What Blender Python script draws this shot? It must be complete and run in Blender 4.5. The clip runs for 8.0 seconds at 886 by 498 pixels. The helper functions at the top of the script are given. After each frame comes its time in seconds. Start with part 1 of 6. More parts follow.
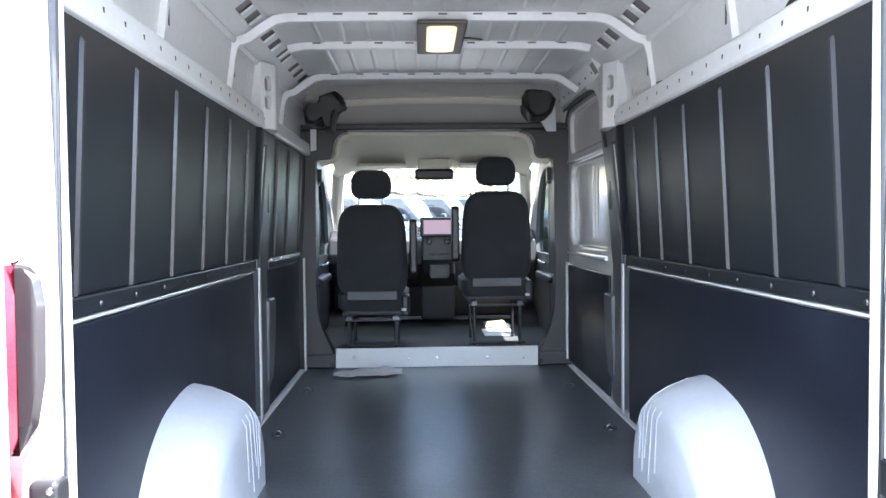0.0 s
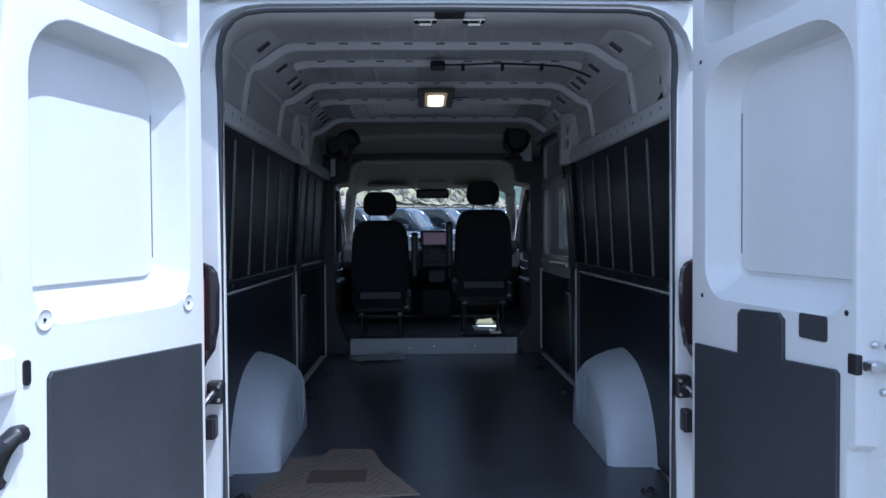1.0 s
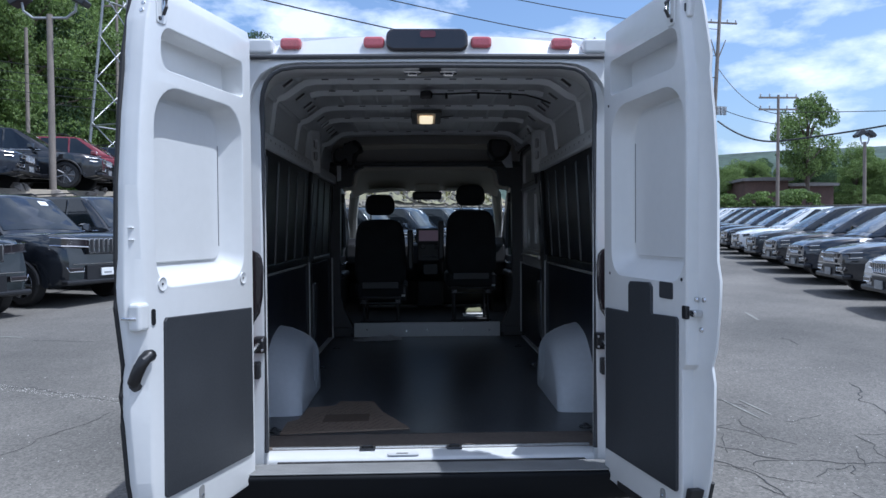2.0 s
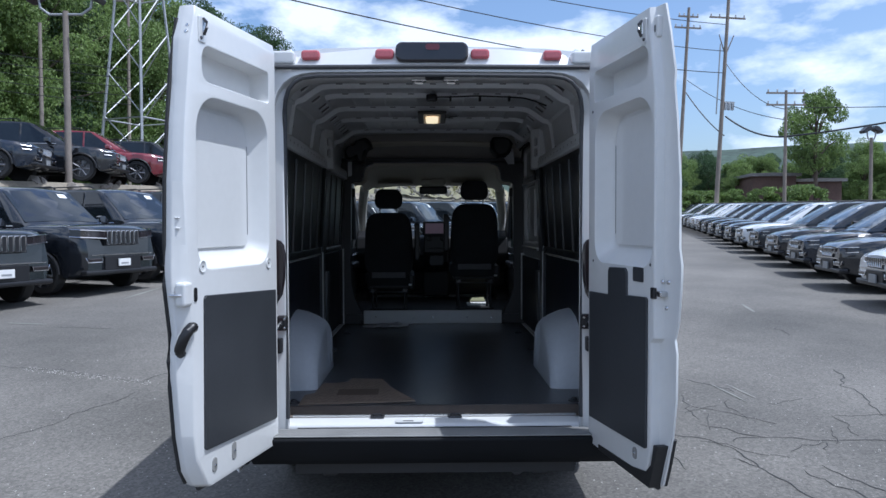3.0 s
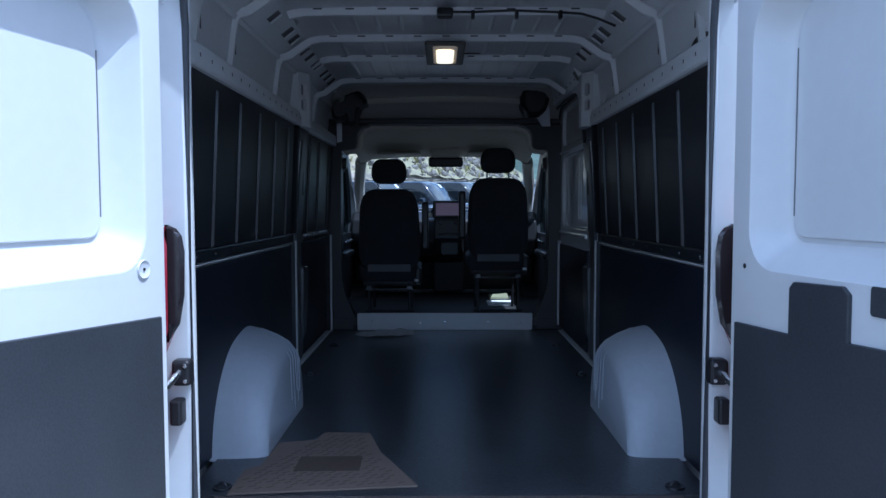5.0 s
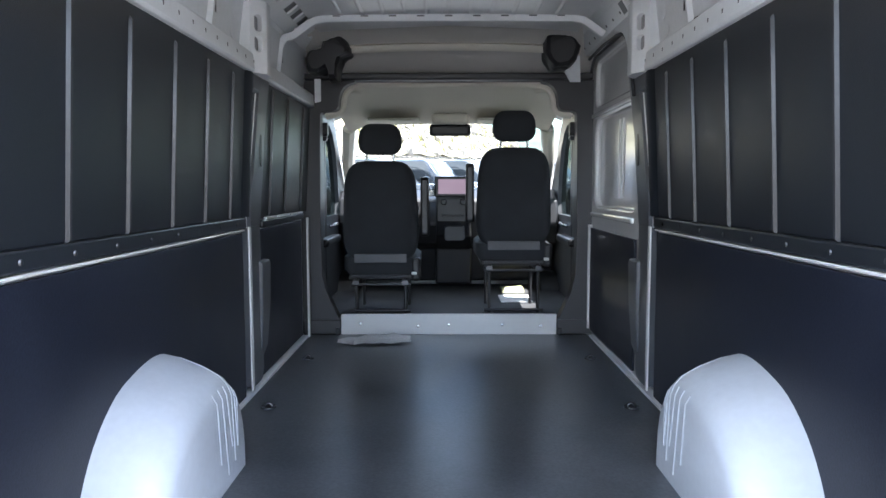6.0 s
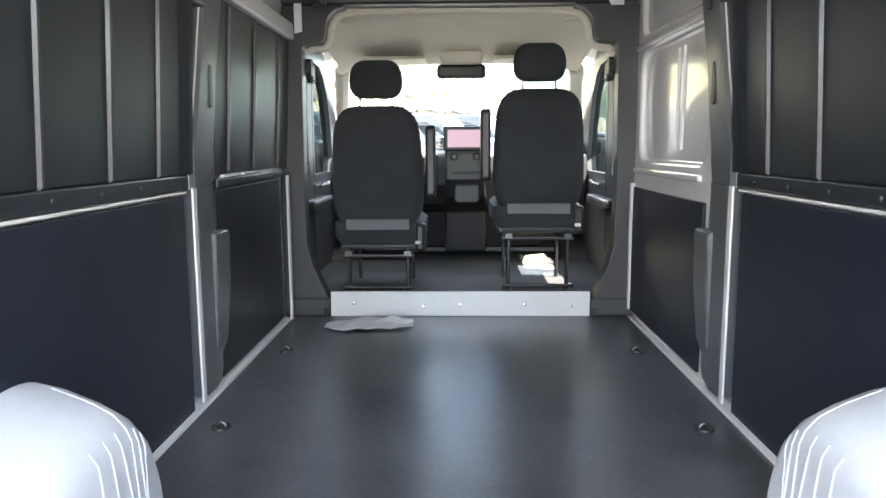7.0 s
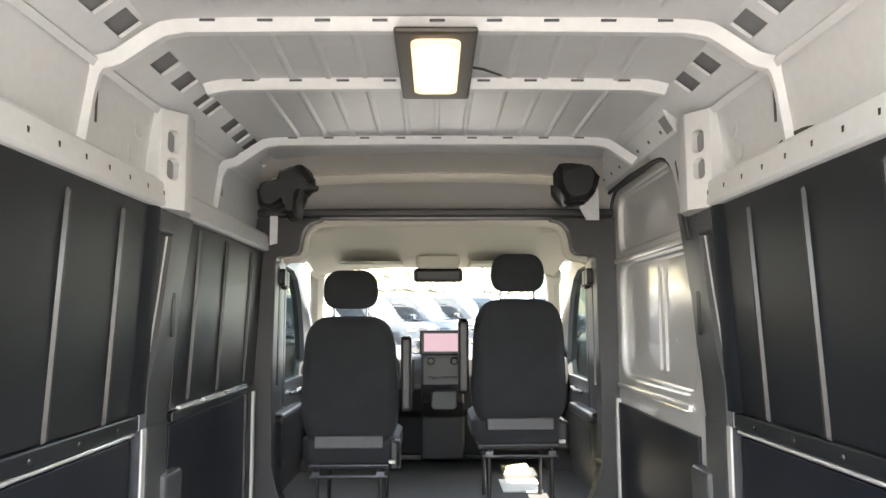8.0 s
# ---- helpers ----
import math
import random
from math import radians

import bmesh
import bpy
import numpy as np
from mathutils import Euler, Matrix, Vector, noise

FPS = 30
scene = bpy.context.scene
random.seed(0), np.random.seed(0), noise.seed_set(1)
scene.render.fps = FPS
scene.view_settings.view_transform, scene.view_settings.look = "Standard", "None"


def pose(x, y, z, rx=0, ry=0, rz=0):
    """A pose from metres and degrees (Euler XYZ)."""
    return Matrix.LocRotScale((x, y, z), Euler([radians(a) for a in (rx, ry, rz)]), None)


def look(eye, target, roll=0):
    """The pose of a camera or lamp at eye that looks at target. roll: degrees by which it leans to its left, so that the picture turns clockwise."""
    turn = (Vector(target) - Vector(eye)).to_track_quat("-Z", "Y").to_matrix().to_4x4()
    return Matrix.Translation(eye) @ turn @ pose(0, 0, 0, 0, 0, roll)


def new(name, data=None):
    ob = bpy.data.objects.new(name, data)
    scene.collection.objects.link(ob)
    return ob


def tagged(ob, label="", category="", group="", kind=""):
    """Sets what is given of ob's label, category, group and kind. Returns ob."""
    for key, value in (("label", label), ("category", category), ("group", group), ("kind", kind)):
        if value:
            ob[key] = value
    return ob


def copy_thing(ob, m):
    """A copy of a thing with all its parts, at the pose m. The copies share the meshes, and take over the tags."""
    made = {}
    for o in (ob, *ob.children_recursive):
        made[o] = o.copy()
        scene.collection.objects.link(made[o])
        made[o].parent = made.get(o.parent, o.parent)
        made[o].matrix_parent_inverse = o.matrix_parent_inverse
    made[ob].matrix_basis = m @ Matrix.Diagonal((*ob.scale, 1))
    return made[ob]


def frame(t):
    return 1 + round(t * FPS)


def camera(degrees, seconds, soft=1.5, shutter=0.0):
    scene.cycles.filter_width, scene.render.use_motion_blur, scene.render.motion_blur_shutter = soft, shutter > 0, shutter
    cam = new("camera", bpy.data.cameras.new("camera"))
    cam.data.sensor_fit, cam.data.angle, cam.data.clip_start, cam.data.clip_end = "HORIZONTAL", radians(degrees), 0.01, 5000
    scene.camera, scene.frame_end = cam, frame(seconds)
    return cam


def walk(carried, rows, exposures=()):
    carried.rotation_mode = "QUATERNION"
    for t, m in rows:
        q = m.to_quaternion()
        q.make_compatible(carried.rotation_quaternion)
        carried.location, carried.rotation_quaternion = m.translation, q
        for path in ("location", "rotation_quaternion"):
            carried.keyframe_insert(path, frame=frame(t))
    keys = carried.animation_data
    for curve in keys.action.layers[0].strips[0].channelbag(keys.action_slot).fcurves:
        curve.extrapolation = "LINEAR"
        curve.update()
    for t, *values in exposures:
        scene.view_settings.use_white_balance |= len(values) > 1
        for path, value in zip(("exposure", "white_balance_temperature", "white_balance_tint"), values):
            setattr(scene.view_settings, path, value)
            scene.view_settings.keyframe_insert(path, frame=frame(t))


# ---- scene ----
cam = camera(63.2, 8.0)
# seconds; eye and target in metres; roll in degrees
PATH = [
    (0, (-0.105, -0.612, 1.55), (-0.044, 1.386, 1.482), -0.6),
    (0.5, (-0.071, -1.161, 1.559), (-0.012, 0.838, 1.507), -0.7),
    (1, (-0.091, -1.691, 1.586), (-0.034, 0.308, 1.541), -0.4),
    (1.5, (-0.048, -2.164, 1.581), (0.012, -0.165, 1.536), -0.5),
    (3, (-0.018, -2.961, 1.558), (0.016, -0.963, 1.494), -0.2),
    (3.5, (0.033, -2.831, 1.574), (0.058, -0.832, 1.502), -0.2),
    (4, (0.008, -2.459, 1.562), (0.023, -0.46, 1.484), -0.1),
    (5.5, (-0.024, -0.808, 1.538), (-0.026, 1.188, 1.412), -0.1),
    (6, (-0.011, -0.284, 1.518), (-0.022, 1.709, 1.349), -0.1),
    (6.5, (-0.03, 0.185, 1.451), (-0.06, 2.161, 1.141), -0.2),
    (7, (-0.007, 0.538, 1.481), (-0.05, 2.517, 1.197), -0.3),
    (7.5, (-0.001, 0.685, 1.614), (-0.019, 2.685, 1.646), -0.1),
    (8, (-0.008, 0.696, 1.671), (0.015, 2.686, 1.87), -0.2),
]
# seconds, stops, kelvin, tint
EXPOSURES = [(0.0, 4.2, 5900, 10), (0.5, 2.15, 4800, 10), (1.0, 1.05, 5000, 10), (1.5, 0.4, 5200, 10), (4.0, 0.35, 5450, 10), (5.5, 2.05, 4350, 10), (6.0, 3.65, 5900, 10), (6.5, 4.2, 6100, 10), (7.0, 4.65, 6700, 10), (7.5, 4.95, 7300, 10), (8.0, 4.63, 7200, 10)]
walk(cam, [(t, look(eye, target, roll)) for t, eye, target, roll in PATH], EXPOSURES)

# ---- light ----
SUN = Vector((0.41, -0.12, 1.0)).normalized()
world = bpy.data.worlds.new("sky")
scene.world = world
world.use_nodes = True
wn, wl = world.node_tree.nodes, world.node_tree.links
sky = wn.new("ShaderNodeTexSky")
sky.sky_type, sky.sun_disc = "NISHITA", False
sky.sun_elevation, sky.sun_rotation = math.asin(SUN.z), math.atan2(SUN.x, SUN.y)
sky.air_density, sky.dust_density = 1.0, 2.2
wco = wn.new("ShaderNodeTexCoord")
wmap = wn.new("ShaderNodeMapping")
wmap.inputs["Scale"].default_value = (1.0, 1.0, 2.3)
wmap.inputs["Location"].default_value = (0.35, 0.2, 0.3)
wl.new(wco.outputs["Generated"], wmap.inputs["Vector"])
clouds = wn.new("ShaderNodeTexNoise")
clouds.inputs["Scale"].default_value, clouds.inputs["Detail"].default_value, clouds.inputs["Roughness"].default_value = 3.8, 10.0, 0.56
wl.new(wmap.outputs["Vector"], clouds.inputs["Vector"])
cr = wn.new("ShaderNodeValToRGB")
cr.color_ramp.elements[0].position, cr.color_ramp.elements[1].position = 0.47, 0.575
wl.new(clouds.outputs["Fac"], cr.inputs["Fac"])
cmix = wn.new("ShaderNodeMix")
cmix.data_type = "RGBA"
cmix.inputs[7].default_value = (6.7, 6.85, 7.2, 1)
wl.new(cr.outputs["Color"], cmix.inputs["Factor"])
wl.new(sky.outputs["Color"], cmix.inputs[6])
wl.new(cmix.outputs[2], wn["Background"].inputs["Color"])
wn["Background"].inputs["Strength"].default_value = 0.128

sun_data = bpy.data.lights.new("sun", "SUN")
sun_data.energy, sun_data.angle, sun_data.color = 3.3, radians(0.5), (1.0, 0.95, 0.88)
sun = new("sun", sun_data)
sun.matrix_world = look(SUN * 50, (0, 0, 0))

# ---- materials ----
def material(name, color, rough=0.5, metal=0.0, grain=60.0, spread=0.12, bump=0.0, stain=3.0, tint=None, coat=0.0, spec=0.5, alter=0.0):
    """Surface with fine grain and broad stains; alter: how much each object differs from the next."""
    m = bpy.data.materials.new(name)
    m.use_nodes = True
    n, l = m.node_tree.nodes, m.node_tree.links
    b = n["Principled BSDF"]
    co = n.new("ShaderNodeTexCoord")
    fine, wide = n.new("ShaderNodeTexNoise"), n.new("ShaderNodeTexNoise")
    fine.inputs["Scale"].default_value, fine.inputs["Detail"].default_value = grain, 4.0
    wide.inputs["Scale"].default_value, wide.inputs["Detail"].default_value = stain, 5.0
    for t in (fine, wide):
        l.new(co.outputs["Object"], t.inputs["Vector"])
    add = n.new("ShaderNodeMath")
    add.operation = "MULTIPLY_ADD"
    add.inputs[1].default_value = 0.5
    half = n.new("ShaderNodeMath")
    half.operation = "MULTIPLY"
    half.inputs[1].default_value = 0.5
    l.new(wide.outputs["Fac"], half.inputs[0])
    l.new(fine.outputs["Fac"], add.inputs[0])
    l.new(half.outputs[0], add.inputs[2])
    ramp = n.new("ShaderNodeValToRGB")
    c0 = [c * (1 - spread) for c in color]
    c1 = [min(1, c * (1 + spread)) for c in (tint or color)]
    ramp.color_ramp.elements[0].position, ramp.color_ramp.elements[1].position = 0.3, 0.7
    ramp.color_ramp.elements[0].color, ramp.color_ramp.elements[1].color = (*c0, 1), (*c1, 1)
    l.new(add.outputs[0], ramp.inputs["Fac"])
    out = ramp.outputs["Color"]
    if alter:
        info, hsv = n.new("ShaderNodeObjectInfo"), n.new("ShaderNodeHueSaturation")
        mr = n.new("ShaderNodeMapRange")
        mr.inputs["To Min"].default_value, mr.inputs["To Max"].default_value = 1 - alter, 1 + alter
        l.new(info.outputs["Random"], mr.inputs["Value"])
        l.new(mr.outputs["Result"], hsv.inputs["Value"])
        l.new(out, hsv.inputs["Color"])
        out = hsv.outputs["Color"]
    l.new(out, b.inputs["Base Color"])
    rr = n.new("ShaderNodeMapRange")
    rr.inputs["To Min"].default_value, rr.inputs["To Max"].default_value = max(0.02, rough - 0.08), min(1, rough + 0.08)
    l.new(wide.outputs["Fac"], rr.inputs["Value"])
    l.new(rr.outputs["Result"], b.inputs["Roughness"])
    b.inputs["Metallic"].default_value = metal
    b.inputs["Coat Weight"].default_value = coat
    b.inputs["Coat Roughness"].default_value = 0.08
    b.inputs["Specular IOR Level"].default_value = spec
    if bump:
        bm_ = n.new("ShaderNodeBump")
        bm_.inputs["Strength"].default_value, bm_.inputs["Distance"].default_value = bump, 0.004
        l.new(fine.outputs["Fac"], bm_.inputs["Height"])
        l.new(bm_.outputs["Normal"], b.inputs["Normal"])
    return m


def glass_material(name, color):
    m = bpy.data.materials.new(name)
    m.use_nodes = True
    n, l = m.node_tree.nodes, m.node_tree.links
    mix, tr, gl = n.new("ShaderNodeMixShader"), n.new("ShaderNodeBsdfTransparent"), n.new("ShaderNodeBsdfGlossy")
    mix.inputs[0].default_value = 0.06
    tr.inputs["Color"].default_value = (*color, 1)
    gl.inputs["Roughness"].default_value = 0.02
    l.new(tr.outputs[0], mix.inputs[1])
    l.new(gl.outputs[0], mix.inputs[2])
    l.new(mix.outputs[0], n["Material Output"].inputs["Surface"])
    return m


def glow_material(name, color, strength):
    m = bpy.data.materials.new(name)
    m.use_nodes = True
    b = m.node_tree.nodes["Principled BSDF"]
    b.inputs["Base Color"].default_value = (*color, 1)
    b.inputs["Emission Color"].default_value = (*color, 1)
    b.inputs["Emission Strength"].default_value = strength
    return m


WHITE = material("white_paint", (0.655, 0.66, 0.655), 0.32, grain=25, spread=0.03, coat=0.4)
DOORWHITE = material("glossy_white_paint", (0.80, 0.80, 0.79), 0.24, grain=25, spread=0.03, coat=0.6)
DUSTYWHITE = material("dusty_white_paint", (0.50, 0.53, 0.57), 0.4, grain=40, spread=0.06, bump=0.02, stain=2)
SEALGREY = material("grey_door_seal", (0.045, 0.047, 0.052), 0.6, grain=90, spread=0.2, bump=0.1)
WHITE_IN = material("white_primer", (0.74, 0.755, 0.77), 0.45, grain=40, spread=0.05, bump=0.02, stain=2)
ROOFGREY = material("grey_sheet_metal", (0.66, 0.665, 0.675), 0.29, metal=0.08, grain=20, spread=0.05, stain=0.4)
# grey for gaps: the shade of hollows put into the colour
HOLLOW = material("shaded_gap_grey", (0.24, 0.24, 0.25), 0.6, grain=40, spread=0.08, stain=2)
LINER = material("dark_plastic", (0.0135, 0.0165, 0.0215), 0.36, grain=300, spread=0.25, bump=0.15, stain=2.5)
BOARD = material("dark_board", (0.008, 0.010, 0.019), 0.42, grain=180, spread=0.3, bump=0.1, stain=3, tint=(0.013, 0.016, 0.027), spec=0.28)
DOORBOARD = material("door_board", (0.030, 0.033, 0.038), 0.5, grain=180, spread=0.25, bump=0.12, stain=2.5, tint=(0.040, 0.043, 0.049))
TRIM = material("charcoal_trim", (0.028, 0.030, 0.034), 0.42, grain=250, spread=0.2, bump=0.12)
MAT_FLOOR = material("floor_lining", (0.028, 0.033, 0.042), 0.33, grain=90, spread=0.4, bump=0.10, stain=4.5, tint=(0.070, 0.074, 0.081), spec=0.9)
PILLAR = material("grey_satin_plastic", (0.085, 0.090, 0.100), 0.36, grain=250, spread=0.12, bump=0.1)
PORTAL = material("mid_grey_plastic", (0.038, 0.038, 0.041), 0.42, grain=250, spread=0.15, bump=0.12)
RUBBER = material("black_rubber", (0.018, 0.018, 0.019), 0.65, grain=90, spread=0.25, bump=0.1)
FABRIC = material("seat_fabric", (0.029, 0.032, 0.037), 0.9, grain=500, spread=0.35, bump=0.4, stain=8)
BLACK = material("black_plastic", (0.014, 0.014, 0.016), 0.4, grain=150, spread=0.2, bump=0.05)
BEIGE = material("headliner_cloth", (0.68, 0.645, 0.56), 0.9, grain=400, spread=0.06, bump=0.15, stain=2)
HEM = material("grey_seat_hem", (0.17, 0.17, 0.178), 0.85, grain=300, spread=0.2, bump=0.3)
DARKSTEEL = material("dark_steel", (0.10, 0.10, 0.105), 0.3, metal=0.8, grain=80, spread=0.15)
RIM = material("dark_alloy", (0.22, 0.22, 0.23), 0.3, metal=0.8, grain=60, spread=0.1)
GREYLINER = material("grey_moulded_liner", (0.50, 0.48, 0.45), 0.75, grain=300, spread=0.08, bump=0.15, stain=2)
STEEL = material("bright_steel", (0.62, 0.63, 0.64), 0.25, metal=1.0, grain=60, spread=0.08)
CHROME = material("chrome", (0.75, 0.75, 0.76), 0.12, metal=1.0, grain=40, spread=0.05)
EDGEPLY = material("worn_brown_ply", (0.15, 0.125, 0.105), 0.75, grain=60, spread=0.25, bump=0.2, stain=7)
CARD = material("cardboard", (0.22, 0.17, 0.13), 0.85, grain=90, spread=0.12, bump=0.1, stain=6)
CARD_INK = material("cardboard_print", (0.11, 0.08, 0.058), 0.85, grain=90, spread=0.2, stain=6)
PAPER = material("white_paper", (0.75, 0.75, 0.74), 0.7, grain=80, spread=0.05)
HIVIS = material("yellow_reflective_cloth", (0.26, 0.26, 0.15), 0.8, grain=120, spread=0.1, bump=0.1)
REDLENS = material("red_lens", (0.46, 0.10, 0.115), 0.2, grain=160, spread=0.25, coat=0.6)
TAILRED = material("tail_lamp_red", (0.26, 0.02, 0.035), 0.15, grain=160, spread=0.2, coat=0.5)
DARKRED = material("dark_red_lens", (0.12, 0.02, 0.025), 0.2, grain=160, spread=0.2, coat=0.4)
SMOKE = material("dark_lens", (0.02, 0.016, 0.018), 0.12, grain=60, spread=0.2, coat=0.5)
GLASS = glass_material("clear_glass", (0.80, 0.84, 0.82))
SIDEGLASS = glass_material("tinted_side_glass", (0.30, 0.34, 0.33))
CARGLASS = material("tinted_car_glass", (0.012, 0.016, 0.02), 0.05, grain=4, spread=0.2, coat=0.3)
SCREEN = glow_material("screen_glow", (0.42, 0.29, 0.35), 0.06)
# paler than the lining: the light the ribs catch is in this grey
RIBGREY = material("rib_highlight_grey", (0.038, 0.039, 0.042), 0.36, grain=120, spread=0.12)
# bumper split: shade darkens the face colour, sunlight pales the step pad's
BUMPER_FACE = material("shaded_bumper_plastic", (0.009, 0.010, 0.012), 0.75, grain=350, spread=0.25, bump=0.3, stain=6, spec=0.2)
BUMPER = material("grained_grey_plastic", (0.24, 0.24, 0.235), 0.65, grain=350, spread=0.2, bump=0.3, stain=6)
LAMPPANEL = material("grey_brown_plastic", (0.075, 0.066, 0.056), 0.45, grain=250, spread=0.12, bump=0.1)
LAMPGLOW = glow_material("lamp_glow", (1.0, 0.78, 0.46), 0.8)
LAMPRIM = glow_material("lamp_rim_glow", (1.0, 0.76, 0.48), 0.05)


def asphalt_material():
    """Worn asphalt: pale stones in dark binder, with broad scuffed and patched areas."""
    m = material("asphalt", (0.092, 0.087, 0.078), 0.88, grain=70, spread=0.30, bump=0.8, stain=0.5, tint=(0.126, 0.118, 0.106))
    n, l = m.node_tree.nodes, m.node_tree.links
    b = n["Principled BSDF"]
    co = n.new("ShaderNodeTexCoord")
    src = b.inputs["Base Color"].links[0].from_socket
    stones, broad = n.new("ShaderNodeTexVoronoi"), n.new("ShaderNodeTexNoise")
    stones.inputs["Scale"].default_value = 55.0
    broad.inputs["Scale"].default_value, broad.inputs["Detail"].default_value, broad.inputs["Roughness"].default_value = 0.22, 7.0, 0.65
    l.new(co.outputs["Object"], stones.inputs["Vector"])
    l.new(co.outputs["Object"], broad.inputs["Vector"])
    for tex, lo, hi, fmin, fmax in ((stones.outputs["Color"], 0.0, 1.0, 0.70, 1.38), (broad.outputs["Fac"], 0.32, 0.68, 0.72, 1.35)):
        mr, mul = n.new("ShaderNodeMapRange"), n.new("ShaderNodeMix")
        mul.data_type, mul.blend_type = "RGBA", "MULTIPLY"
        mul.inputs["Factor"].default_value = 1.0
        mr.inputs["From Min"].default_value, mr.inputs["From Max"].default_value = lo, hi
        mr.inputs["To Min"].default_value, mr.inputs["To Max"].default_value = fmin, fmax
        l.new(tex, mr.inputs["Value"])
        l.new(src, mul.inputs[6])
        l.new(mr.outputs["Result"], mul.inputs[7])
        src = mul.outputs[2]
    l.new(src, b.inputs["Base Color"])
    return m


ASPHALT = asphalt_material()
CRACK = material("tar_crack", (0.045, 0.044, 0.043), 0.8, grain=30, spread=0.3)
CHIPS = material("pale_stone_chips", (0.40, 0.39, 0.36), 0.85, grain=40, spread=0.35)
LINEPAINT = material("worn_line_paint", (0.19, 0.19, 0.17), 0.8, grain=25, spread=0.4, stain=2)
ROCK = material("stone", (0.24, 0.215, 0.19), 0.9, grain=8, spread=0.3, bump=0.5, stain=2, alter=0.25)
BARK = material("bark", (0.11, 0.085, 0.065), 0.9, grain=18, spread=0.35, bump=0.6)
POLEWOOD = material("weathered_pole", (0.24, 0.205, 0.175), 0.85, grain=25, spread=0.25, bump=0.3)
GALV = material("galvanised_steel", (0.38, 0.39, 0.40), 0.5, metal=0.5, grain=15, spread=0.12)
WIRE = material("cable", (0.03, 0.03, 0.032), 0.6, grain=10, spread=0.2)
BRICKWALL = material("brick_red_wall", (0.115, 0.072, 0.060), 0.85, grain=6, spread=0.3, bump=0.2, stain=1)
ROOFING = material("grey_roofing", (0.20, 0.19, 0.19), 0.8, grain=6, spread=0.25)
GRASS = material("rough_grass", (0.055, 0.10, 0.022), 0.9, grain=6, spread=0.45, bump=0.5, stain=0.7, tint=(0.12, 0.16, 0.04))
HILL = material("wooded_hill", (0.027, 0.046, 0.036), 0.95, grain=0.22, spread=0.6, bump=0.6, stain=0.03, tint=(0.048, 0.074, 0.056))


def leaf_material(name, color, tint):
    m = material(name, color, 0.6, grain=1.2, spread=0.35, stain=0.35, tint=tint)
    n, l = m.node_tree.nodes, m.node_tree.links
    geo, hsv, mr = n.new("ShaderNodeNewGeometry"), n.new("ShaderNodeHueSaturation"), n.new("ShaderNodeMapRange")
    mr.inputs["To Min"].default_value, mr.inputs["To Max"].default_value = 0.6, 1.35
    b = n["Principled BSDF"]
    src = b.inputs["Base Color"].links[0].from_socket
    l.new(geo.outputs["Random Per Island"], mr.inputs["Value"])
    l.new(mr.outputs["Result"], hsv.inputs["Value"])
    l.new(src, hsv.inputs["Color"])
    l.new(hsv.outputs["Color"], b.inputs["Base Color"])
    tl, mix = n.new("ShaderNodeBsdfTranslucent"), n.new("ShaderNodeMixShader")
    l.new(hsv.outputs["Color"], tl.inputs["Color"])
    mix.inputs[0].default_value = 0.38
    l.new(b.outputs[0], mix.inputs[1])
    l.new(tl.outputs[0], mix.inputs[2])
    l.new(mix.outputs[0], n["Material Output"].inputs["Surface"])
    return m


LEAF = leaf_material("leaves", (0.135, 0.215, 0.062), (0.215, 0.295, 0.092))
LEAF_DARK = leaf_material("dark_leaves", (0.046, 0.090, 0.040), (0.078, 0.135, 0.056))


# ---- mesh helpers ----
def thing(name, label, category, group="", at=None, kind=""):
    e = new(name)
    e.empty_display_size = 0.1
    if at is not None:
        e.matrix_basis = at
    return tagged(e, label, category, group, kind)


def part(name, bm, mat, parent=None, label="", smooth=False, bevel=0.0, seg=2):
    """Link a bmesh as one mesh object under parent."""
    if not isinstance(bm, bpy.types.Mesh):
        bmesh.ops.recalc_face_normals(bm, faces=bm.faces)
        me = bpy.data.meshes.new(name)
        bm.to_mesh(me)
        bm.free()
    else:
        me = bm
    for m in mat if isinstance(mat, (list, tuple)) else [mat]:
        me.materials.append(m)
    if smooth:
        for p in me.polygons:
            p.use_smooth = True
        me.set_sharp_from_angle(angle=radians(38))
    ob = new(name, me)
    ob.parent = parent
    if bevel:
        bv = ob.modifiers.new("bevel", "BEVEL")
        bv.width, bv.segments, bv.limit_method, bv.angle_limit = bevel, seg, "ANGLE", radians(35)
    if label:
        ob["label"] = label
    return ob


def box(bm, x0, x1, y0, y1, z0, z1):
    v = [bm.verts.new((x, y, z)) for z in (z0, z1) for y in (y0, y1) for x in (x0, x1)]
    for f in ((0, 1, 3, 2), (4, 6, 7, 5), (0, 4, 5, 1), (2, 3, 7, 6), (0, 2, 6, 4), (1, 5, 7, 3)):
        bm.faces.new([v[i] for i in f])
    return v


def boxes(*rows):
    bm = bmesh.new()
    for r in rows:
        box(bm, *r)
    return bm


def loft(bm, rings, closed=True, caps=True):
    """Skin between rings of points of equal count."""
    rv = [[bm.verts.new(p) for p in r] for r in rings]
    n = len(rings[0])
    for a, b in zip(rv, rv[1:]):
        for i in range(n if closed else n - 1):
            j = (i + 1) % n
            bm.faces.new((a[i], a[j], b[j], b[i]))
    if closed and caps:
        bm.faces.new(rv[0][::-1])
        bm.faces.new(rv[-1])
    return rv


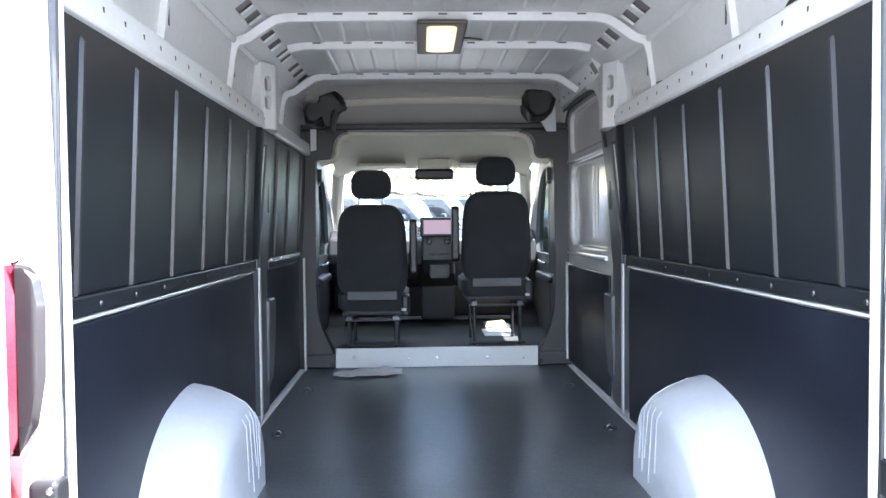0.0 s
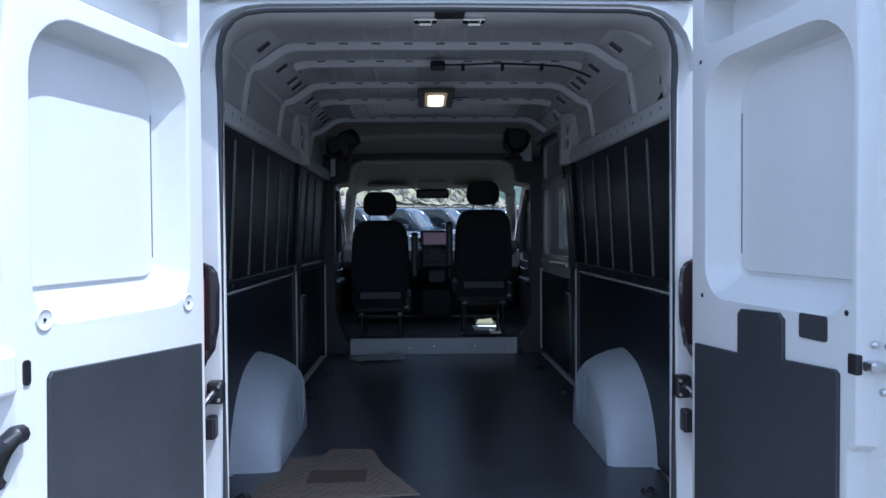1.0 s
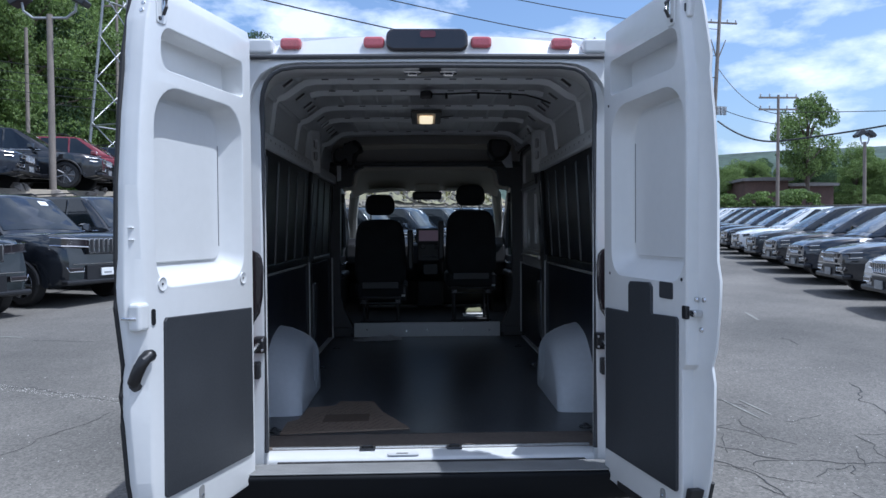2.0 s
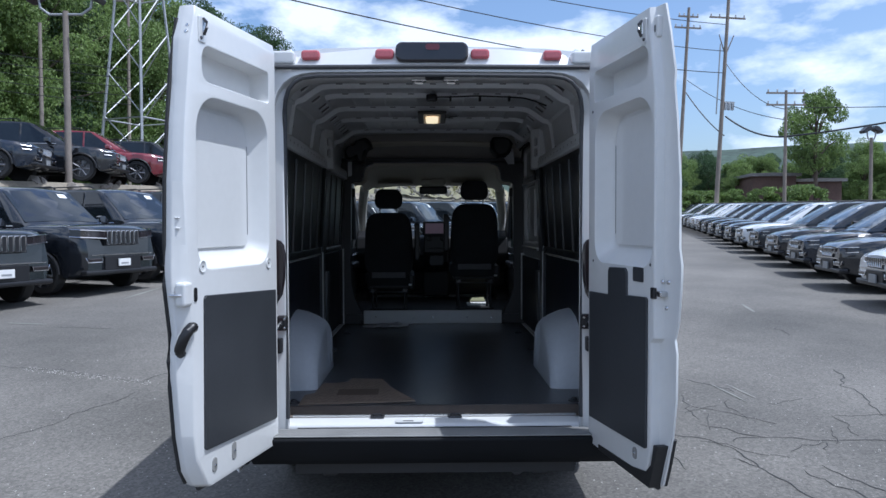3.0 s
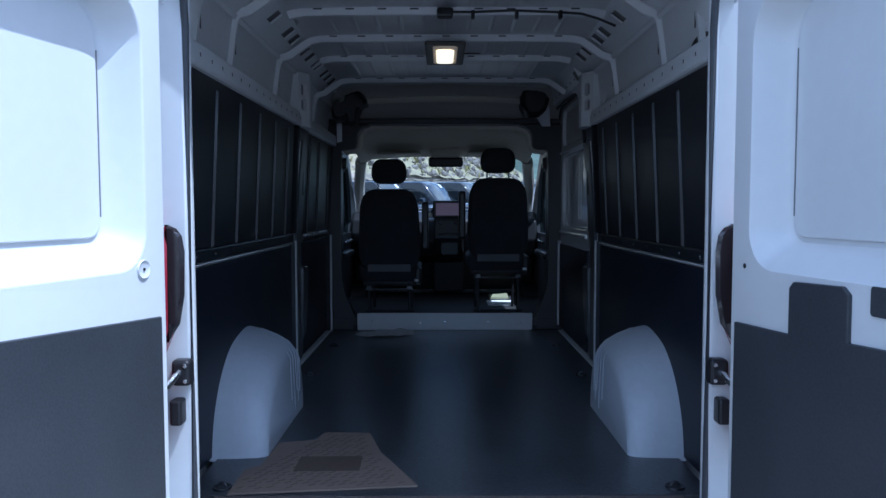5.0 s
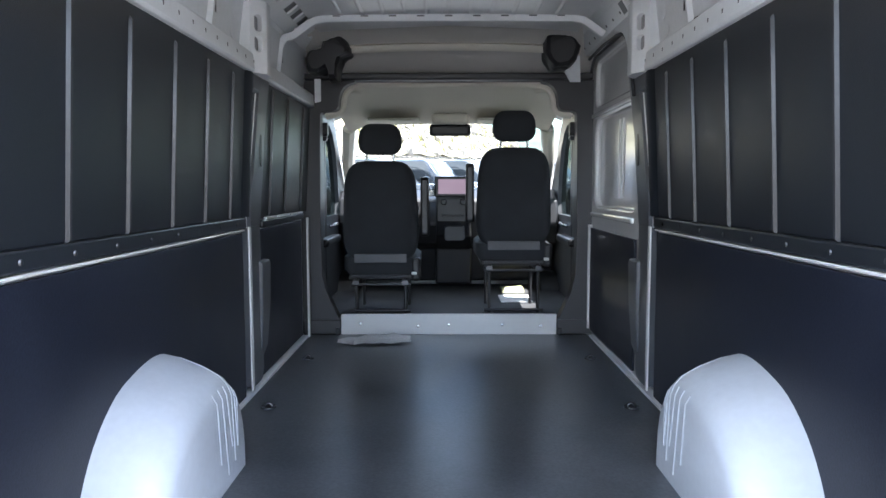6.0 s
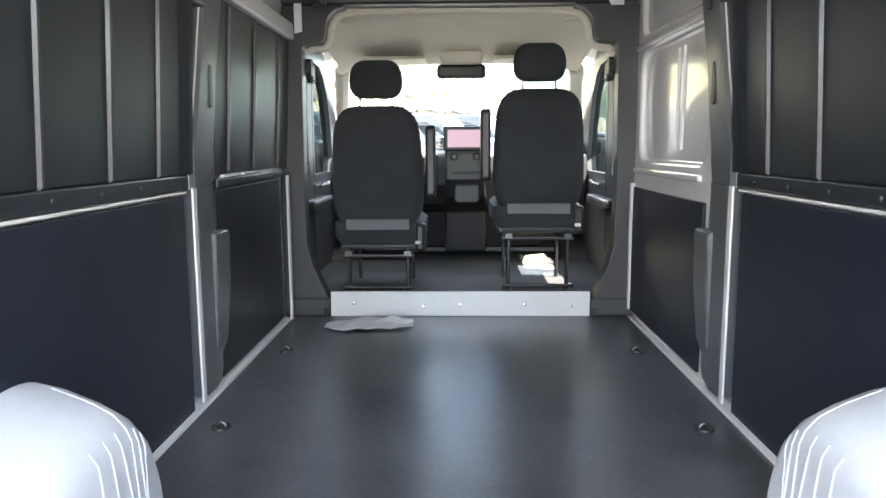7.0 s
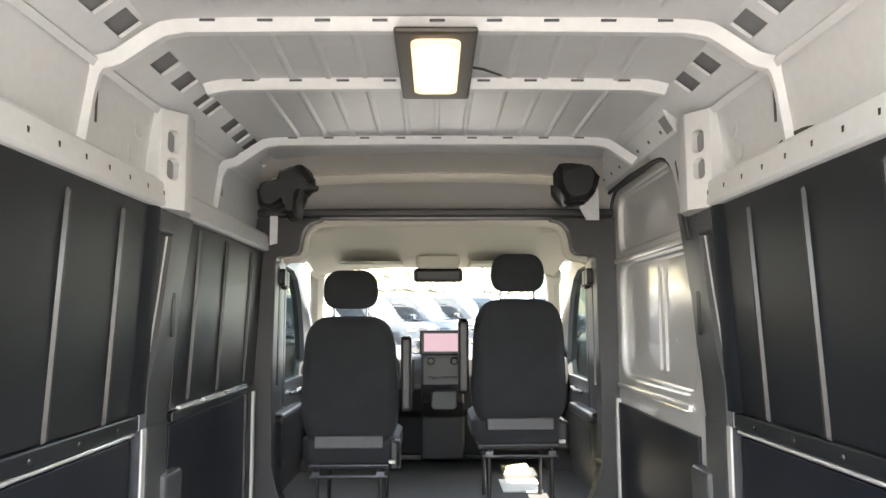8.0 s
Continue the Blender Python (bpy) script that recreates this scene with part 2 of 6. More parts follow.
def prism(bm, poly, axis, a, b):
    """Extrude a 2D polygon along an axis from a to b."""
    put = {"x": lambda p, h: (h, p[0], p[1]), "y": lambda p, h: (p[0], h, p[1]), "z": lambda p, h: (p[0], p[1], h)}[axis]
    loft(bm, [[put(p, a) for p in poly], [put(p, b) for p in poly]])
    return bm


def rod(bm, p, q, r0, r1=None, n=10):
    p, q = Vector(p), Vector(q)
    r1 = r0 if r1 is None else r1
    t = (q - p).to_track_quat("Z", "Y").to_matrix()
    rings = [[c + t @ Vector((r * math.cos(k * math.tau / n), r * math.sin(k * math.tau / n), 0)) for k in range(n)] for c, r in ((p, r0), (q, r1))]
    loft(bm, rings)
    return bm


def tube(bm, pts, r, n=8, taper=None):
    pts = [Vector(p) for p in pts]
    rings = []
    for i, p in enumerate(pts):
        d = (pts[min(i + 1, len(pts) - 1)] - pts[max(i - 1, 0)]).normalized()
        t = d.to_track_quat("Z", "Y").to_matrix()
        rr = r if taper is None else r * (1 + (taper - 1) * i / (len(pts) - 1))
        rings.append([p + t @ Vector((rr * math.cos(k * math.tau / n), rr * math.sin(k * math.tau / n), 0)) for k in range(n)])
    loft(bm, rings)
    return bm


def lathe(bm, profile, m, n=20):
    """Turn a profile of (radius, height) round local z, placed by the matrix m."""
    rings = [[m @ Vector((r * math.cos(k * math.tau / n), r * math.sin(k * math.tau / n), h)) for k in range(n)] for r, h in profile]
    loft(bm, rings)
    return bm


def round_rect(x0, x1, y0, y1, r, seg=5):
    """Rounded rectangle as a polygon; r may give four radii, from (x1, y1) counter-clockwise."""
    rs = r if isinstance(r, (list, tuple)) else [r] * 4
    out = []
    for (cx, cy, a), q in zip(((x1, y1, 0), (x0, y1, 90), (x0, y0, 180), (x1, y0, 270)), rs):
        sx, sy = (1 if cx == x1 else -1), (1 if cy == y1 else -1)
        for k in range(seg + 1):
            w = radians(a + 90 * k / seg)
            out.append((cx - sx * q + q * math.cos(w), cy - sy * q + q * math.sin(w)))
    return out


def shrink(poly, d):
    cx, cy = sum(p[0] for p in poly) / len(poly), sum(p[1] for p in poly) / len(poly)
    wx, wy = max(p[0] for p in poly) - cx, max(p[1] for p in poly) - cy
    return [(cx + (p[0] - cx) * (wx - d) / wx, cy + (p[1] - cy) * (wy - d) / wy) for p in poly]


def carve(bm, cutters):
    """The mesh of bm with the cutters taken away."""
    bmesh.ops.recalc_face_normals(bm, faces=bm.faces)
    me = bpy.data.meshes.new("solid")
    bm.to_mesh(me)
    bm.free()
    ob = new("solid", me)
    tools = []
    for c in cutters:
        bmesh.ops.recalc_face_normals(c, faces=c.faces)
        cm = bpy.data.meshes.new("tool")
        c.to_mesh(cm)
        c.free()
        t = new("tool", cm)
        mod = ob.modifiers.new("cut", "BOOLEAN")
        mod.operation, mod.solver, mod.object = "DIFFERENCE", "EXACT", t
        tools.append(t)
    bpy.context.view_layer.update()
    done = bpy.data.meshes.new_from_object(ob.evaluated_get(bpy.context.evaluated_depsgraph_get()))
    done.materials.clear()
    for o in (ob, *tools):
        d = o.data
        bpy.data.objects.remove(o)
        bpy.data.meshes.remove(d)
    return done


def soften(ob, width=0.006, seg=3, angle=30):
    bv = ob.modifiers.new("bevel", "BEVEL")
    bv.width, bv.segments, bv.limit_method, bv.angle_limit = width, seg, "ANGLE", radians(angle)
    bv.harden_normals = False
    for p in ob.data.polygons:
        p.use_smooth = True
    ob.data.set_sharp_from_angle(angle=radians(45))
    return ob


# ---- the van ----
FLOOR = 0.56
van = thing("cargo_van", "white high-roof cargo van with open rear doors and empty hold", "van")

# floor of the hold, with its lashing rings
part("hold_floor", boxes((-0.905, 0.905, 1.034, 4.374, FLOOR - 0.02, FLOOR)), MAT_FLOOR, van, "dark grey worn floor lining")
part("floor_edge_plate", boxes((-0.80, 0.80, 0.80, 1.03, FLOOR - 0.025, FLOOR - 0.001)), EDGEPLY, van, "worn brown floor edge")
for s in (-1, 1):
    part("floor_edge_strip", boxes((s * 0.906, s * 0.955, 2.0, 4.30, FLOOR - 0.02, FLOOR + 0.012)), WHITE_IN, van, "white painted metal strip")
    for y in (2.80, 3.705, 1.1):
        ring = part("lashing_ring", lathe(bmesh.new(), [(0.0, 0.0005), (0.034, 0.0005), (0.032, 0.006), (0.022, 0.004), (0.0, 0.003)], pose(s * 0.795, y, FLOOR), 16), BLACK, van)
        part("ring_loop", tube(bmesh.new(), [(s * 0.795 + 0.016 * math.cos(a), y, FLOOR + 0.004 + 0.016 * math.sin(a)) for a in [math.pi * k / 8 for k in range(9)]], 0.004), DARKSTEEL, ring)

# step up to the cab
riser = part("cab_step_riser", boxes((-0.705, 0.705, 4.375, 4.39, FLOOR, 0.697)), WHITE, van, "white painted step panel", bevel=0.004)
for x in (-0.58, -0.2, 0.0, 0.35, 0.6):
    part("screw", lathe(bmesh.new(), [(0.0, 0.004), (0.008, 0.003), (0.010, 0.0)], pose(x, 4.374, 0.625 + 0.01 * math.sin(9 * x), 90), 10), STEEL, riser)
part("cab_floor", boxes((-0.70, 0.70, 4.391, 4.41, 0.60, 0.69), (-0.93, 0.93, 4.41, 6.1, 0.60, 0.662)), RUBBER, van, "black ribbed rubber cab mat")
for s in (-1, 1):
    bm = bmesh.new()
    box(bm, s * 0.708, s * 0.740, 4.355, 4.38, FLOOR, 0.605)
    part("floor_bracket", bm, BLACK, van, bevel=0.006)


def wall_x(z):
    """Half width of the lining at height z."""
    pts = ((0.5, 0.925), (1.36, 0.925), (2.05, 0.890), (2.16, 0.890), (2.34, 0.868))
    for (a, u), (b, v) in zip(pts, pts[1:]):
        if z <= b:
            return u + (v - u) * (z - a) / (b - a)
    return 0.868


def sheet(bm, s, y0, y1, z0, z1, proud=0.0, thick=0.012):
    """A board lying on the lining."""
    prism(bm, [(s * (wall_x(z0) - proud), z0), (s * (wall_x(z1) - proud), z1), (s * (wall_x(z1) - proud + thick), z1), (s * (wall_x(z0) - proud + thick), z0)], "y", y0, y1)
    return bm


def loft_edge(s):
    """The narrow white gap between liner and pillar cover."""
    bm = bmesh.new()
    loft(bm, [[(s * x, y, z), (s * x, y + 0.005, z), (s * (x + 0.005), y + 0.005, z), (s * (x + 0.005), y, z)] for z, y, x in ((1.34, 2.944, 0.912), (1.47, 2.936, 0.908), (1.58, 2.984, 0.902), (1.75, 3.024, 0.896), (1.95, 3.052, 0.884))])
    return bm


for s in (-1, 1):
    hollow = [boxes((s * 0.86, s * 0.975, 2.97, 3.12, 2.10, 2.33))]
    skin = part("side_wall", carve(prism(bmesh.new(), [(s * 0.965, 0.40), (s * 0.965, 1.36), (s * 0.955, 2.05), (s * 0.918, 2.36), (s * 0.935, 2.37), (s * 0.985, 1.9), (s * 1.0, 1.3), (s * 1.0, 0.40)], "y", 0.66, 3.36 if s > 0 else 4.45), hollow), WHITE_IN, van, "white painted inner side of the body")
    # hold behind the middle pillar
    part("lower_board", sheet(bmesh.new(), s, 0.775, 2.925, FLOOR + 0.004, 1.318), BOARD, skin, "dark board lining", bevel=0.003)
    edge = bmesh.new()
    sheet(edge, s, 0.775, 2.945, 1.325, 1.335, 0.006, 0.02)
    sheet(edge, s, 2.944, 2.978, FLOOR + 0.03, 1.345, 0.026, 0.009)
    part("panel_edge", edge, WHITE, skin, "white metal edge", bevel=0.004)
    part("pillar_edge", loft_edge(s), WHITE, skin, "white metal edge")
    rail = part("belt_rail", sheet(bmesh.new(), s, 0.775, 2.955, 1.339, 1.388, 0.012, 0.03), LINER, skin, bevel=0.006)
    for k in range(9):
        part("rivet", lathe(bmesh.new(), [(0.0, 0.005), (0.006, 0.004), (0.009, 0.0)], pose(s * (wall_x(1.36) - 0.012), 1.0 + 0.225 * k, 1.362, 0, -90 * s), 8), DARKSTEEL, rail)
    upper = part("upper_liner", sheet(bmesh.new(), s, 0.775, 2.975, 1.389, 2.035), LINER, skin, "dark grey ribbed plastic lining", bevel=0.004)
    for y in (1.11, 1.435, 1.762, 2.097, 2.42, 2.728):
        bm = bmesh.new()
        rings = []
        for z, w, h in ((1.38, 0.006, 0.0), (1.395, 0.009, 0.012), (1.985, 0.009, 0.012), (2.0, 0.006, 0.0)):
            x = wall_x(z) + 0.002
            rings.append([(s * x, y - w, z), (s * (x - h), y - w * 0.55, z), (s * (x - h), y + w * 0.55, z), (s * x, y + w, z)])
        loft(bm, rings)
        part("liner_rib", bm, RIBGREY, upper, "raised rib", smooth=True)
    # rounded front border of the liner
    bm = bmesh.new()
    rings = []
    for z in (1.39, 1.45, 1.7, 2.0, 2.035):
        x = wall_x(z)
        rings.append([(s * x, 2.90, z), (s * (x - 0.016), 2.925, z), (s * (x - 0.02), 2.965, z), (s * x, 2.98, z)])
    part("liner_border", loft(bm, rings) and bm, LINER, upper, smooth=True)
    # white rail over the liner; black plates paint the shade of its holes
    top = part("top_rail", prism(bmesh.new(), [(s * 0.872, 2.032), (s * 0.862, 2.042), (s * 0.868, 2.112), (s * 0.885, 2.126), (s * 0.945, 2.138), (s * 0.945, 2.032)], "y", 0.80, 3.20 if s > 0 else 4.42), WHITE_IN, skin, "white rail with small holes", bevel=0.003)
    for k in range(17):
        part("rail_hole", boxes((s * 0.8642, s * 0.868, 0.9125 + 0.1276 * k, 0.9205 + 0.1276 * k, 2.070, 2.084)), BLACK, top)
    # upper wall and the sloping cant rail with its square holes
    part("upper_wall", carve(prism(bmesh.new(), [(s * 0.936, 2.12), (s * 0.902, 2.352), (s * 0.913, 2.356), (s * 0.948, 2.12)], "y", 0.80, 4.42 if s < 0 else 3.22), [boxes((s * 0.86, s * 0.975, 3.005, 3.075, 2.12, 2.32))]), WHITE_IN, skin)
    cuts = []
    for y, w in ((1.16, 0.05), (1.30, 0.05), (1.60, 0.045), (2.02, 0.045), (2.32, 0.05), (2.467, 0.05), (2.76, 0.05), (2.922, 0.05), (3.11, 0.035), (3.21, 0.035), (3.44, 0.05), (3.59, 0.05), (3.745, 0.05), (4.045, 0.045), (4.19, 0.045)):
        if s > 0 and 3.0 < y:
            continue
        c = bmesh.new()
        m = Matrix.Translation((s * 0.798, y, 2.426)) @ pose(0, 0, 0, 0, s * 36.9, 0)
        v = box(c, -0.034, 0.034, -w, w, -0.05, 0.05)
        bmesh.ops.transform(c, matrix=m, verts=v)
        cuts.append(c)
    part("cant_rail", carve(prism(bmesh.new(), [(s * 0.905, 2.343), (s * 0.870, 2.372), (s * 0.758, 2.456), (s * 0.735, 2.466), (s * 0.735, 2.475), (s * 0.765, 2.464), (s * 0.877, 2.379), (s * 0.912, 2.352)], "y", 0.80, 4.42), cuts), WHITE_IN, skin, "white sloping rail with square holes")
    # added backing whose grey carries the shade inside the square holes
    part("rail_backing", prism(bmesh.new(), [(s * 0.888, 2.384), (s * 0.772, 2.471), (s * 0.775, 2.475), (s * 0.891, 2.388)], "y", 0.80, 4.42), HOLLOW, skin, "added sheet behind the holes, their shade in its grey")

# weld flange under the cant rail and pressed panels in the upper wall
for s in (-1, 1):
    skin = bpy.data.objects["side_wall" if s < 0 else "side_wall.001"]
    part("weld_flange", prism(bmesh.new(), [(s * 0.893, 2.333), (s * 0.880, 2.350), (s * 0.884, 2.356), (s * 0.905, 2.345)], "y", 0.82, 4.40 if s < 0 else 3.2), WHITE_IN, skin)
    # shallow round dimples pressed beside the slotted post
    for y, z, r in ((2.86, 2.262, 0.030), (2.845, 2.185, 0.026)):
        x = 0.936 - 0.1466 * (z - 2.12)
        part("pressed_dimple", lathe(bmesh.new(), [(0.0, 0.0005), (r * 0.8, 0.0005), (r, 0.003), (r * 1.12, 0.0)], Matrix.Translation((s * (x - 0.001), y, z)) @ pose(0, 0, 0, 0, -90 * s), 18), WHITE_IN, skin, smooth=True)
# oval openings over the right rail, their shade painted as black plates
skin = bpy.data.objects["side_wall.001"]
for y, h in ((1.30, 0.05), (2.52, 0.032)):
    edge = [(y + 0.13 * math.cos(math.pi * k / 12), 2.128 + h * math.sin(math.pi * k / 12)) for k in range(13)]
    bm = bmesh.new()
    loft(bm, [[(0.936 - 0.1466 * (z - 2.12) - h_, u, z) for u, z in edge] for h_ in (0.0012, -0.004)])
    part("wall_opening", bm, BLACK, skin, "black plate painting the shade of an oval opening")

# roof sheet with its cross ribs
def sag(y):
    """How far the roof lies lower towards the cab."""
    return 0.012 * min(1.0, max(0.0, (y - 1.9) / 0.6)) + 0.022 * min(1.0, max(0.0, (y - 2.5) / 0.5))


rf = bmesh.new()
loft(rf, [[(x, y, z - sag(y)) for x, z in ((-0.76, 2.466), (-0.62, 2.472), (0, 2.482), (0.62, 2.472), (0.76, 2.466), (0.77, 2.51), (0.62, 2.525), (0, 2.54), (-0.62, 2.525), (-0.77, 2.51))] for y in (1.0, 1.9, 2.2, 2.5, 2.75, 3.0, 4.70)])
roof = part("roof_sheet", rf, ROOFGREY, van, "bare grey roof sheet", smooth=True)


def rib_line(drop=0.0, foot=2.14):
    """Half outline of a cross rib from the middle to the wall."""
    return [(0, 2.448 - drop), (0.35, 2.447 - drop), (0.66, 2.444 - drop), (0.715, 2.434 - drop), (0.745, 2.416 - drop), (0.825, 2.360 - drop), (0.850, 2.351 - drop), (0.872, 2.347 - drop), (0.886, 2.331 - drop), (0.897, 2.27), (0.914, foot)]


def cross_rib(y, w, full, left=True, right=True):
    bm = bmesh.new()
    line = rib_line(sag(y))
    if not full:
        line = line[:4] + [(0.735, line[4][1] + 0.012)]
    pts = ([(-x, z) for x, z in line[::-1]] if left else []) + line[0 if not left else 1:]
    if not right:
        pts = [p for p in pts if p[0] <= 0.83]
    rings = []
    for i, (x, z) in enumerate(pts):
        a, b = Vector(pts[max(i - 1, 0)]), Vector(pts[min(i + 1, len(pts) - 1)])
        d = (b - a).normalized()
        nx, nz = -d.y, d.x  # outwards
        if nz < 0 and abs(x) < 0.5:
            nx, nz = -nx, -nz
        ww = w * (0.6 if abs(x) > 0.88 else 1.0)
        sec = [(-ww * 1.15, 0.030), (-ww, 0.026), (-ww * 0.78, 0.005), (-ww * 0.5, -0.003), (ww * 0.5, -0.003), (ww * 0.78, 0.005), (ww, 0.026), (ww * 1.15, 0.030)]
        rings.append([(x + nx * h, y + q, z + nz * h) for q, h in sec])
    loft(bm, rings)
    return bm


for y, w, full in ((1.27, 0.030, True), (1.72, 0.028, True), (2.05, 0.025, False), (2.54, 0.027, True), (2.96, 0.027, False), (3.68, 0.028, True)):
    r = part("roof_rib", cross_rib(y, w, full, right=y < 3.5), WHITE_IN, roof, "white pressed-steel cross rib", smooth=True)
    for k in range(9):
        part("mastic_pad", boxes((-0.62 + 0.15 * k, -0.58 + 0.15 * k, y - w - 0.003, y - w + 0.008, 2.4655 - sag(y), 2.4715 - sag(y))), PILLAR, r)
    for s in (-1, 1) if full else ():
        if s > 0 and y > 3.5:
            continue
        bm = bmesh.new()
        loft(bm, [[(s * (x - h), y + q, z) for q, h in ((0.026, -0.004), (0.028, 0.004), (0.042, 0.004), (0.044, -0.004))] for z, x in ((2.165, 0.928), (2.175, 0.927), (2.29, 0.910), (2.30, 0.909))])
        part("leg_bead", bm, WHITE_IN, r, smooth=True)
        # grey plate on the bead: the slot's shade as a colour
        part("leg_slot", boxes((s * 0.906, s * 0.909, y + 0.031, y + 0.039, 2.20, 2.29)), PILLAR, r)
        # embossed lip under the bend of the rib
        lip = [(s * x, y + q, z) for x, q, z in ((0.735, 0.055, 2.462), (0.755, 0.075, 2.450), (0.79, 0.085, 2.424), (0.825, 0.075, 2.398), (0.842, 0.055, 2.386))]
        part("gusset_lip", tube(bmesh.new(), lip, 0.007, 6), WHITE_IN, r, smooth=True)
# lengthwise beads pressed into the sheet
for y0, y1 in ((0.95, 1.2), (1.30, 1.65), (1.75, 2.01), (2.09, 2.45), (2.55, 2.96), (3.04, 3.66)):
    bm = bmesh.new()
    for k in range(-5, 6):
        x = 0.115 * k
        rings = []
        for y, h in ((y0, 0.0), (y0 + 0.02, 0.005), (y1 - 0.02, 0.005), (y1, 0.0)):
            z = 2.4815 - 0.0162 * abs(x) - sag(y)
            rings.append([(x - 0.014, y, z + 0.002), (x - 0.006, y, z - h), (x + 0.006, y, z - h), (x + 0.014, y, z + 0.002)])
        loft(bm, rings)
    tagged(part("roof_bead", bm, ROOFGREY, roof, smooth=True), kind="stuff")

# posts beside the middle pillar, pierced by two slots
for s in (-1, 1):
    # the slots lie in the face that slants towards the tail
    face = Matrix(((-0.5547 * s, 0.832 * s, 0, 0.848 * s), (0.832, 0.5547, 0, 2.985), (0, 0, 1, -0.012), (0, 0, 0, 1)))

    def oval(z0, z1, d0, d1, grow=0.0):
        c = prism(bmesh.new(), round_rect(-0.022 - grow, 0.022 + grow, z0 - grow, z1 + grow, 0.018), "y", d0, d1)
        bmesh.ops.transform(c, matrix=face, verts=c.verts)
        bmesh.ops.recalc_face_normals(c, faces=c.faces)
        return c
    slots = ((2.226, 2.300), (2.138, 2.208))
    bm = prism(bmesh.new(), [(s * 0.945, 2.97), (s * 0.876, 2.946), (s * 0.822, 3.024), (s * 0.822, 3.10), (s * 0.862, 3.17), (s * 0.945, 3.17)], "z", 2.03, 2.352)
    post = soften(part("slotted_post", carve(bm, [oval(z0, z1, -0.05, 0.035) for z0, z1 in slots]), WHITE_IN, van, "white metal post with two oval slots"), 0.003, 2)
    # grey plates close the slots, their colour giving the hollows' shade
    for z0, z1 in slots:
        part("slot_back", oval(z0, z1, 0.029, 0.034, -0.001), HOLLOW, post, "grey plate in the slot, the hollow's shade in its colour")

# middle pillars with their plastic covers
for s in (-1, 1):
    bm = bmesh.new()
    rings = []
    for z, y0, y1, x in ((1.345, 2.955, 3.205, 0.902), (1.42, 2.948, 3.215, 0.898), (1.47, 2.945, 3.22, 0.898), (1.58, 2.995, 3.245, 0.894), (1.75, 3.035, 3.27, 0.890), (2.02, 3.075, 3.33, 0.876), (2.055, 3.08, 3.34, 0.874)):
        rings.append([(s * 0.95, y0, z), (s * (x + 0.02), y0, z), (s * x, y0 + 0.02, z), (s * x, y1 - 0.06, z), (s * (x + 0.03), y1, z), (s * 0.95, y1, z)])
    loft(bm, rings)
    pc = part("pillar_cover", bm, PILLAR, van, "grey plastic pillar cover", smooth=True)
    part("cover_cap", boxes((s * 0.870, s * 0.925, 2.955, 3.085, 1.955, 2.031)), PILLAR, pc, bevel=0.010, seg=3)
    part("cover_slot", prism(bmesh.new(), round_rect(3.13, 3.16, 1.62, 1.86, 0.014), "x", s * 0.889, s * 0.895), BLACK, pc)
    low = bmesh.new()
    loft(low, [[(s * 0.95, 2.985, z), (s * 0.918, 2.985, z), (s * 0.904, 3.0, z), (s * 0.904, 3.10, z), (s * 0.918, y1, z), (s * 0.95, y1, z)] for z, y1 in ((0.60, 3.20), (0.64, 3.22), (1.30, 3.20), (1.343, 3.20))])
    lo = part("lower_pillar_cover", low, PILLAR, van, "grey plastic pillar cover", smooth=True)
    stepb = bmesh.new()
    loft(stepb, [[(s * 0.95, 3.12, z), (s * x, 3.13, z), (s * x, y1 - 0.02, z), (s * 0.95, y1, z)] for z, x, y1 in ((0.66, 0.93, 3.24), (0.75, 0.90, 3.26), (0.95, 0.893, 3.30), (1.15, 0.888, 3.30), (1.168, 0.894, 3.295))])
    part("cover_box", stepb, PILLAR, lo, smooth=True, bevel=0.006)

# hold before the middle pillar, left: lined wall
wall_l = bpy.data.objects["side_wall"]
part("lower_board", sheet(bmesh.new(), -1, 3.24, 4.225, FLOOR + 0.03, 1.318), BOARD, wall_l, "dark board lining", bevel=0.003)
part("belt_rail", sheet(bmesh.new(), -1, 3.24, 4.26, 1.325, 1.362, 0.012, 0.03), LINER, wall_l, bevel=0.006)
fl = part("upper_liner", sheet(bmesh.new(), -1, 3.24, 4.40, 1.366, 2.03), LINER, wall_l, "dark grey ribbed plastic lining", bevel=0.004)
for y in (3.40, 3.755, 4.17):
    bm = bmesh.new()
    rings = []
    for z, w, h in ((1.38, 0.006, 0.0), (1.395, 0.009, 0.013), (2.0, 0.009, 0.013), (2.02, 0.006, 0.0)):
        x = wall_x(z) + 0.002
        rings.append([(-x, y - w, z), (-(x - h), y - w * 0.55, z), (-(x - h), y + w * 0.55, z), (-x, y + w, z)])
    part("liner_rib", loft(bm, rings) and bm, RIBGREY, fl, "raised rib", smooth=True)
for y0, y1 in ((3.30, 3.52), (3.57, 3.83), (3.87, 4.02), (4.05, 4.20)):
    part("liner_foot", sheet(bmesh.new(), -1, y0, y1, 1.364, 1.374, 0.016, 0.02), WHITE_IN, fl, "bright metal foot of the lining")
part("front_edge", sheet(bmesh.new(), -1, 4.264, 4.302, FLOOR + 0.005, 1.333, 0.034, 0.012), WHITE, wall_l, "white metal edge", bevel=0.004)

# notched white beam over the front left liner
beam = carve(prism(bmesh.new(), [(-0.878, 2.045), (-0.872, 2.075), (-0.885, 2.10), (-0.915, 2.10), (-0.915, 2.045)], "y", 3.36, 4.42), [boxes((-0.90, -0.86, y, y + 0.05, 2.083, 2.11)) for y in [3.45 + 0.10 * k for k in range(8)]])
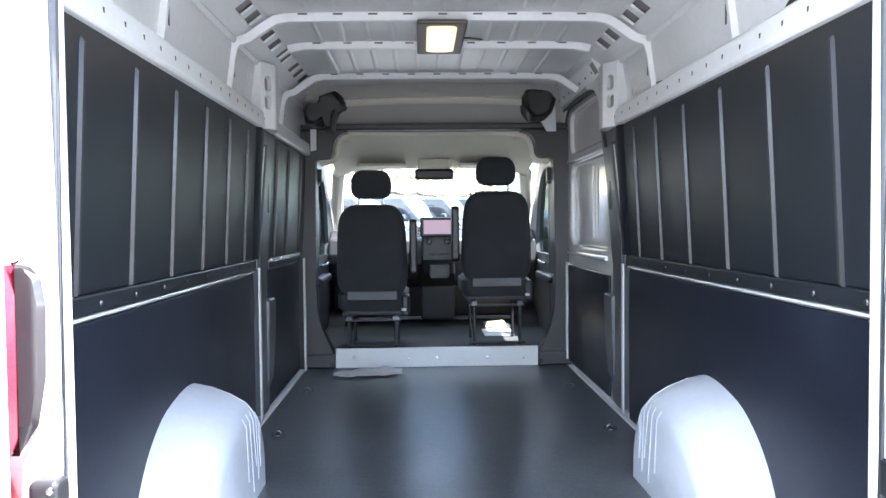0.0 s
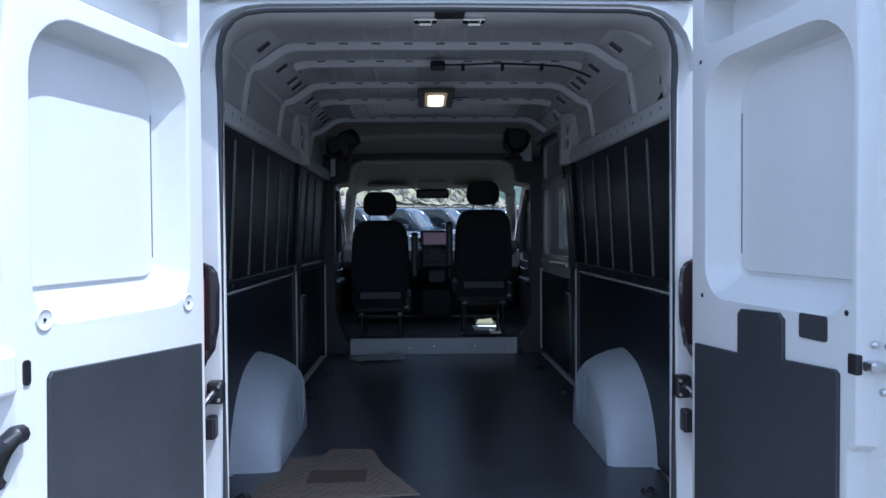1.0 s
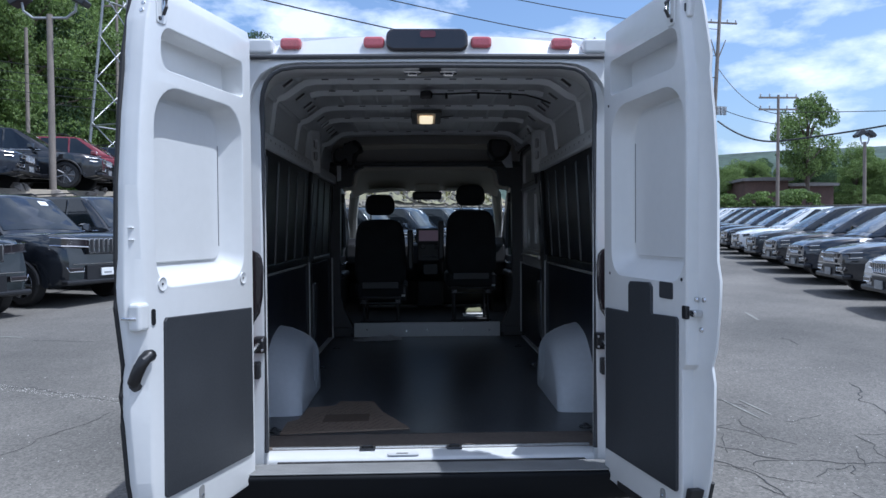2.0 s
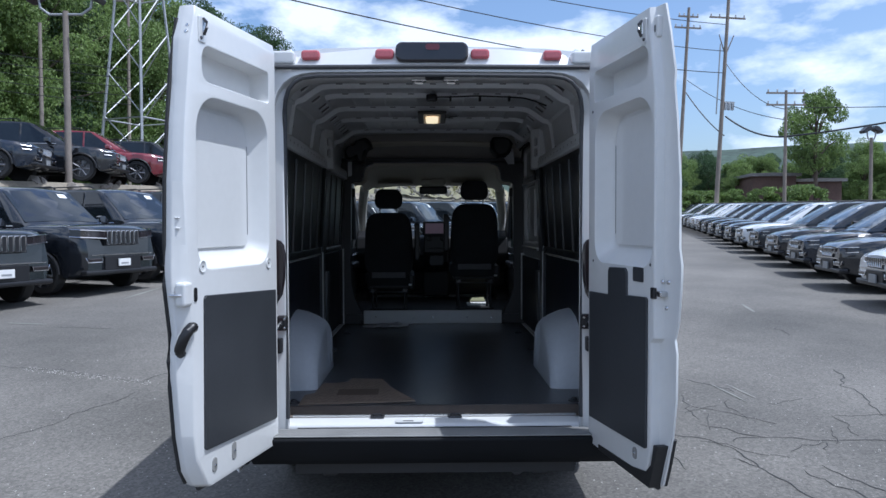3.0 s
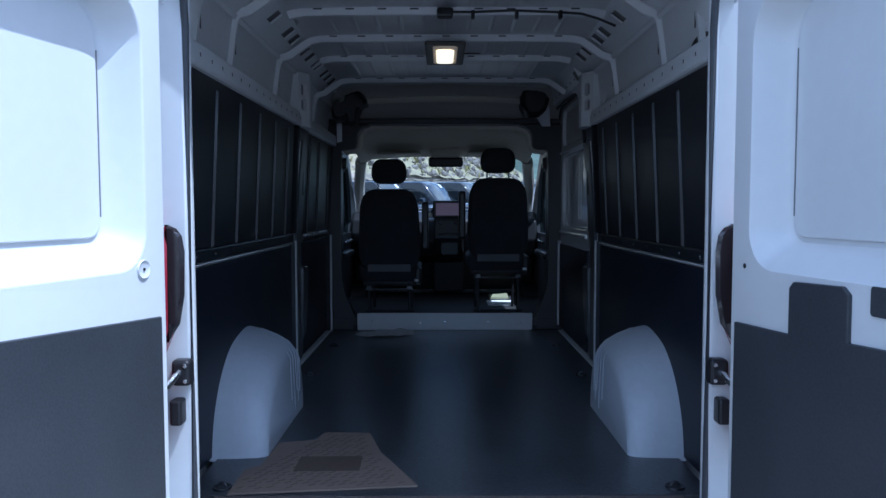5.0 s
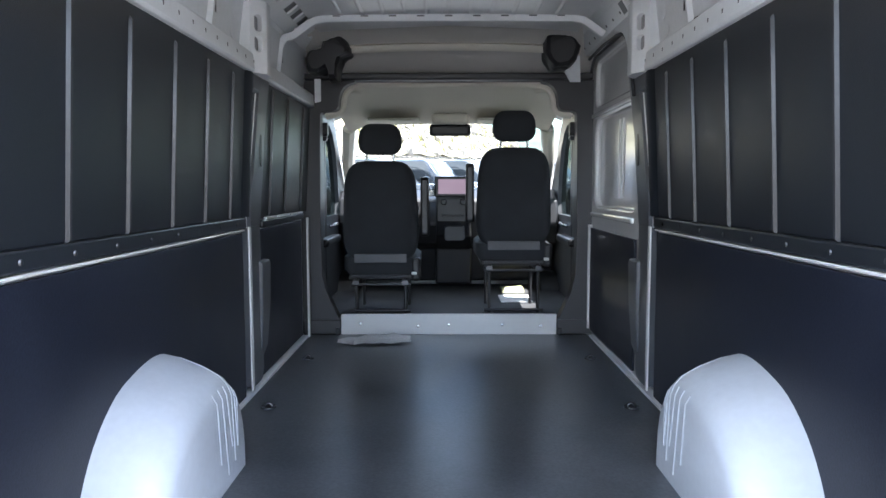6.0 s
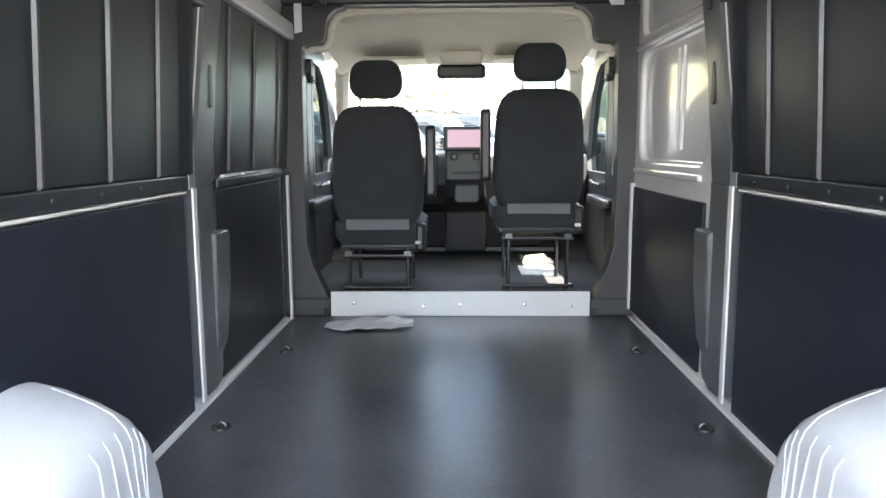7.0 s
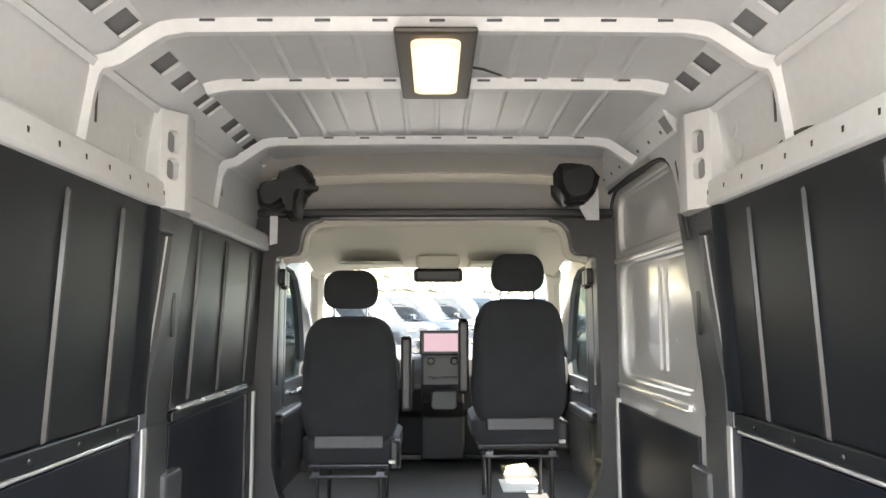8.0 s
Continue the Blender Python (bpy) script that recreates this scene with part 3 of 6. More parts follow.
part("notched_beam", beam, WHITE_IN, van, "white beam with notches")

# right: the sliding side door, shut
slide = part("sliding_door", carve(prism(bmesh.new(), round_rect(3.20, 4.46, 0.57, 2.36, (0.16, 0.16, 0.04, 0.04), 6), "x", 0.93, 1.01), [
    prism(bmesh.new(), round_rect(3.30, 4.33, 1.40, 1.94, 0.10), "x", 0.90, 0.965),
    prism(bmesh.new(), round_rect(3.32, 4.33, 2.02, 2.29, 0.07), "x", 0.90, 0.955)]), DOORWHITE, van, "white painted inside of the sliding side door")
soften(slide, 0.012, 3)
part("lower_board", boxes((0.915, 0.929, 3.27, 4.36, 0.60, 1.262)), BOARD, slide, "dark board lining", bevel=0.003)
for y in (3.72, 3.80):
    part("door_stiffener", prism(bmesh.new(), [(0.967, y - 0.011), (0.955, y - 0.004), (0.955, y + 0.004), (0.967, y + 0.011)], "z", 1.46, 1.90), DOORWHITE, slide, smooth=True)
for z in (1.335, 1.955):
    part("door_ledge", boxes((0.914, 0.935, 3.345, 4.38, z, z + 0.028)), DOORWHITE, slide, bevel=0.008)
part("door_front_edge", boxes((0.905, 0.93, 4.37, 4.40, 0.60, 1.28)), WHITE, slide, "white metal edge", bevel=0.004)
seal = [(0.920, y, z) for y, z in round_rect(3.20, 4.46, 0.50, 2.335, (0.17, 0.17, 0.03, 0.03), 6)]
part("door_seal", tube(bmesh.new(), [(0.918, 4.46, 1.35)] + seal[0:14] + [(0.918, 3.20, 2.0)], 0.009), SEALGREY, slide)
part("door_header", prism(bmesh.new(), [(0.80, 2.42), (0.852, 2.335), (0.93, 2.335), (0.95, 2.42), (0.87, 2.43)], "y", 3.19, 4.40), WHITE_IN, van, "white rail over the sliding door", bevel=0.006)
# rounded corner plate between the slotted post and the rail over the door
corner_arc = [(3.185, 2.055), (3.200, 2.10), (3.222, 2.15), (3.252, 2.20), (3.29, 2.242), (3.34, 2.275), (3.41, 2.297), (3.52, 2.310)]
corner = part("door_corner_plate", prism(bmesh.new(), corner_arc + [(3.52, 2.350), (3.12, 2.350), (3.12, 2.055)], "x", 0.853, 0.872), WHITE_IN, van, "white rounded corner of the side door frame", bevel=0.003)
# the slit is a grey plate, its darkness put into the colour as shade
part("corner_slit", prism(bmesh.new(), [(3.168, 2.13), (3.180, 2.127), (3.222, 2.232), (3.212, 2.238)], "x", 0.8515, 0.8535), PILLAR, corner)
part("corner_seal", tube(bmesh.new(), [(0.872, 3.165, 1.95), *[(0.868, y + 0.008, z - 0.008) for y, z in corner_arc], (0.872, 3.9, 2.318), (0.88, 4.3, 2.315)], 0.009, 6), SEALGREY, corner, "dark rubber door seal")
# dark plates on the rail stand for the shade in its openings
for k in range(7):
    part("rail_hole", prism(bmesh.new(), [(0.8285, 2.3715), (0.8355, 2.360), (0.840, 2.3625), (0.833, 2.374)], "y", 3.30 + 0.15 * k, 3.318 + 0.15 * k), BLACK, bpy.data.objects["door_header"])
part("rail_window", prism(bmesh.new(), [(0.8115, 2.399), (0.8435, 2.347), (0.848, 2.350), (0.816, 2.402)], "y", 3.20, 3.27), PILLAR, bpy.data.objects["door_header"])
part("door_track_step", boxes((0.906, 0.956, 2.98, 4.40, FLOOR - 0.03, FLOOR - 0.002)), WHITE_IN, van)

# wheel boxes
def wheel_box(s):
    bm = bmesh.new()
    prof = [(1.39, 0.55), (1.415, 0.68), (1.47, 0.79), (1.55, 0.88), (1.66, 0.95), (1.78, 0.982), (1.90, 0.997), (2.00, 0.988), (2.07, 0.95), (2.125, 0.88), (2.16, 0.78), (2.175, 0.68), (2.18, 0.55)]
    # rounded through its corners, three steps to a side
    ends = [prof[0], *prof, prof[-1]]
    prof = [tuple(0.5 * (2 * b + (c - a) * f + (2 * a - 5 * b + 4 * c - d) * f * f + (3 * b - a - 3 * c + d) * f ** 3) for a, b, c, d in zip(*ends[i:i + 4])) for i in range(len(ends) - 3) for f in (0, 1 / 3, 2 / 3)] + [prof[-1]]
    rings = []
    for x, sc, lift in ((0.935, 1.0, 0.0), (0.87, 0.995, -0.015), (0.80, 0.985, -0.045), (0.75, 0.97, -0.075), (0.725, 0.945, -0.105), (0.713, 0.91, -0.135)):
        rings.append([(s * x, 1.80 + (y - 1.80) * sc, 0.55 + (z - 0.55) * (1 + lift / 0.45)) for y, z in prof])
    loft(bm, rings, closed=False)
    bm.faces.new([bm.verts.new(p) for p in rings[-1]])
    bmesh.ops.remove_doubles(bm, verts=bm.verts, dist=0.0005)
    w = part("wheel_box", bm, DUSTYWHITE, van, "white painted steel wheel box", smooth=True)
    # thin creases pressed round the front inner corner
    def on(k, i_):
        i_ *= 3
        a, b = rings[k][int(i_)], rings[k][int(i_) + 1]
        return Vector(a).lerp(Vector(b), i_ - int(i_))
    for i0, low, drift, over in ((5.2, 0.66, 0.03, False), (5.7, 0.60, 0.05, False), (6.2, 0.68, 0.045, False), (6.8, 0.62, 0.03, True), (7.3, 0.70, 0.02, False), (7.8, 0.66, 0.0, False)):
        path = [on(k, i0 + 0.10 * k) for k in ((1, 2, 3, 4, 5) if over else (4, 5))]
        e = path[-1]
        path += [Vector((s * 0.7125, e.y + drift * q, e.z + (low - e.z) * q)) for q in (0.15, 0.5, 1.0)]
        part("pressed_crease", tube(bmesh.new(), path, 0.0026, 6), DUSTYWHITE, w, smooth=True)
    return w


wheel_box(-1)
wheel_box(1)

# cab portal: posts and header
for s in (-1, 1):
    bm = bmesh.new()
    poly = [(0.96, 0.56), (0.71, 0.56), (0.715, 0.64), (0.80, 0.83), (0.83, 0.95), (0.835, 1.27), (0.826, 1.985), (0.818, 2.002), (0.80, 2.01), (0.745, 2.014), (0.722, 2.022), (0.709, 2.04), (0.704, 2.065), (0.70, 2.10), (0.69, 2.135), (0.672, 2.163), (0.645, 2.183), (0.60, 2.195), (0.60, 2.205), (0.96, 2.205)]
    part("cab_post", prism(bm, [(s * x, z) for x, z in poly], "y", 4.40, 4.50), PORTAL, van, "charcoal plastic portal post", bevel=0.012, seg=3)
    part("post_base", boxes((s * 0.708, s * 0.955, 4.383, 4.41, FLOOR, 0.655)), PORTAL, van, bevel=0.008)
    # belt reel and strap on the post
    b2 = bmesh.new()
    tube(b2, [(s * 0.84, 4.53, 1.9), (s * 0.86, 4.55, 1.5), (s * 0.87, 4.56, 1.05)], 0.012, 6)
    part("seat_belt", b2, BLACK, van)
    part("belt_anchor", prism(bmesh.new(), round_rect(4.51, 4.57, 1.86, 1.95, 0.02), "x", s * 0.80, s * 0.85), BLACK, van, bevel=0.006)
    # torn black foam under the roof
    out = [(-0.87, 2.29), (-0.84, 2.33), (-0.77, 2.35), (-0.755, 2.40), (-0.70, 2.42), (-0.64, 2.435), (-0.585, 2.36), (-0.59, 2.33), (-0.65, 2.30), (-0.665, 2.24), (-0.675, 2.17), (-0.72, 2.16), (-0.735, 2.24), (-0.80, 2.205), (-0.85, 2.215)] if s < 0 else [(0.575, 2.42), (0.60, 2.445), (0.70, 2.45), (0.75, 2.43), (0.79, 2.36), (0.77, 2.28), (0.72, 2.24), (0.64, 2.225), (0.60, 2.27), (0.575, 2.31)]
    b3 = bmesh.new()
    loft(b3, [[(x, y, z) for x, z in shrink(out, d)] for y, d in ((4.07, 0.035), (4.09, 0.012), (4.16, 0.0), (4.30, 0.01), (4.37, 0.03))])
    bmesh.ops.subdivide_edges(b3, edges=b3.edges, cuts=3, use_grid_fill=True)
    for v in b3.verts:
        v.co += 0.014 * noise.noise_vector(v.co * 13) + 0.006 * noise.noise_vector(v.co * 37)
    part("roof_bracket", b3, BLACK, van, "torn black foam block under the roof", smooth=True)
bm = bmesh.new()
loft(bm, [[(0.67, 4.19 + d, 2.29), (0.80, 4.19 + d, 2.345), (0.83, 4.32 + d, 2.18), (0.765, 4.32 + d, 2.18)] for d in (0, 0.006)])
part("corner_plate", bm, WHITE_IN, van, "white corner plate beside the portal")
part("corner_plate", prism(bmesh.new(), [(-0.855, 2.23), (-0.815, 2.24), (-0.815, 2.07), (-0.855, 2.06)], "y", 4.375, 4.383), WHITE_IN, van, "white corner plate beside the portal", bevel=0.002)
bm = bmesh.new()
prism(bm, [(4.385, 2.205), (4.37, 2.215), (4.37, 2.245), (4.52, 2.25), (4.52, 2.205)], "x", -0.92, 0.92)
part("portal_header", bm, PORTAL, van, "charcoal header over the cab portal", bevel=0.006)
liner = bmesh.new()
loft(liner, [[(x, 4.60, 2.245), (x, 4.42, 2.248), (x, 4.30, 2.33 + 0.0), (x, 4.24, 2.365), (x, 4.20, 2.37), (x, 4.17, 2.385), (x, 4.06, 2.43), (x, 3.78, 2.475), (x, 3.78, 2.49), (x, 4.60, 2.47)] for x in (-0.90, -0.6, 0, 0.6, 0.90)])
part("front_roof_liner", liner, GREYLINER, van, "grey moulded liner over the cab", smooth=True)

rim_pts = [(-x, 4.53, z) for x, z in ((0.81, 1.985), (0.785, 2.0), (0.74, 2.004), (0.712, 2.014), (0.697, 2.036), (0.692, 2.065), (0.688, 2.10), (0.678, 2.132), (0.66, 2.158), (0.632, 2.177), (0.59, 2.188), (0.5, 2.194), (0.0, 2.20))]
part("portal_rim", tube(bmesh.new(), rim_pts + [(-x, y, z) for x, y, z in rim_pts[-2::-1]], 0.022, 8), BEIGE, van, "beige rim of the cab opening", smooth=True)

# pale ledge across the liner
bm = bmesh.new()
loft(bm, [[(x, 4.195, 2.352 - d), (x, 4.165, 2.364 - d), (x, 4.145, 2.384 - d), (x, 4.165, 2.398 - d), (x, 4.21, 2.38 - d)] for x, d in [(0.1 * k, 0.03 * (abs(k) / 8) ** 2) for k in range(-8, 9)]])
part("liner_ledge", bm, BEIGE, van, "pale ledge across the liner", smooth=True)
# cab lining
hl = bmesh.new()
rings = []
for x, dz in ((-0.80, -0.10), (-0.70, -0.03), (-0.4, 0.0), (0, 0.012), (0.4, 0.0), (0.70, -0.03), (0.80, -0.10)):
    rings.append([(x, 4.50, 2.20 + dz), (x, 4.9, 2.185 + dz), (x, 5.3, 2.12 + dz), (x, 5.62, 2.03 + dz * 0.7), (x, 5.64, 2.05 + dz * 0.7), (x, 5.3, 2.18 + dz), (x, 4.9, 2.24 + dz), (x, 4.50, 2.26 + dz)])
part("headliner", loft(hl, rings) and hl, BEIGE, van, "beige cloth headliner", smooth=True)
part("overhead_console", boxes((-0.13, 0.16, 5.38, 5.62, 2.02, 2.10)), BEIGE, van, "beige overhead console", bevel=0.03, seg=3)
part("rear_view_mirror", boxes((-0.15, 0.18, 5.50, 5.55, 1.93, 2.025)), BLACK, van, "black mirror housing", bevel=0.025, seg=3)
for s in (-1, 1):
    part("sun_visor", boxes((s * 0.22, s * 0.62, 5.30, 5.60, 2.035, 2.055)), BEIGE, van, bevel=0.008)
    part("grab_light", lathe(bmesh.new(), [(0.0, 0.01), (0.04, 0.012), (0.055, 0.0)], pose(s * 0.62, 4.62, 2.165, 180), 16), BEIGE, van)
    bm = bmesh.new()
    tube(bm, [(s * 0.80, 5.60, 2.0), (s * 0.86, 5.95, 1.75), (s * 0.90, 6.35, 1.50), (s * 0.92, 6.5, 1.40)], 0.055, 8)
    part("windscreen_pillar", bm, BEIGE, van, "beige windscreen pillar", smooth=True)
    # cab door: lower trim, window frame and glass
    door = part("cab_door", carve(prism(bmesh.new(), [(4.55, 0.62), (6.25, 0.62), (6.35, 1.35), (5.72, 1.98), (5.55, 2.10), (4.55, 2.14)], "x", s * 0.925, s * 0.99),
                                  [prism(bmesh.new(), [(4.66, 1.30), (4.96, 1.30), (4.96, 2.02), (4.66, 2.02)], "x", s * 0.88, s * 1.05),
                                   prism(bmesh.new(), [(5.14, 1.30), (5.78, 1.30), (5.82, 1.40), (5.76, 1.62), (5.66, 1.82), (5.52, 1.95), (5.38, 2.0), (5.14, 2.01)], "x", s * 0.88, s * 1.05)]), TRIM, van, "charcoal cab door trim")
    part("door_glass", prism(bmesh.new(), [(4.66, 1.29), (6.12, 1.29), (6.14, 1.40), (5.58, 1.95), (5.45, 2.02), (4.66, 2.04)], "x", s * 0.955, s * 0.959), SIDEGLASS, door).visible_shadow = False
    part("armrest", boxes((s * 0.84, s * 0.925, 4.75, 5.35, 1.10, 1.16)), BLACK, door, bevel=0.02)
    belt = part("seat_belt", prism(bmesh.new(), [(5.005, 1.93), (5.045, 1.93), (5.03, 0.82), (4.99, 0.82)], "x", s * 0.900, s * 0.903), BLACK, van, "black seat belt strap")
    part("belt_anchor", boxes((s * 0.885, s * 0.922, 4.985, 5.06, 1.86, 1.97)), BLACK, belt, bevel=0.012)
    part("belt_guide", tube(bmesh.new(), [(s * 0.892, 5.0, 1.89), (s * 0.88, 5.025, 1.875), (s * 0.892, 5.05, 1.89)], 0.006, 6), STEEL, belt)
    part("door_handle", tube(bmesh.new(), [(s * 0.92, 5.3, 1.22), (s * 0.885, 5.33, 1.23), (s * 0.885, 5.45, 1.24), (s * 0.92, 5.48, 1.23)], 0.011, 8), STEEL, door)
    mir = bmesh.new()
    loft(mir, [[(s * x0, y, z0), (s * x1, y, z0), (s * x1, y, z1), (s * x0, y, z1)] for y, x0, x1, z0, z1 in ((6.22, 1.08, 1.26, 1.22, 1.52), (6.30, 1.07, 1.28, 1.20, 1.54), (6.38, 1.11, 1.22, 1.26, 1.48))])
    wing = part("wing_mirror", mir, BLACK, van, "black wing mirror", bevel=0.02)
    part("mirror_arm", boxes((s * 0.98, s * 1.09, 6.26, 6.34, 1.28, 1.34)), BLACK, wing)

# windscreen and nose
ws = bmesh.new()
loft(ws, [[(x * (0.82 + 0.10 * k), 5.63 + 0.95 * k - 0.06 * x * x, 2.03 - 0.60 * k) for x in (-1, -0.6, -0.2, 0.2, 0.6, 1)] for k in (0, 0.25, 0.5, 0.75, 1)], closed=False)
part("windscreen", ws, GLASS, van, "clear windscreen", smooth=True).visible_shadow = False
nose = bmesh.new()
rings = []
for y, w, zt in ((6.40, 0.99, 1.32), (6.6, 0.99, 1.36), (6.8, 0.97, 1.24), (7.0, 0.92, 1.08), (7.12, 0.84, 0.92), (7.18, 0.76, 0.70)):
    rings.append([(-w, y, 0.34), (-w * 1.01, y, zt - 0.35), (-w * 0.93, y, zt - 0.06), (-w * 0.5, y, zt), (w * 0.5, y, zt), (w * 0.93, y, zt - 0.06), (w * 1.01, y, zt - 0.35), (w, y, 0.34)])
part("bonnet", loft(nose, rings) and nose, WHITE, van, "white painted bonnet and nose", smooth=True)
part("front_bumper", boxes((-0.97, 0.97, 7.0, 7.24, 0.26, 0.62)), BLACK, van, bevel=0.06, seg=3)

# dashboard with the screen
dash = bmesh.new()
rings = []
for x in (-0.92, -0.6, -0.2, 0.2, 0.6, 0.92):
    rings.append([(x, 5.80, 1.05), (x, 5.72, 1.22), (x, 5.78, 1.42), (x, 5.95, 1.50), (x, 6.55, 1.42), (x, 6.55, 0.70), (x, 6.05, 0.70), (x, 5.98, 1.0)])
part("dashboard", loft(dash, rings) and dash, BLACK, van, "black dashboard", smooth=True, bevel=0.02)
con = bmesh.new()
loft(con, [[(-w0, y0, z), (w1, y0, z), (w1, 6.1, z), (-w0, 6.1, z)] for y0, z, w0, w1 in ((5.92, 0.69, 0.11, 0.20), (5.88, 1.00, 0.11, 0.20), (5.62, 1.12, 0.10, 0.19), (5.56, 1.25, 0.10, 0.185), (5.565, 1.42, 0.10, 0.175), (5.59, 1.60, 0.10, 0.17))])
console = part("centre_console", con, BLACK, van, "black centre console", bevel=0.015)
hood = part("screen_bezel", boxes((-0.11, 0.18, 5.528, 5.575, 1.445, 1.612)), BLACK, van, "black screen frame", bevel=0.01)
part("screen", boxes((-0.08, 0.15, 5.521, 5.527, 1.47, 1.588)), SCREEN, hood, "lit pink touch screen")
for x in (-0.035, 0.12):
    k = part("control_knob", lathe(bmesh.new(), [(0.0, 0.02), (0.018, 0.02), (0.022, 0.0)], pose(x, 5.559, 1.405, 90), 16), BLACK, console)
    part("knob_ring", lathe(bmesh.new(), [(0.019, 0.0), (0.025, 0.006), (0.026, 0.0)], pose(x, 5.557, 1.405, 90), 16), CHROME, k)
for i in range(5):
    part("switch", boxes((-0.05 + 0.04 * i, -0.017 + 0.04 * i, 5.54, 5.58, 1.285, 1.302)), TRIM, console, bevel=0.003)
part("air_vent", lathe(bmesh.new(), [(0.0, 0.0), (0.045, 0.008), (0.052, 0.0)], pose(-0.135, 5.60, 1.50, 90), 18), STEEL, console)
part("cup_tray", prism(bmesh.new(), round_rect(-0.035, 0.135, 1.09, 1.215, 0.03), "y", 5.50, 5.62), TRIM, console, bevel=0.01)
part("gear_lever", tube(bmesh.new(), [(-0.17, 5.62, 1.2), (-0.17, 5.56, 1.34), (-0.165, 5.54, 1.42)], 0.018, 8), BLACK, console)
sw = bmesh.new()
m = pose(-0.44, 5.50, 1.34, 62)
tube(sw, [m @ Vector((0.19 * math.cos(a), 0.19 * math.sin(a), 0)) for a in [k * math.tau / 24 for k in range(25)]], 0.017, 8)
wheel_ = part("steering_wheel", sw, BLACK, van, "black steering wheel", smooth=True)
part("steering_hub", lathe(bmesh.new(), [(0.0, 0.03), (0.07, 0.02), (0.085, -0.02), (0.05, -0.2)], m, 16), BLACK, wheel_)
for a in (0, 180, 270):
    part("spoke", rod(bmesh.new(), m @ Vector((0, 0, 0)), m @ Vector((0.185 * math.cos(radians(a)), 0.185 * math.sin(radians(a)), 0)), 0.016), BLACK, wheel_)

# dome lamp in the roof
lamp = part("dome_lamp", boxes((-0.113, 0.105, 2.457, 3.02, 2.400, 2.418)), LAMPPANEL, van, "black dome lamp panel with lit lens", bevel=0.01)
part("lens_rim", prism(bmesh.new(), round_rect(-0.070, 0.062, 2.50, 2.935, 0.03), "z", 2.391, 2.3995), LAMPRIM, lamp, "frosted lens rim")
part("lamp_lens", prism(bmesh.new(), round_rect(-0.052, 0.044, 2.54, 2.895, 0.03), "z", 2.385, 2.3905), LAMPGLOW, lamp, "lit warm white lens", bevel=0.002)
cable = [(0.10, 2.74, 2.41), (0.14, 2.80, 2.425), (0.19, 2.90, 2.445), (0.24, 2.965, 2.462), (0.30, 2.975, 2.47)]
part("lamp_cable", tube(bmesh.new(), cable, 0.004, 6), BLACK, van)
part("roof_cable", tube(bmesh.new(), [(-0.02, 1.95, 2.43), (0.12, 1.97, 2.435), (0.3, 1.96, 2.44), (0.5, 1.97, 2.435), (0.62, 1.98, 2.43), (0.7, 1.99, 2.41), (0.78, 2.0, 2.38)], 0.006, 6), BLACK, van)
part("cable_clip", boxes((-0.045, 0.03, 1.93, 1.985, 2.405, 2.45)), BLACK, van, bevel=0.012)
for x in (0.12, 0.32, 0.52):
    part("cable_clip", boxes((x - 0.008, x + 0.008, 1.95, 1.985, 2.405, 2.44)), BLACK, van, bevel=0.003)

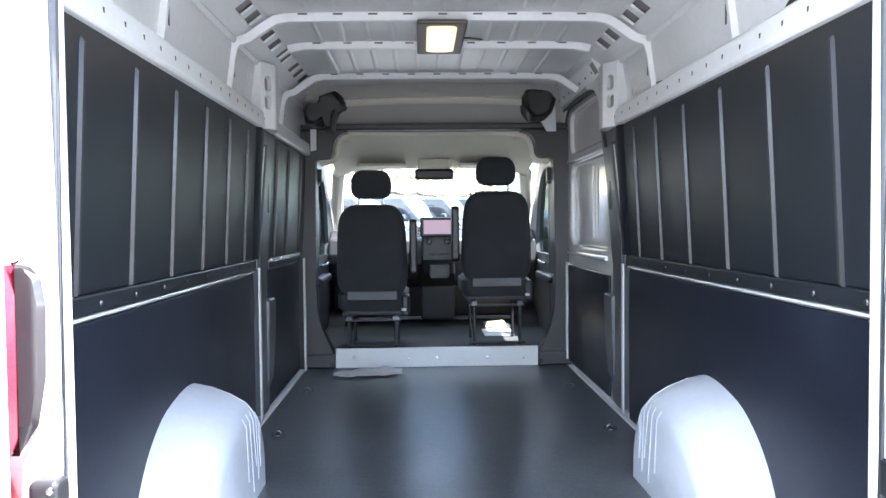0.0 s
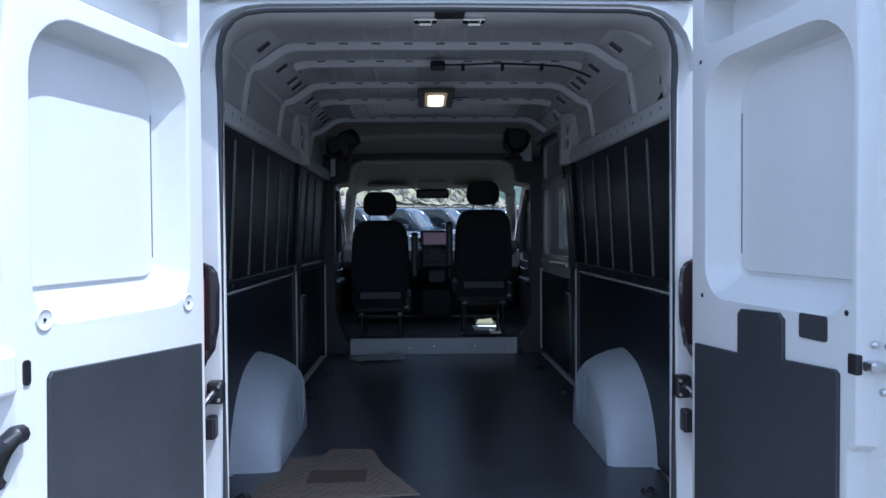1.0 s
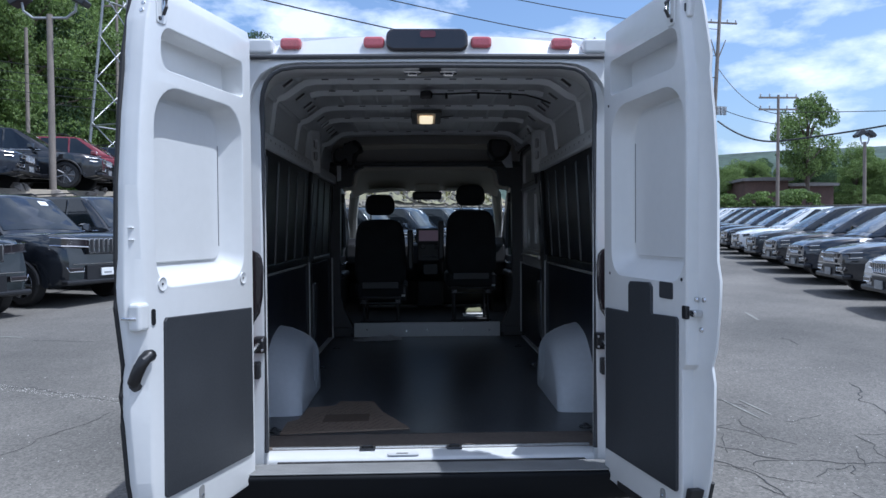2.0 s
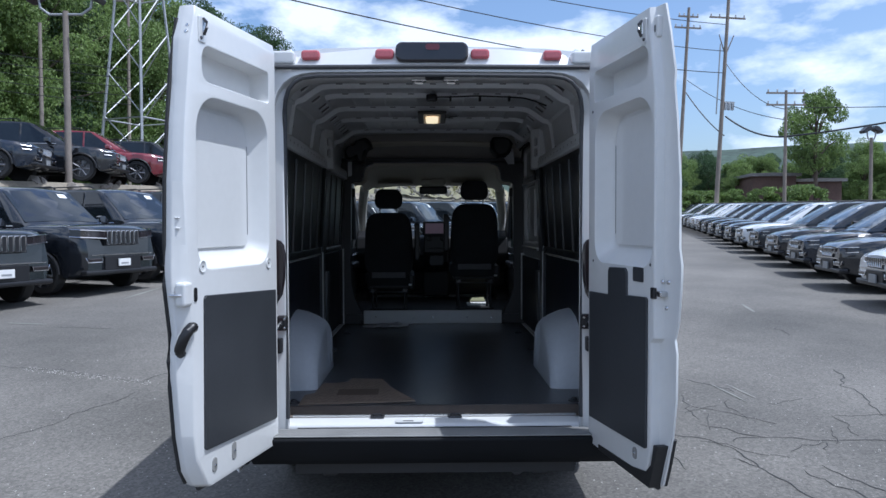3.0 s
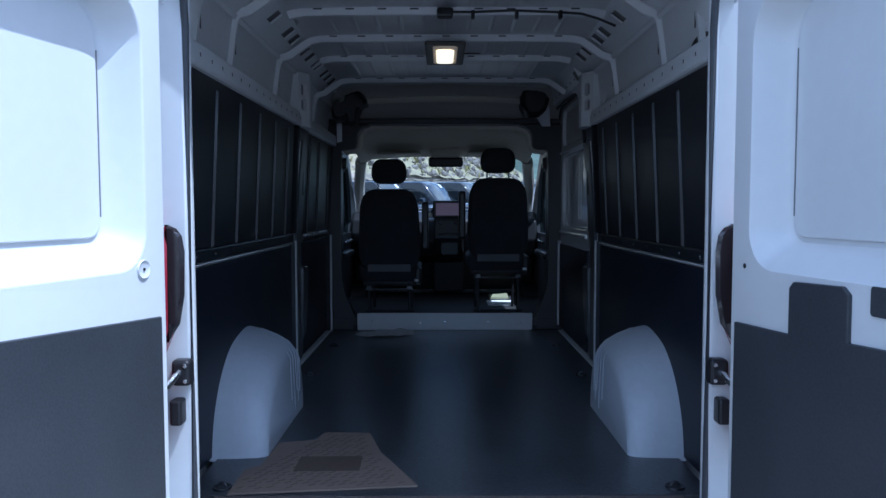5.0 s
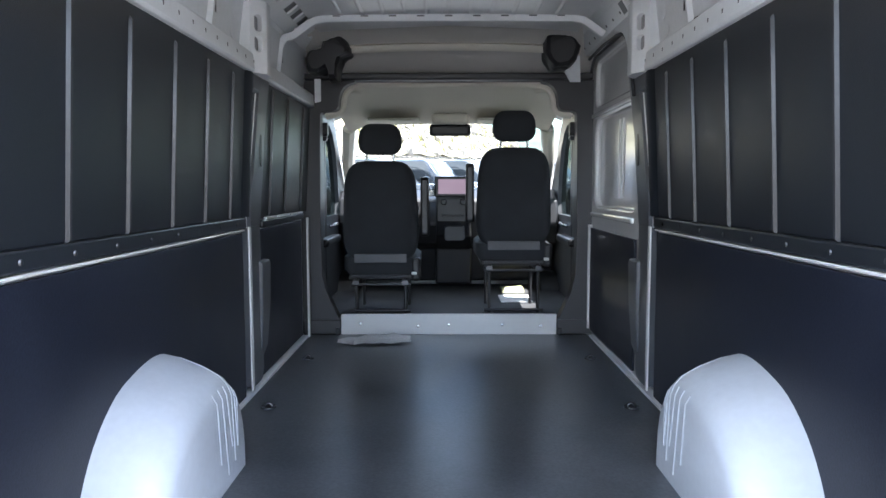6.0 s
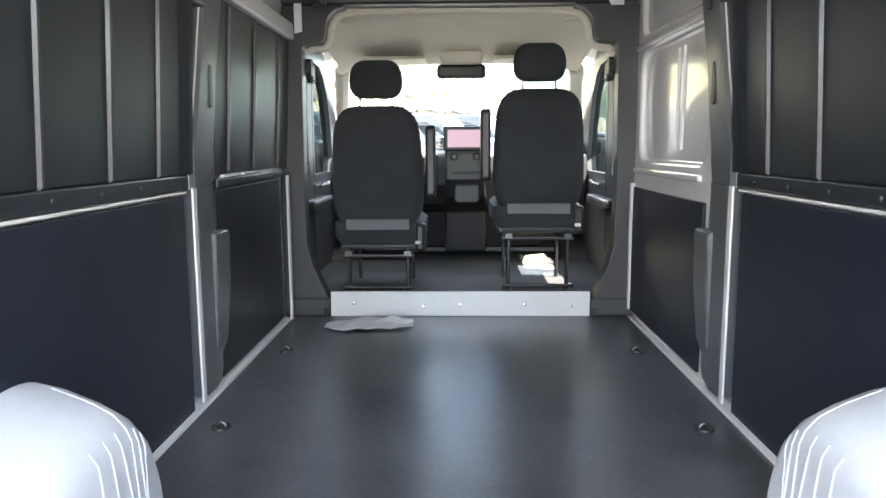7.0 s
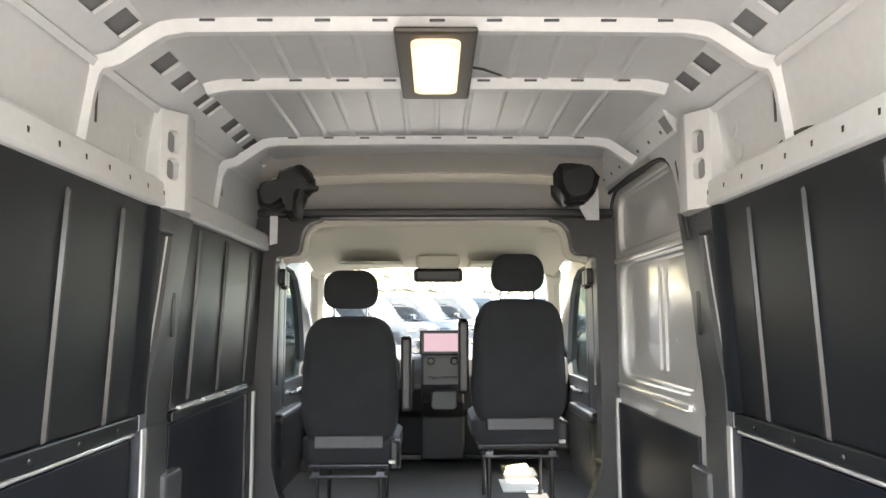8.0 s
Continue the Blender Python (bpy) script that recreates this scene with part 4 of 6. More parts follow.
# rear frame: jambs, header, sill
for s in (-1, 1):
    bm = bmesh.new()
    prism(bm, [(s * 0.775, 0.75), (s * 0.752, 0.738), (s * 0.743, 0.718), (s * 0.743, 0.698), (s * 0.752, 0.684), (s * 0.80, 0.677), (s * 0.98, 0.668), (s * 1.0, 0.70), (s * 0.99, 0.765), (s * 0.955, 0.775), (s * 0.80, 0.76)], "z", 0.50, 2.30)
    jamb = part("rear_jamb", bm, WHITE, van, "white painted rear door jamb", smooth=True, bevel=0.008)
    part("jamb_seal", tube(bmesh.new(), [(s * x, y, z) for x, y, z in ((0.748, 0.69, 0.58), (0.748, 0.69, 2.05), (0.746, 0.675, 2.135), (0.737, 0.655, 2.19), (0.719, 0.645, 2.238), (0.689, 0.642, 2.273), (0.65, 0.64, 2.293), (0.58, 0.64, 2.303), (0.0, 0.64, 2.308))], 0.011, 8), SEALGREY, jamb)
    lens = bmesh.new()
    loft(lens, [[(s * x0, 0.600, z), (s * (x0 + 0.012), 0.586, z), (s * x1, 0.565, z), (s * x1, 0.66, z), (s * x0, 0.666, z)] for z, x0, x1 in ((0.86, 0.83, 0.96), (0.90, 0.82, 0.985), (1.13, 0.812, 0.99), (1.2, 0.782, 0.99), (1.44, 0.780, 0.98), (1.49, 0.795, 0.94))])
    part("tail_lamp", lens, TAILRED, van, "tall red tail lamp", smooth=True)
    house = bmesh.new()
    loft(house, [[(s * x0, 0.612, z), (s * (x0 + 0.01), 0.602, z), (s * 0.779, 0.600, z), (s * 0.795, 0.664, z), (s * (x0 + 0.035), 0.674, z)] for z, x0 in ((1.17, 0.785), (1.22, 0.752), (1.30, 0.738), (1.42, 0.735), (1.465, 0.742), (1.485, 0.757), (1.495, 0.778))])
    part("lamp_housing", house, SMOKE, van, "dark tail lamp housing", smooth=True)
    chk = part("door_check", prism(bmesh.new(), round_rect(0.640, 0.690, 1.035, 1.11, 0.014), "x", s * 0.740, s * 0.792), BLACK, van, "black rubber door check", bevel=0.01, seg=3)
    for q in (1.05, 1.095):
        part("check_screw", lathe(bmesh.new(), [(0.0, 0.004), (0.006, 0.003), (0.007, 0.0)], pose(s * 0.752, 0.640, q, 90), 8), STEEL, chk)
    part("check_arm", tube(bmesh.new(), [(s * 0.77, 0.645, 1.075), (s * 0.775, 0.60, 1.06), (s * 0.79, 0.55, 1.04), (s * 0.81, 0.48, 1.02)], 0.010, 8), STEEL, chk)
    part("hinge_block", boxes((s * 0.766, s * 0.80, 0.64, 0.69, 0.92, 0.995)), BLACK, van, bevel=0.008)
hdr = bmesh.new()
rings = []
for x, zt in ((-0.83, 2.43), (-0.80, 2.462), (-0.68, 2.475), (-0.66, 2.487), (-0.35, 2.515), (0, 2.525), (0.35, 2.515), (0.66, 2.487), (0.68, 2.475), (0.80, 2.462), (0.83, 2.43)):
    zt -= 0.052
    rings.append([(x, 0.66, 2.360), (x, 0.70, zt - 0.015), (x, 0.76, zt), (x, 1.1, zt + 0.02), (x, 1.1, 2.40 if zt > 2.41 else 2.36), (x, 0.80, 2.36)])
cowl = part("roof_cowl", loft(hdr, rings) and hdr, WHITE, van, "white roof cowl over the rear doors", smooth=True)
bm = bmesh.new()
rings = []
for x, z in ((-0.80, 2.16), (-0.790, 2.215), (-0.772, 2.265), (-0.742, 2.308), (-0.70, 2.336), (-0.65, 2.352), (-0.58, 2.359), (0, 2.362), (0.58, 2.359), (0.65, 2.352), (0.70, 2.336), (0.742, 2.308), (0.772, 2.265), (0.790, 2.215), (0.80, 2.16)):
    z -= 0.048
    rings.append([(x, 0.66, z), (x, 0.64, z + 0.012), (x, 0.66, 2.366), (x, 0.98, 2.39), (x, 0.98, z + 0.06), (x, 0.9, z + 0.005)])
part("rear_header", loft(bm, rings) and bm, WHITE, van, "white rear header", smooth=True)
part("header_seal", tube(bmesh.new(), [(-0.80, 0.64, 2.345), (0, 0.64, 2.350), (0.80, 0.64, 2.345)], 0.011, 8), SEALGREY, van)
for x in (-0.613, -0.245, 0.233, 0.595):
    z = 2.42 - 0.006 * (abs(x) > 0.5)
    part("marker_lamp", prism(bmesh.new(), round_rect(x - 0.047, x + 0.047, z - 0.028, z + 0.022, 0.018), "y", 0.655, 0.72), REDLENS, cowl, "red marker lamp", bevel=0.012, seg=3)
bl = part("high_brake_lamp", prism(bmesh.new(), round_rect(-0.19, 0.173, 2.374, 2.474, 0.033), "y", 0.645, 0.73), SMOKE, cowl, "dark high-level brake lamp", bevel=0.012, seg=3)
part("brake_lens", prism(bmesh.new(), round_rect(-0.04, 0.03, 2.432, 2.462, 0.012), "y", 0.641, 0.65), DARKRED, bl)
for s in (-1, 1):
    part("hinge_cap", prism(bmesh.new(), round_rect(s * 0.69 if s > 0 else -0.95, s * 0.95 if s > 0 else -0.69, 2.364, 2.430, 0.018), "y", 0.648, 1.02), WHITE, van, "white cap over the door corner", bevel=0.012, seg=3)
part("latch_cover", boxes((-0.045, 0.055, 0.67, 0.74, 2.30, 2.33)), BLACK, van, bevel=0.008)
for x in (-0.075, 0.09):
    st = part("header_striker", boxes((x - 0.04, x + 0.04, 0.75, 0.79, 2.300, 2.322)), CHROME, van, "bright steel door striker", bevel=0.006)
    part("striker_loop", tube(bmesh.new(), [(x - 0.02, 0.76, 2.302), (x - 0.02, 0.76, 2.29), (x + 0.02, 0.76, 2.29), (x + 0.02, 0.76, 2.302)], 0.005, 6), CHROME, st)

sill = bmesh.new()
prism(sill, [(0.715, 0.44), (0.698, 0.50), (0.699, 0.528), (0.706, 0.540), (0.72, 0.547), (0.74, 0.549), (0.755, 0.556), (0.785, 0.558), (0.797, 0.55), (0.82, 0.50)], "x", -0.80, 0.80)
part("rear_sill", sill, WHITE, van, "white painted rear sill", smooth=True, bevel=0.003)
part("sill_tread", boxes((-0.745, 0.745, 0.798, 0.810, 0.557, 0.567)), STEEL, van, "bright metal sill edge")
for x in (-0.30, 0.105):
    st = part("sill_striker", boxes((x - 0.036, x + 0.036, 0.755, 0.805, 0.559, 0.569)), DARKSTEEL, van, "steel floor striker", bevel=0.003)
    part("striker_loop", tube(bmesh.new(), [(x - 0.022, 0.765, 0.569), (x - 0.022, 0.765, 0.579), (x + 0.022, 0.765, 0.579), (x + 0.022, 0.765, 0.569)], 0.005, 6), BLACK, st)
plate_ = part("sill_plate", prism(bmesh.new(), round_rect(-0.205, -0.06, 0.708, 0.744, 0.012), "z", 0.548, 0.5535), WHITE, van, "small bright latch plate", bevel=0.001)
part("plate_slot", prism(bmesh.new(), round_rect(-0.165, -0.11, 0.722, 0.733, 0.005), "z", 0.5535, 0.5548), DARKSTEEL, plate_)
bump = bmesh.new()
prism(bump, [(0.640, 0.504), (0.630, 0.538), (0.505, 0.538), (0.486, 0.532), (0.482, 0.522), (0.500, 0.47), (0.52, 0.43), (0.56, 0.39), (0.60, 0.375), (0.66, 0.375), (0.66, 0.48)], "x", -0.90, 0.90)
bumper = part("rear_bumper", bump, BUMPER_FACE, van, "black plastic rear bumper", smooth=True, bevel=0.005)
# top of the bumper in a paler grey, for the sun on it
part("step_pad", boxes((-0.88, 0.88, 0.492, 0.626, 0.5385, 0.545)), BUMPER, bumper, "worn step pad, its grey paled as if sunlit", bevel=0.003)
for k in range(7):
    part("pad_groove", boxes((-0.86, 0.86, 0.506 + 0.016 * k, 0.510 + 0.016 * k, 0.545, 0.5465)), BUMPER, bumper)
for s in (-1, 1):
    part("bumper_corner", prism(bmesh.new(), [(s * 0.90, 0.49), (s * 0.985, 0.54), (s * 1.015, 0.66), (s * 1.0, 0.90), (s * 0.90, 0.90)], "z", 0.40, 0.525), BUMPER_FACE, van, bevel=0.02, seg=3)
    part("mud_flap", prism(bmesh.new(), [(s * 0.74, 0.42), (s * 0.98, 0.42), (s * 0.97, 0.18), (s * 0.75, 0.18)], "y", 1.30, 1.31), RUBBER, van)
part("exhaust_pipe", tube(bmesh.new(), [(0.38, 2.4, 0.30), (0.40, 1.6, 0.28), (0.42, 1.1, 0.27), (0.44, 0.85, 0.25)], 0.03, 10), DARKSTEEL, van, "dull steel exhaust pipe")
part("tow_hitch", boxes((-0.05, 0.05, 0.64, 0.80, 0.31, 0.36)), RUBBER, van, bevel=0.01)
part("cross_member", boxes((-0.62, 0.62, 0.70, 0.78, 0.29, 0.36), (-0.58, -0.50, 0.72, 1.6, 0.27, 0.36), (0.50, 0.58, 0.72, 1.6, 0.27, 0.36)), RUBBER, van, "black chassis cross member", bevel=0.008)
part("towing_eye", tube(bmesh.new(), [(0.545 + 0.032 * math.cos(a), 0.545, 0.447 + 0.012 * math.sin(a)) for a in [math.pi + k * math.pi / 8 for k in range(9)]], 0.005, 6), STEEL, van, "bright steel towing eye")

# outer body: rear quarter sides, roof skin, underbody, wheels
for s in (-1, 1):
    part("body_side", prism(bmesh.new(), [(s * 1.002, 0.30), (s * 1.02, 0.32), (s * 1.028, 0.9), (s * 1.018, 1.5), (s * 0.99, 2.0), (s * 0.955, 2.43), (s * 0.952, 2.40), (s * 0.987, 1.9), (s * 1.002, 1.3)], "y", 0.70, 4.52), WHITE, van, "white painted body side", smooth=True)
    part("cab_side", prism(bmesh.new(), [(s * 0.992, 0.30), (s * 1.02, 0.32), (s * 1.028, 0.9), (s * 1.02, 1.28), (s * 0.992, 1.28)], "y", 4.53, 6.42), WHITE, van, "white painted cab side", smooth=True)
for y in (1.785, 5.95):
    for s in (-1, 1):
        m = pose(s * 0.86, y, 0.345 + 0.0285 * (y - 2), 0, 90 * s)
        w = part("road_wheel", lathe(bmesh.new(), [(0.20, -0.10), (0.31, -0.11), (0.345, -0.08), (0.345, 0.08), (0.31, 0.11), (0.20, 0.10)], m, 28), RUBBER, van, "black road wheel", smooth=True)
        part("rim", lathe(bmesh.new(), [(0.0, 0.05), (0.06, 0.06), (0.12, 0.02), (0.19, 0.09), (0.205, 0.095), (0.205, -0.09)], m, 24), STEEL, w, smooth=True)
part("underbody", boxes((-0.70, 0.70, 0.62, 6.8, 0.32, 0.53), (-0.99, 0.99, 2.2, 5.5, 0.32, 0.53)), RUBBER, van)
roofskin = bmesh.new()
rings = []
for y, dz in ((0.95, -0.11), (1.5, -0.02), (4.6, 0.02), (5.1, -0.03), (5.45, -0.14), (5.64, -0.40)):
    rings.append([(x * (1.0 if y < 5 else 0.97), y, max(z + dz, 2.06 if y > 5.6 else 0)) for x, z in ((-0.955, 2.42), (-0.88, 2.485), (-0.66, 2.54), (0, 2.58), (0.66, 2.54), (0.88, 2.485), (0.955, 2.42))])
part("roof_skin", loft(roofskin, rings, closed=False) and roofskin, WHITE, van, "white painted high roof", smooth=True)
for s in (-1, 1):
    bm = bmesh.new()
    loft(bm, [[(s * 0.955, 4.52, 2.44), (s * 0.99, 4.52, 2.12)], [(s * 0.93, 5.1, 2.41), (s * 0.985, 5.1, 2.10)], [(s * 0.93, 5.45, 2.30), (s * 0.98, 5.5, 2.08)], [(s * 0.92, 5.64, 2.06), (s * 0.95, 5.66, 2.02)]], closed=False)
    part("roof_corner", bm, WHITE, van, smooth=True)


# rear doors, swung open
def rear_door(s):
    hinge, along = ((-0.774, 0.52), (-0.249, -0.9685)) if s < 0 else ((0.759, 0.513), (0.156, -0.988))
    o = -1 if s < 0 else 1
    at = Matrix.Translation((*hinge, 0)) @ Matrix(((along[0], -along[1], 0, 0), (along[1], along[0], 0, 0), (0, 0, 1, 0), (0, 0, 0, 1)))
    # the free edge narrows towards top and bottom and dips under the latch
    if s < 0:
        rims = ((0.50, 0.60), (0.52, 0.635), (0.59, 0.680), (0.735, 0.713), (0.94, 0.735), (1.037, 0.740), (1.138, 0.728), (1.331, 0.760), (1.396, 0.760), (1.49, 0.755), (1.735, 0.747), (1.968, 0.725), (2.117, 0.703), (2.168, 0.700), (2.296, 0.680), (2.376, 0.652), (2.43, 0.635))
        steps = ((0.50, 0.58), (0.52, 0.61), (0.637, 0.675), (0.737, 0.690), (1.05, 0.693), (1.39, 0.716), (1.49, 0.720), (1.73, 0.735), (1.92, 0.722), (2.1, 0.700), (2.28, 0.675), (2.39, 0.644), (2.43, 0.627))
    else:
        rims = ((0.50, 0.630), (0.517, 0.653), (0.60, 0.685), (0.73, 0.728), (0.885, 0.753), (1.061, 0.756), (1.117, 0.741), (1.179, 0.766), (1.326, 0.786), (1.405, 0.789), (1.469, 0.772), (1.727, 0.772), (1.959, 0.748), (2.1, 0.724), (2.149, 0.730), (2.31, 0.690), (2.43, 0.650))
        steps = ((0.50, 0.55), (0.517, 0.585), (0.60, 0.620), (0.66, 0.636), (1.09, 0.638), (1.11, 0.664), (1.9, 0.668), (2.1, 0.660), (2.3, 0.622), (2.43, 0.585))

    def at_height(table, z):
        return float(np.interp(z, [q[0] for q in table], [q[1] for q in table]))
    bm = bmesh.new()
    rings = []
    for z in sorted({q[0] for q in rims} | {q[0] for q in steps}):
        rim, step = at_height(rims, z), at_height(steps, z)
        if s < 0:
            fold = [(step - 0.012, 0.0), (step, 0.005), (step + (rim - step) * 0.5, 0.026), (rim, 0.045), (rim, 0.054), (rim - 0.004, 0.078), (rim - 0.12, 0.112)]
        else:
            fold = [(step - 0.008, 0.0), (step, 0.004), (step + 0.010, 0.034), (step + 0.018, 0.038), (rim, 0.047), (rim, 0.056), (rim - 0.14, 0.098)]
        d = 0.012 if z > 2.42 else 0.0
        rings.append([(u, o * max(v, d), z) for u, v in [(-0.034, 0.004), (-0.028, 0.0), *fold, (0.3, 0.13), (0.0, 0.11), (-0.034, 0.07)]])
    loft(bm, rings)
    win = round_rect(0.035, 0.60, 2.14, 2.285, (0.055, 0.02, 0.02, 0.05), 5)
    big = round_rect(0.045, 0.648, 1.385, 2.085, (0.15, 0.13, 0.10, 0.10), 7)

    def pocket(poly, floor_poly, depth):
        c = bmesh.new()
        rings_ = [[(u, -o * 0.05, z) for u, z in poly]]
        for f, q in ((0.0, 0.0), (0.06, 0.06), (0.20, 0.24), (0.42, 0.50), (0.66, 0.76), (0.85, 0.93), (1.0, 1.0)) if depth < 0.09 else ((0.0, 0.0), (1.0, 1.0)):
            rings_.append([(u + (p - u) * f, o * depth * q, z + (r - z) * f) for (u, z), (p, r) in zip(poly, floor_poly)])
        loft(c, rings_)
        return c
    deep = round_rect(0.11, 0.640, 1.455, 2.06, (0.12, 0.11, 0.05, 0.05), 7)
    body = carve(bm, [pocket(win, shrink(win, 0.006), 0.095), pocket(big, deep, 0.08)])
    door = part("rear_door", body, WHITE, van, "white painted rear door, swung wide open")
    door.matrix_basis = at
    soften(door, 0.009, 3, 25)
    pan = part("window_panel", prism(bmesh.new(), round_rect(0.122, 0.634, 1.468, 2.045, (0.10, 0.10, 0.04, 0.04), 6), "y", o * 0.073, o * 0.082), WHITE, door, "flat white inner panel")
    soften(pan, 0.003, 2)
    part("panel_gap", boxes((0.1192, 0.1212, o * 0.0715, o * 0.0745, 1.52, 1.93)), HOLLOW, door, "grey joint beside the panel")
    poly = [(0.0, 1.255), (0.0, 0.635), (0.02, 0.63), (0.615, 0.66), (0.625, 0.67), (0.615, 1.27), (0.605, 1.283)] if s < 0 else [(0.0, 1.24), (0.0, 0.63), (0.60, 0.652), (0.61, 0.66), (0.612, 1.26), (0.60, 1.268), (0.42, 1.26), (0.42, 1.36), (0.40, 1.376), (0.24, 1.37), (0.225, 1.355), (0.225, 1.245)]
    part("lining_board", prism(bmesh.new(), poly, "y", -o * 0.010, o * 0.002), DOORBOARD, door, "dark grey board lining", bevel=0.003)
    if s > 0:
        part("square_plug", prism(bmesh.new(), round_rect(0.475, 0.57, 1.325, 1.385, 0.008), "y", -o * 0.004, o * 0.002), DOORBOARD, door)
    for u, z in () if s < 0 else ((0.03, 1.39), (0.63, 1.40), (0.02, 2.10)):
        part("screw_hole", lathe(bmesh.new(), [(0.0, 0.001), (0.006, 0.001), (0.007, 0.0)], Matrix.Translation((u, -o * 0.001, z)) @ pose(0, 0, 0, 90 * o), 10), BLACK, door)
    for u, z in ((0.62, 1.40), (0.06, 1.385)) if s < 0 else ():
        g = part("grommet", lathe(bmesh.new(), [(0.0, 0.002), (0.018, 0.001), (0.023, 0.004), (0.025, 0.0)], Matrix.Translation((u, -o * 0.001, z)) @ pose(0, 0, 0, 90 * o), 16), WHITE, door, smooth=True)
        part("screw_hole", lathe(bmesh.new(), [(0.0, 0.005), (0.004, 0.004), (0.004, 0.0)], Matrix.Translation((u, -o * 0.001, z)) @ pose(0, 0, 0, 90 * o), 8), BLACK, g)
    if s < 0:
        h = bmesh.new()
        tube(h, [(0.69, 0.0, 1.166), (0.712, 0.006, 1.168), (0.728, 0.002, 1.156), (0.736, -0.008, 1.134), (0.738, -0.020, 1.108), (0.734, -0.032, 1.084), (0.720, -0.040, 1.068), (0.70, -0.040, 1.066)], 0.021, 10)
        part("pull_handle", h, BLACK, door, "black pull handle", smooth=True)
        part("latch", boxes((0.700, 0.757, -0.036, 0.010, 1.252, 1.345)), WHITE, door, "white latch housing", bevel=0.012, seg=3)
        part("latch_bolt", tube(bmesh.new(), [(0.757, -0.056, 1.296), (0.762, -0.038, 1.296), (0.762, -0.016, 1.296), (0.755, -0.006, 1.296)], 0.005, 6), STEEL, door)
        part("latch_keeper", prism(bmesh.new(), round_rect(0.662, 0.682, 1.265, 1.32, 0.009), "y", 0.004, -0.004), BLACK, door)
        for z in (1.55, 1.59):
            part("flange_bead", boxes((0.722, 0.746, -0.042, -0.020, z, z + 0.005)), WHITE, door, bevel=0.002)
    else:
        part("latch", boxes((0.668, 0.702, 0.006, 0.040, 1.276, 1.300)), STEEL, door, "bright steel latch", bevel=0.006)
        part("latch_mouth", boxes((0.638, 0.668, -0.006, 0.010, 1.266, 1.312)), BLACK, door, bevel=0.004)
        for u, z, v in ((0.679, 1.335, 0.028), (0.707, 1.335, 0.040), (0.693, 1.233, 0.039)):
            part("flange_bolt", lathe(bmesh.new(), [(0.0, 0.008), (0.008, 0.006), (0.010, 0.0)], Matrix.Translation((u, o * v, z)) @ pose(0, 0, 0, 90 * o), 8), STEEL, door)
    hook = 0.59 if s < 0 else 0.548
    lp = part("latch_plate", prism(bmesh.new(), round_rect(hook - 0.024, hook + 0.038, 2.288, 2.392, (0.01, 0.01, 0.03, 0.01)), "y", -o * 0.004, o * 0.004), WHITE, door, "white pressed latch plate", bevel=0.003)
    part("plate_bolt", lathe(bmesh.new(), [(0.0, 0.006), (0.006, 0.005), (0.008, 0.0)], Matrix.Translation((hook + 0.022, -o * 0.004, 2.305)) @ pose(0, 0, 0, 90 * o), 8), DARKSTEEL, lp)
    part("latch_hook", tube(bmesh.new(), [(hook + 0.006, -o * 0.006, 2.385), (hook + 0.006, -o * 0.020, 2.37), (hook + 0.010, -o * 0.022, 2.345), (hook + 0.006, -o * 0.008, 2.32)], 0.006, 6), DARKSTEEL, lp)
    part("top_latch", boxes((hook - 0.008, hook + 0.010, -o * 0.009, o * 0.01, 2.325, 2.382)), STEEL, lp, "steel top latch", bevel=0.006)
    if s < 0:
        for z in (2.319, 2.345):
            part("edge_bolt", lathe(bmesh.new(), [(0.0, 0.006), (0.007, 0.005), (0.009, 0.0)], Matrix.Translation((at_height(rims, z) - 0.006, -0.026, z)) @ pose(0, 0, 0, 0, 80, 0), 8), STEEL, door)
    else:
        boss = part("top_boss", boxes((0.606, 0.640, 0.018, 0.050, 2.30, 2.388)), WHITE, door, "white pressed boss with a hole", bevel=0.009, seg=3)
        part("boss_hole", boxes((0.616, 0.628, 0.016, 0.020, 2.322, 2.350)), DARKSTEEL, boss, bevel=0.001)
        part("corner_trim", prism(bmesh.new(), [(0.10, 0.494), (0.632, 0.500), (0.702, 0.690), (0.668, 0.688), (0.645, 0.60), (0.60, 0.560), (0.47, 0.538), (0.10, 0.522)], "y", -o * 0.003, o * 0.050), RUBBER, door, "black rubber corner trim", bevel=0.004)
    part("bottom_seal", tube(bmesh.new(), [(-0.02, o * 0.03, 0.505), (0.35, o * 0.03, 0.50), (0.60 if s < 0 else 0.62, o * 0.045, 0.50)], 0.014, 8), RUBBER, door)
    seal = [(at_height(rims, z) - 0.004, o * (0.079 if s < 0 else 0.062), z) for z in ((0.53, 0.60, 0.735, 0.94, 1.037, 1.138, 1.331, 1.49, 1.735, 1.968, 2.168, 2.376) if s < 0 else (0.515, 0.60, 0.72))]
    part("edge_seal", tube(bmesh.new(), seal, 0.009, 6), RUBBER, door)
    for u, z0, z1 in ((0.395, 0.555, 0.63), (0.55, 0.55, 0.61)) if s < 0 else ((0.50, 0.578, 0.628),):
        clip = part("drain_clip", prism(bmesh.new(), round_rect(u - 0.017, u + 0.017, z0, z1, 0.015), "y", -0.006, 0.004), BUMPER, door, bevel=0.002)
        part("clip_screw", lathe(bmesh.new(), [(0.0, 0.004), (0.005, 0.003), (0.006, 0.0)], Matrix.Translation((u, -o * 0.006, (z0 + z1) / 2)) @ pose(0, 0, 0, 90 * o), 8), STEEL, clip)
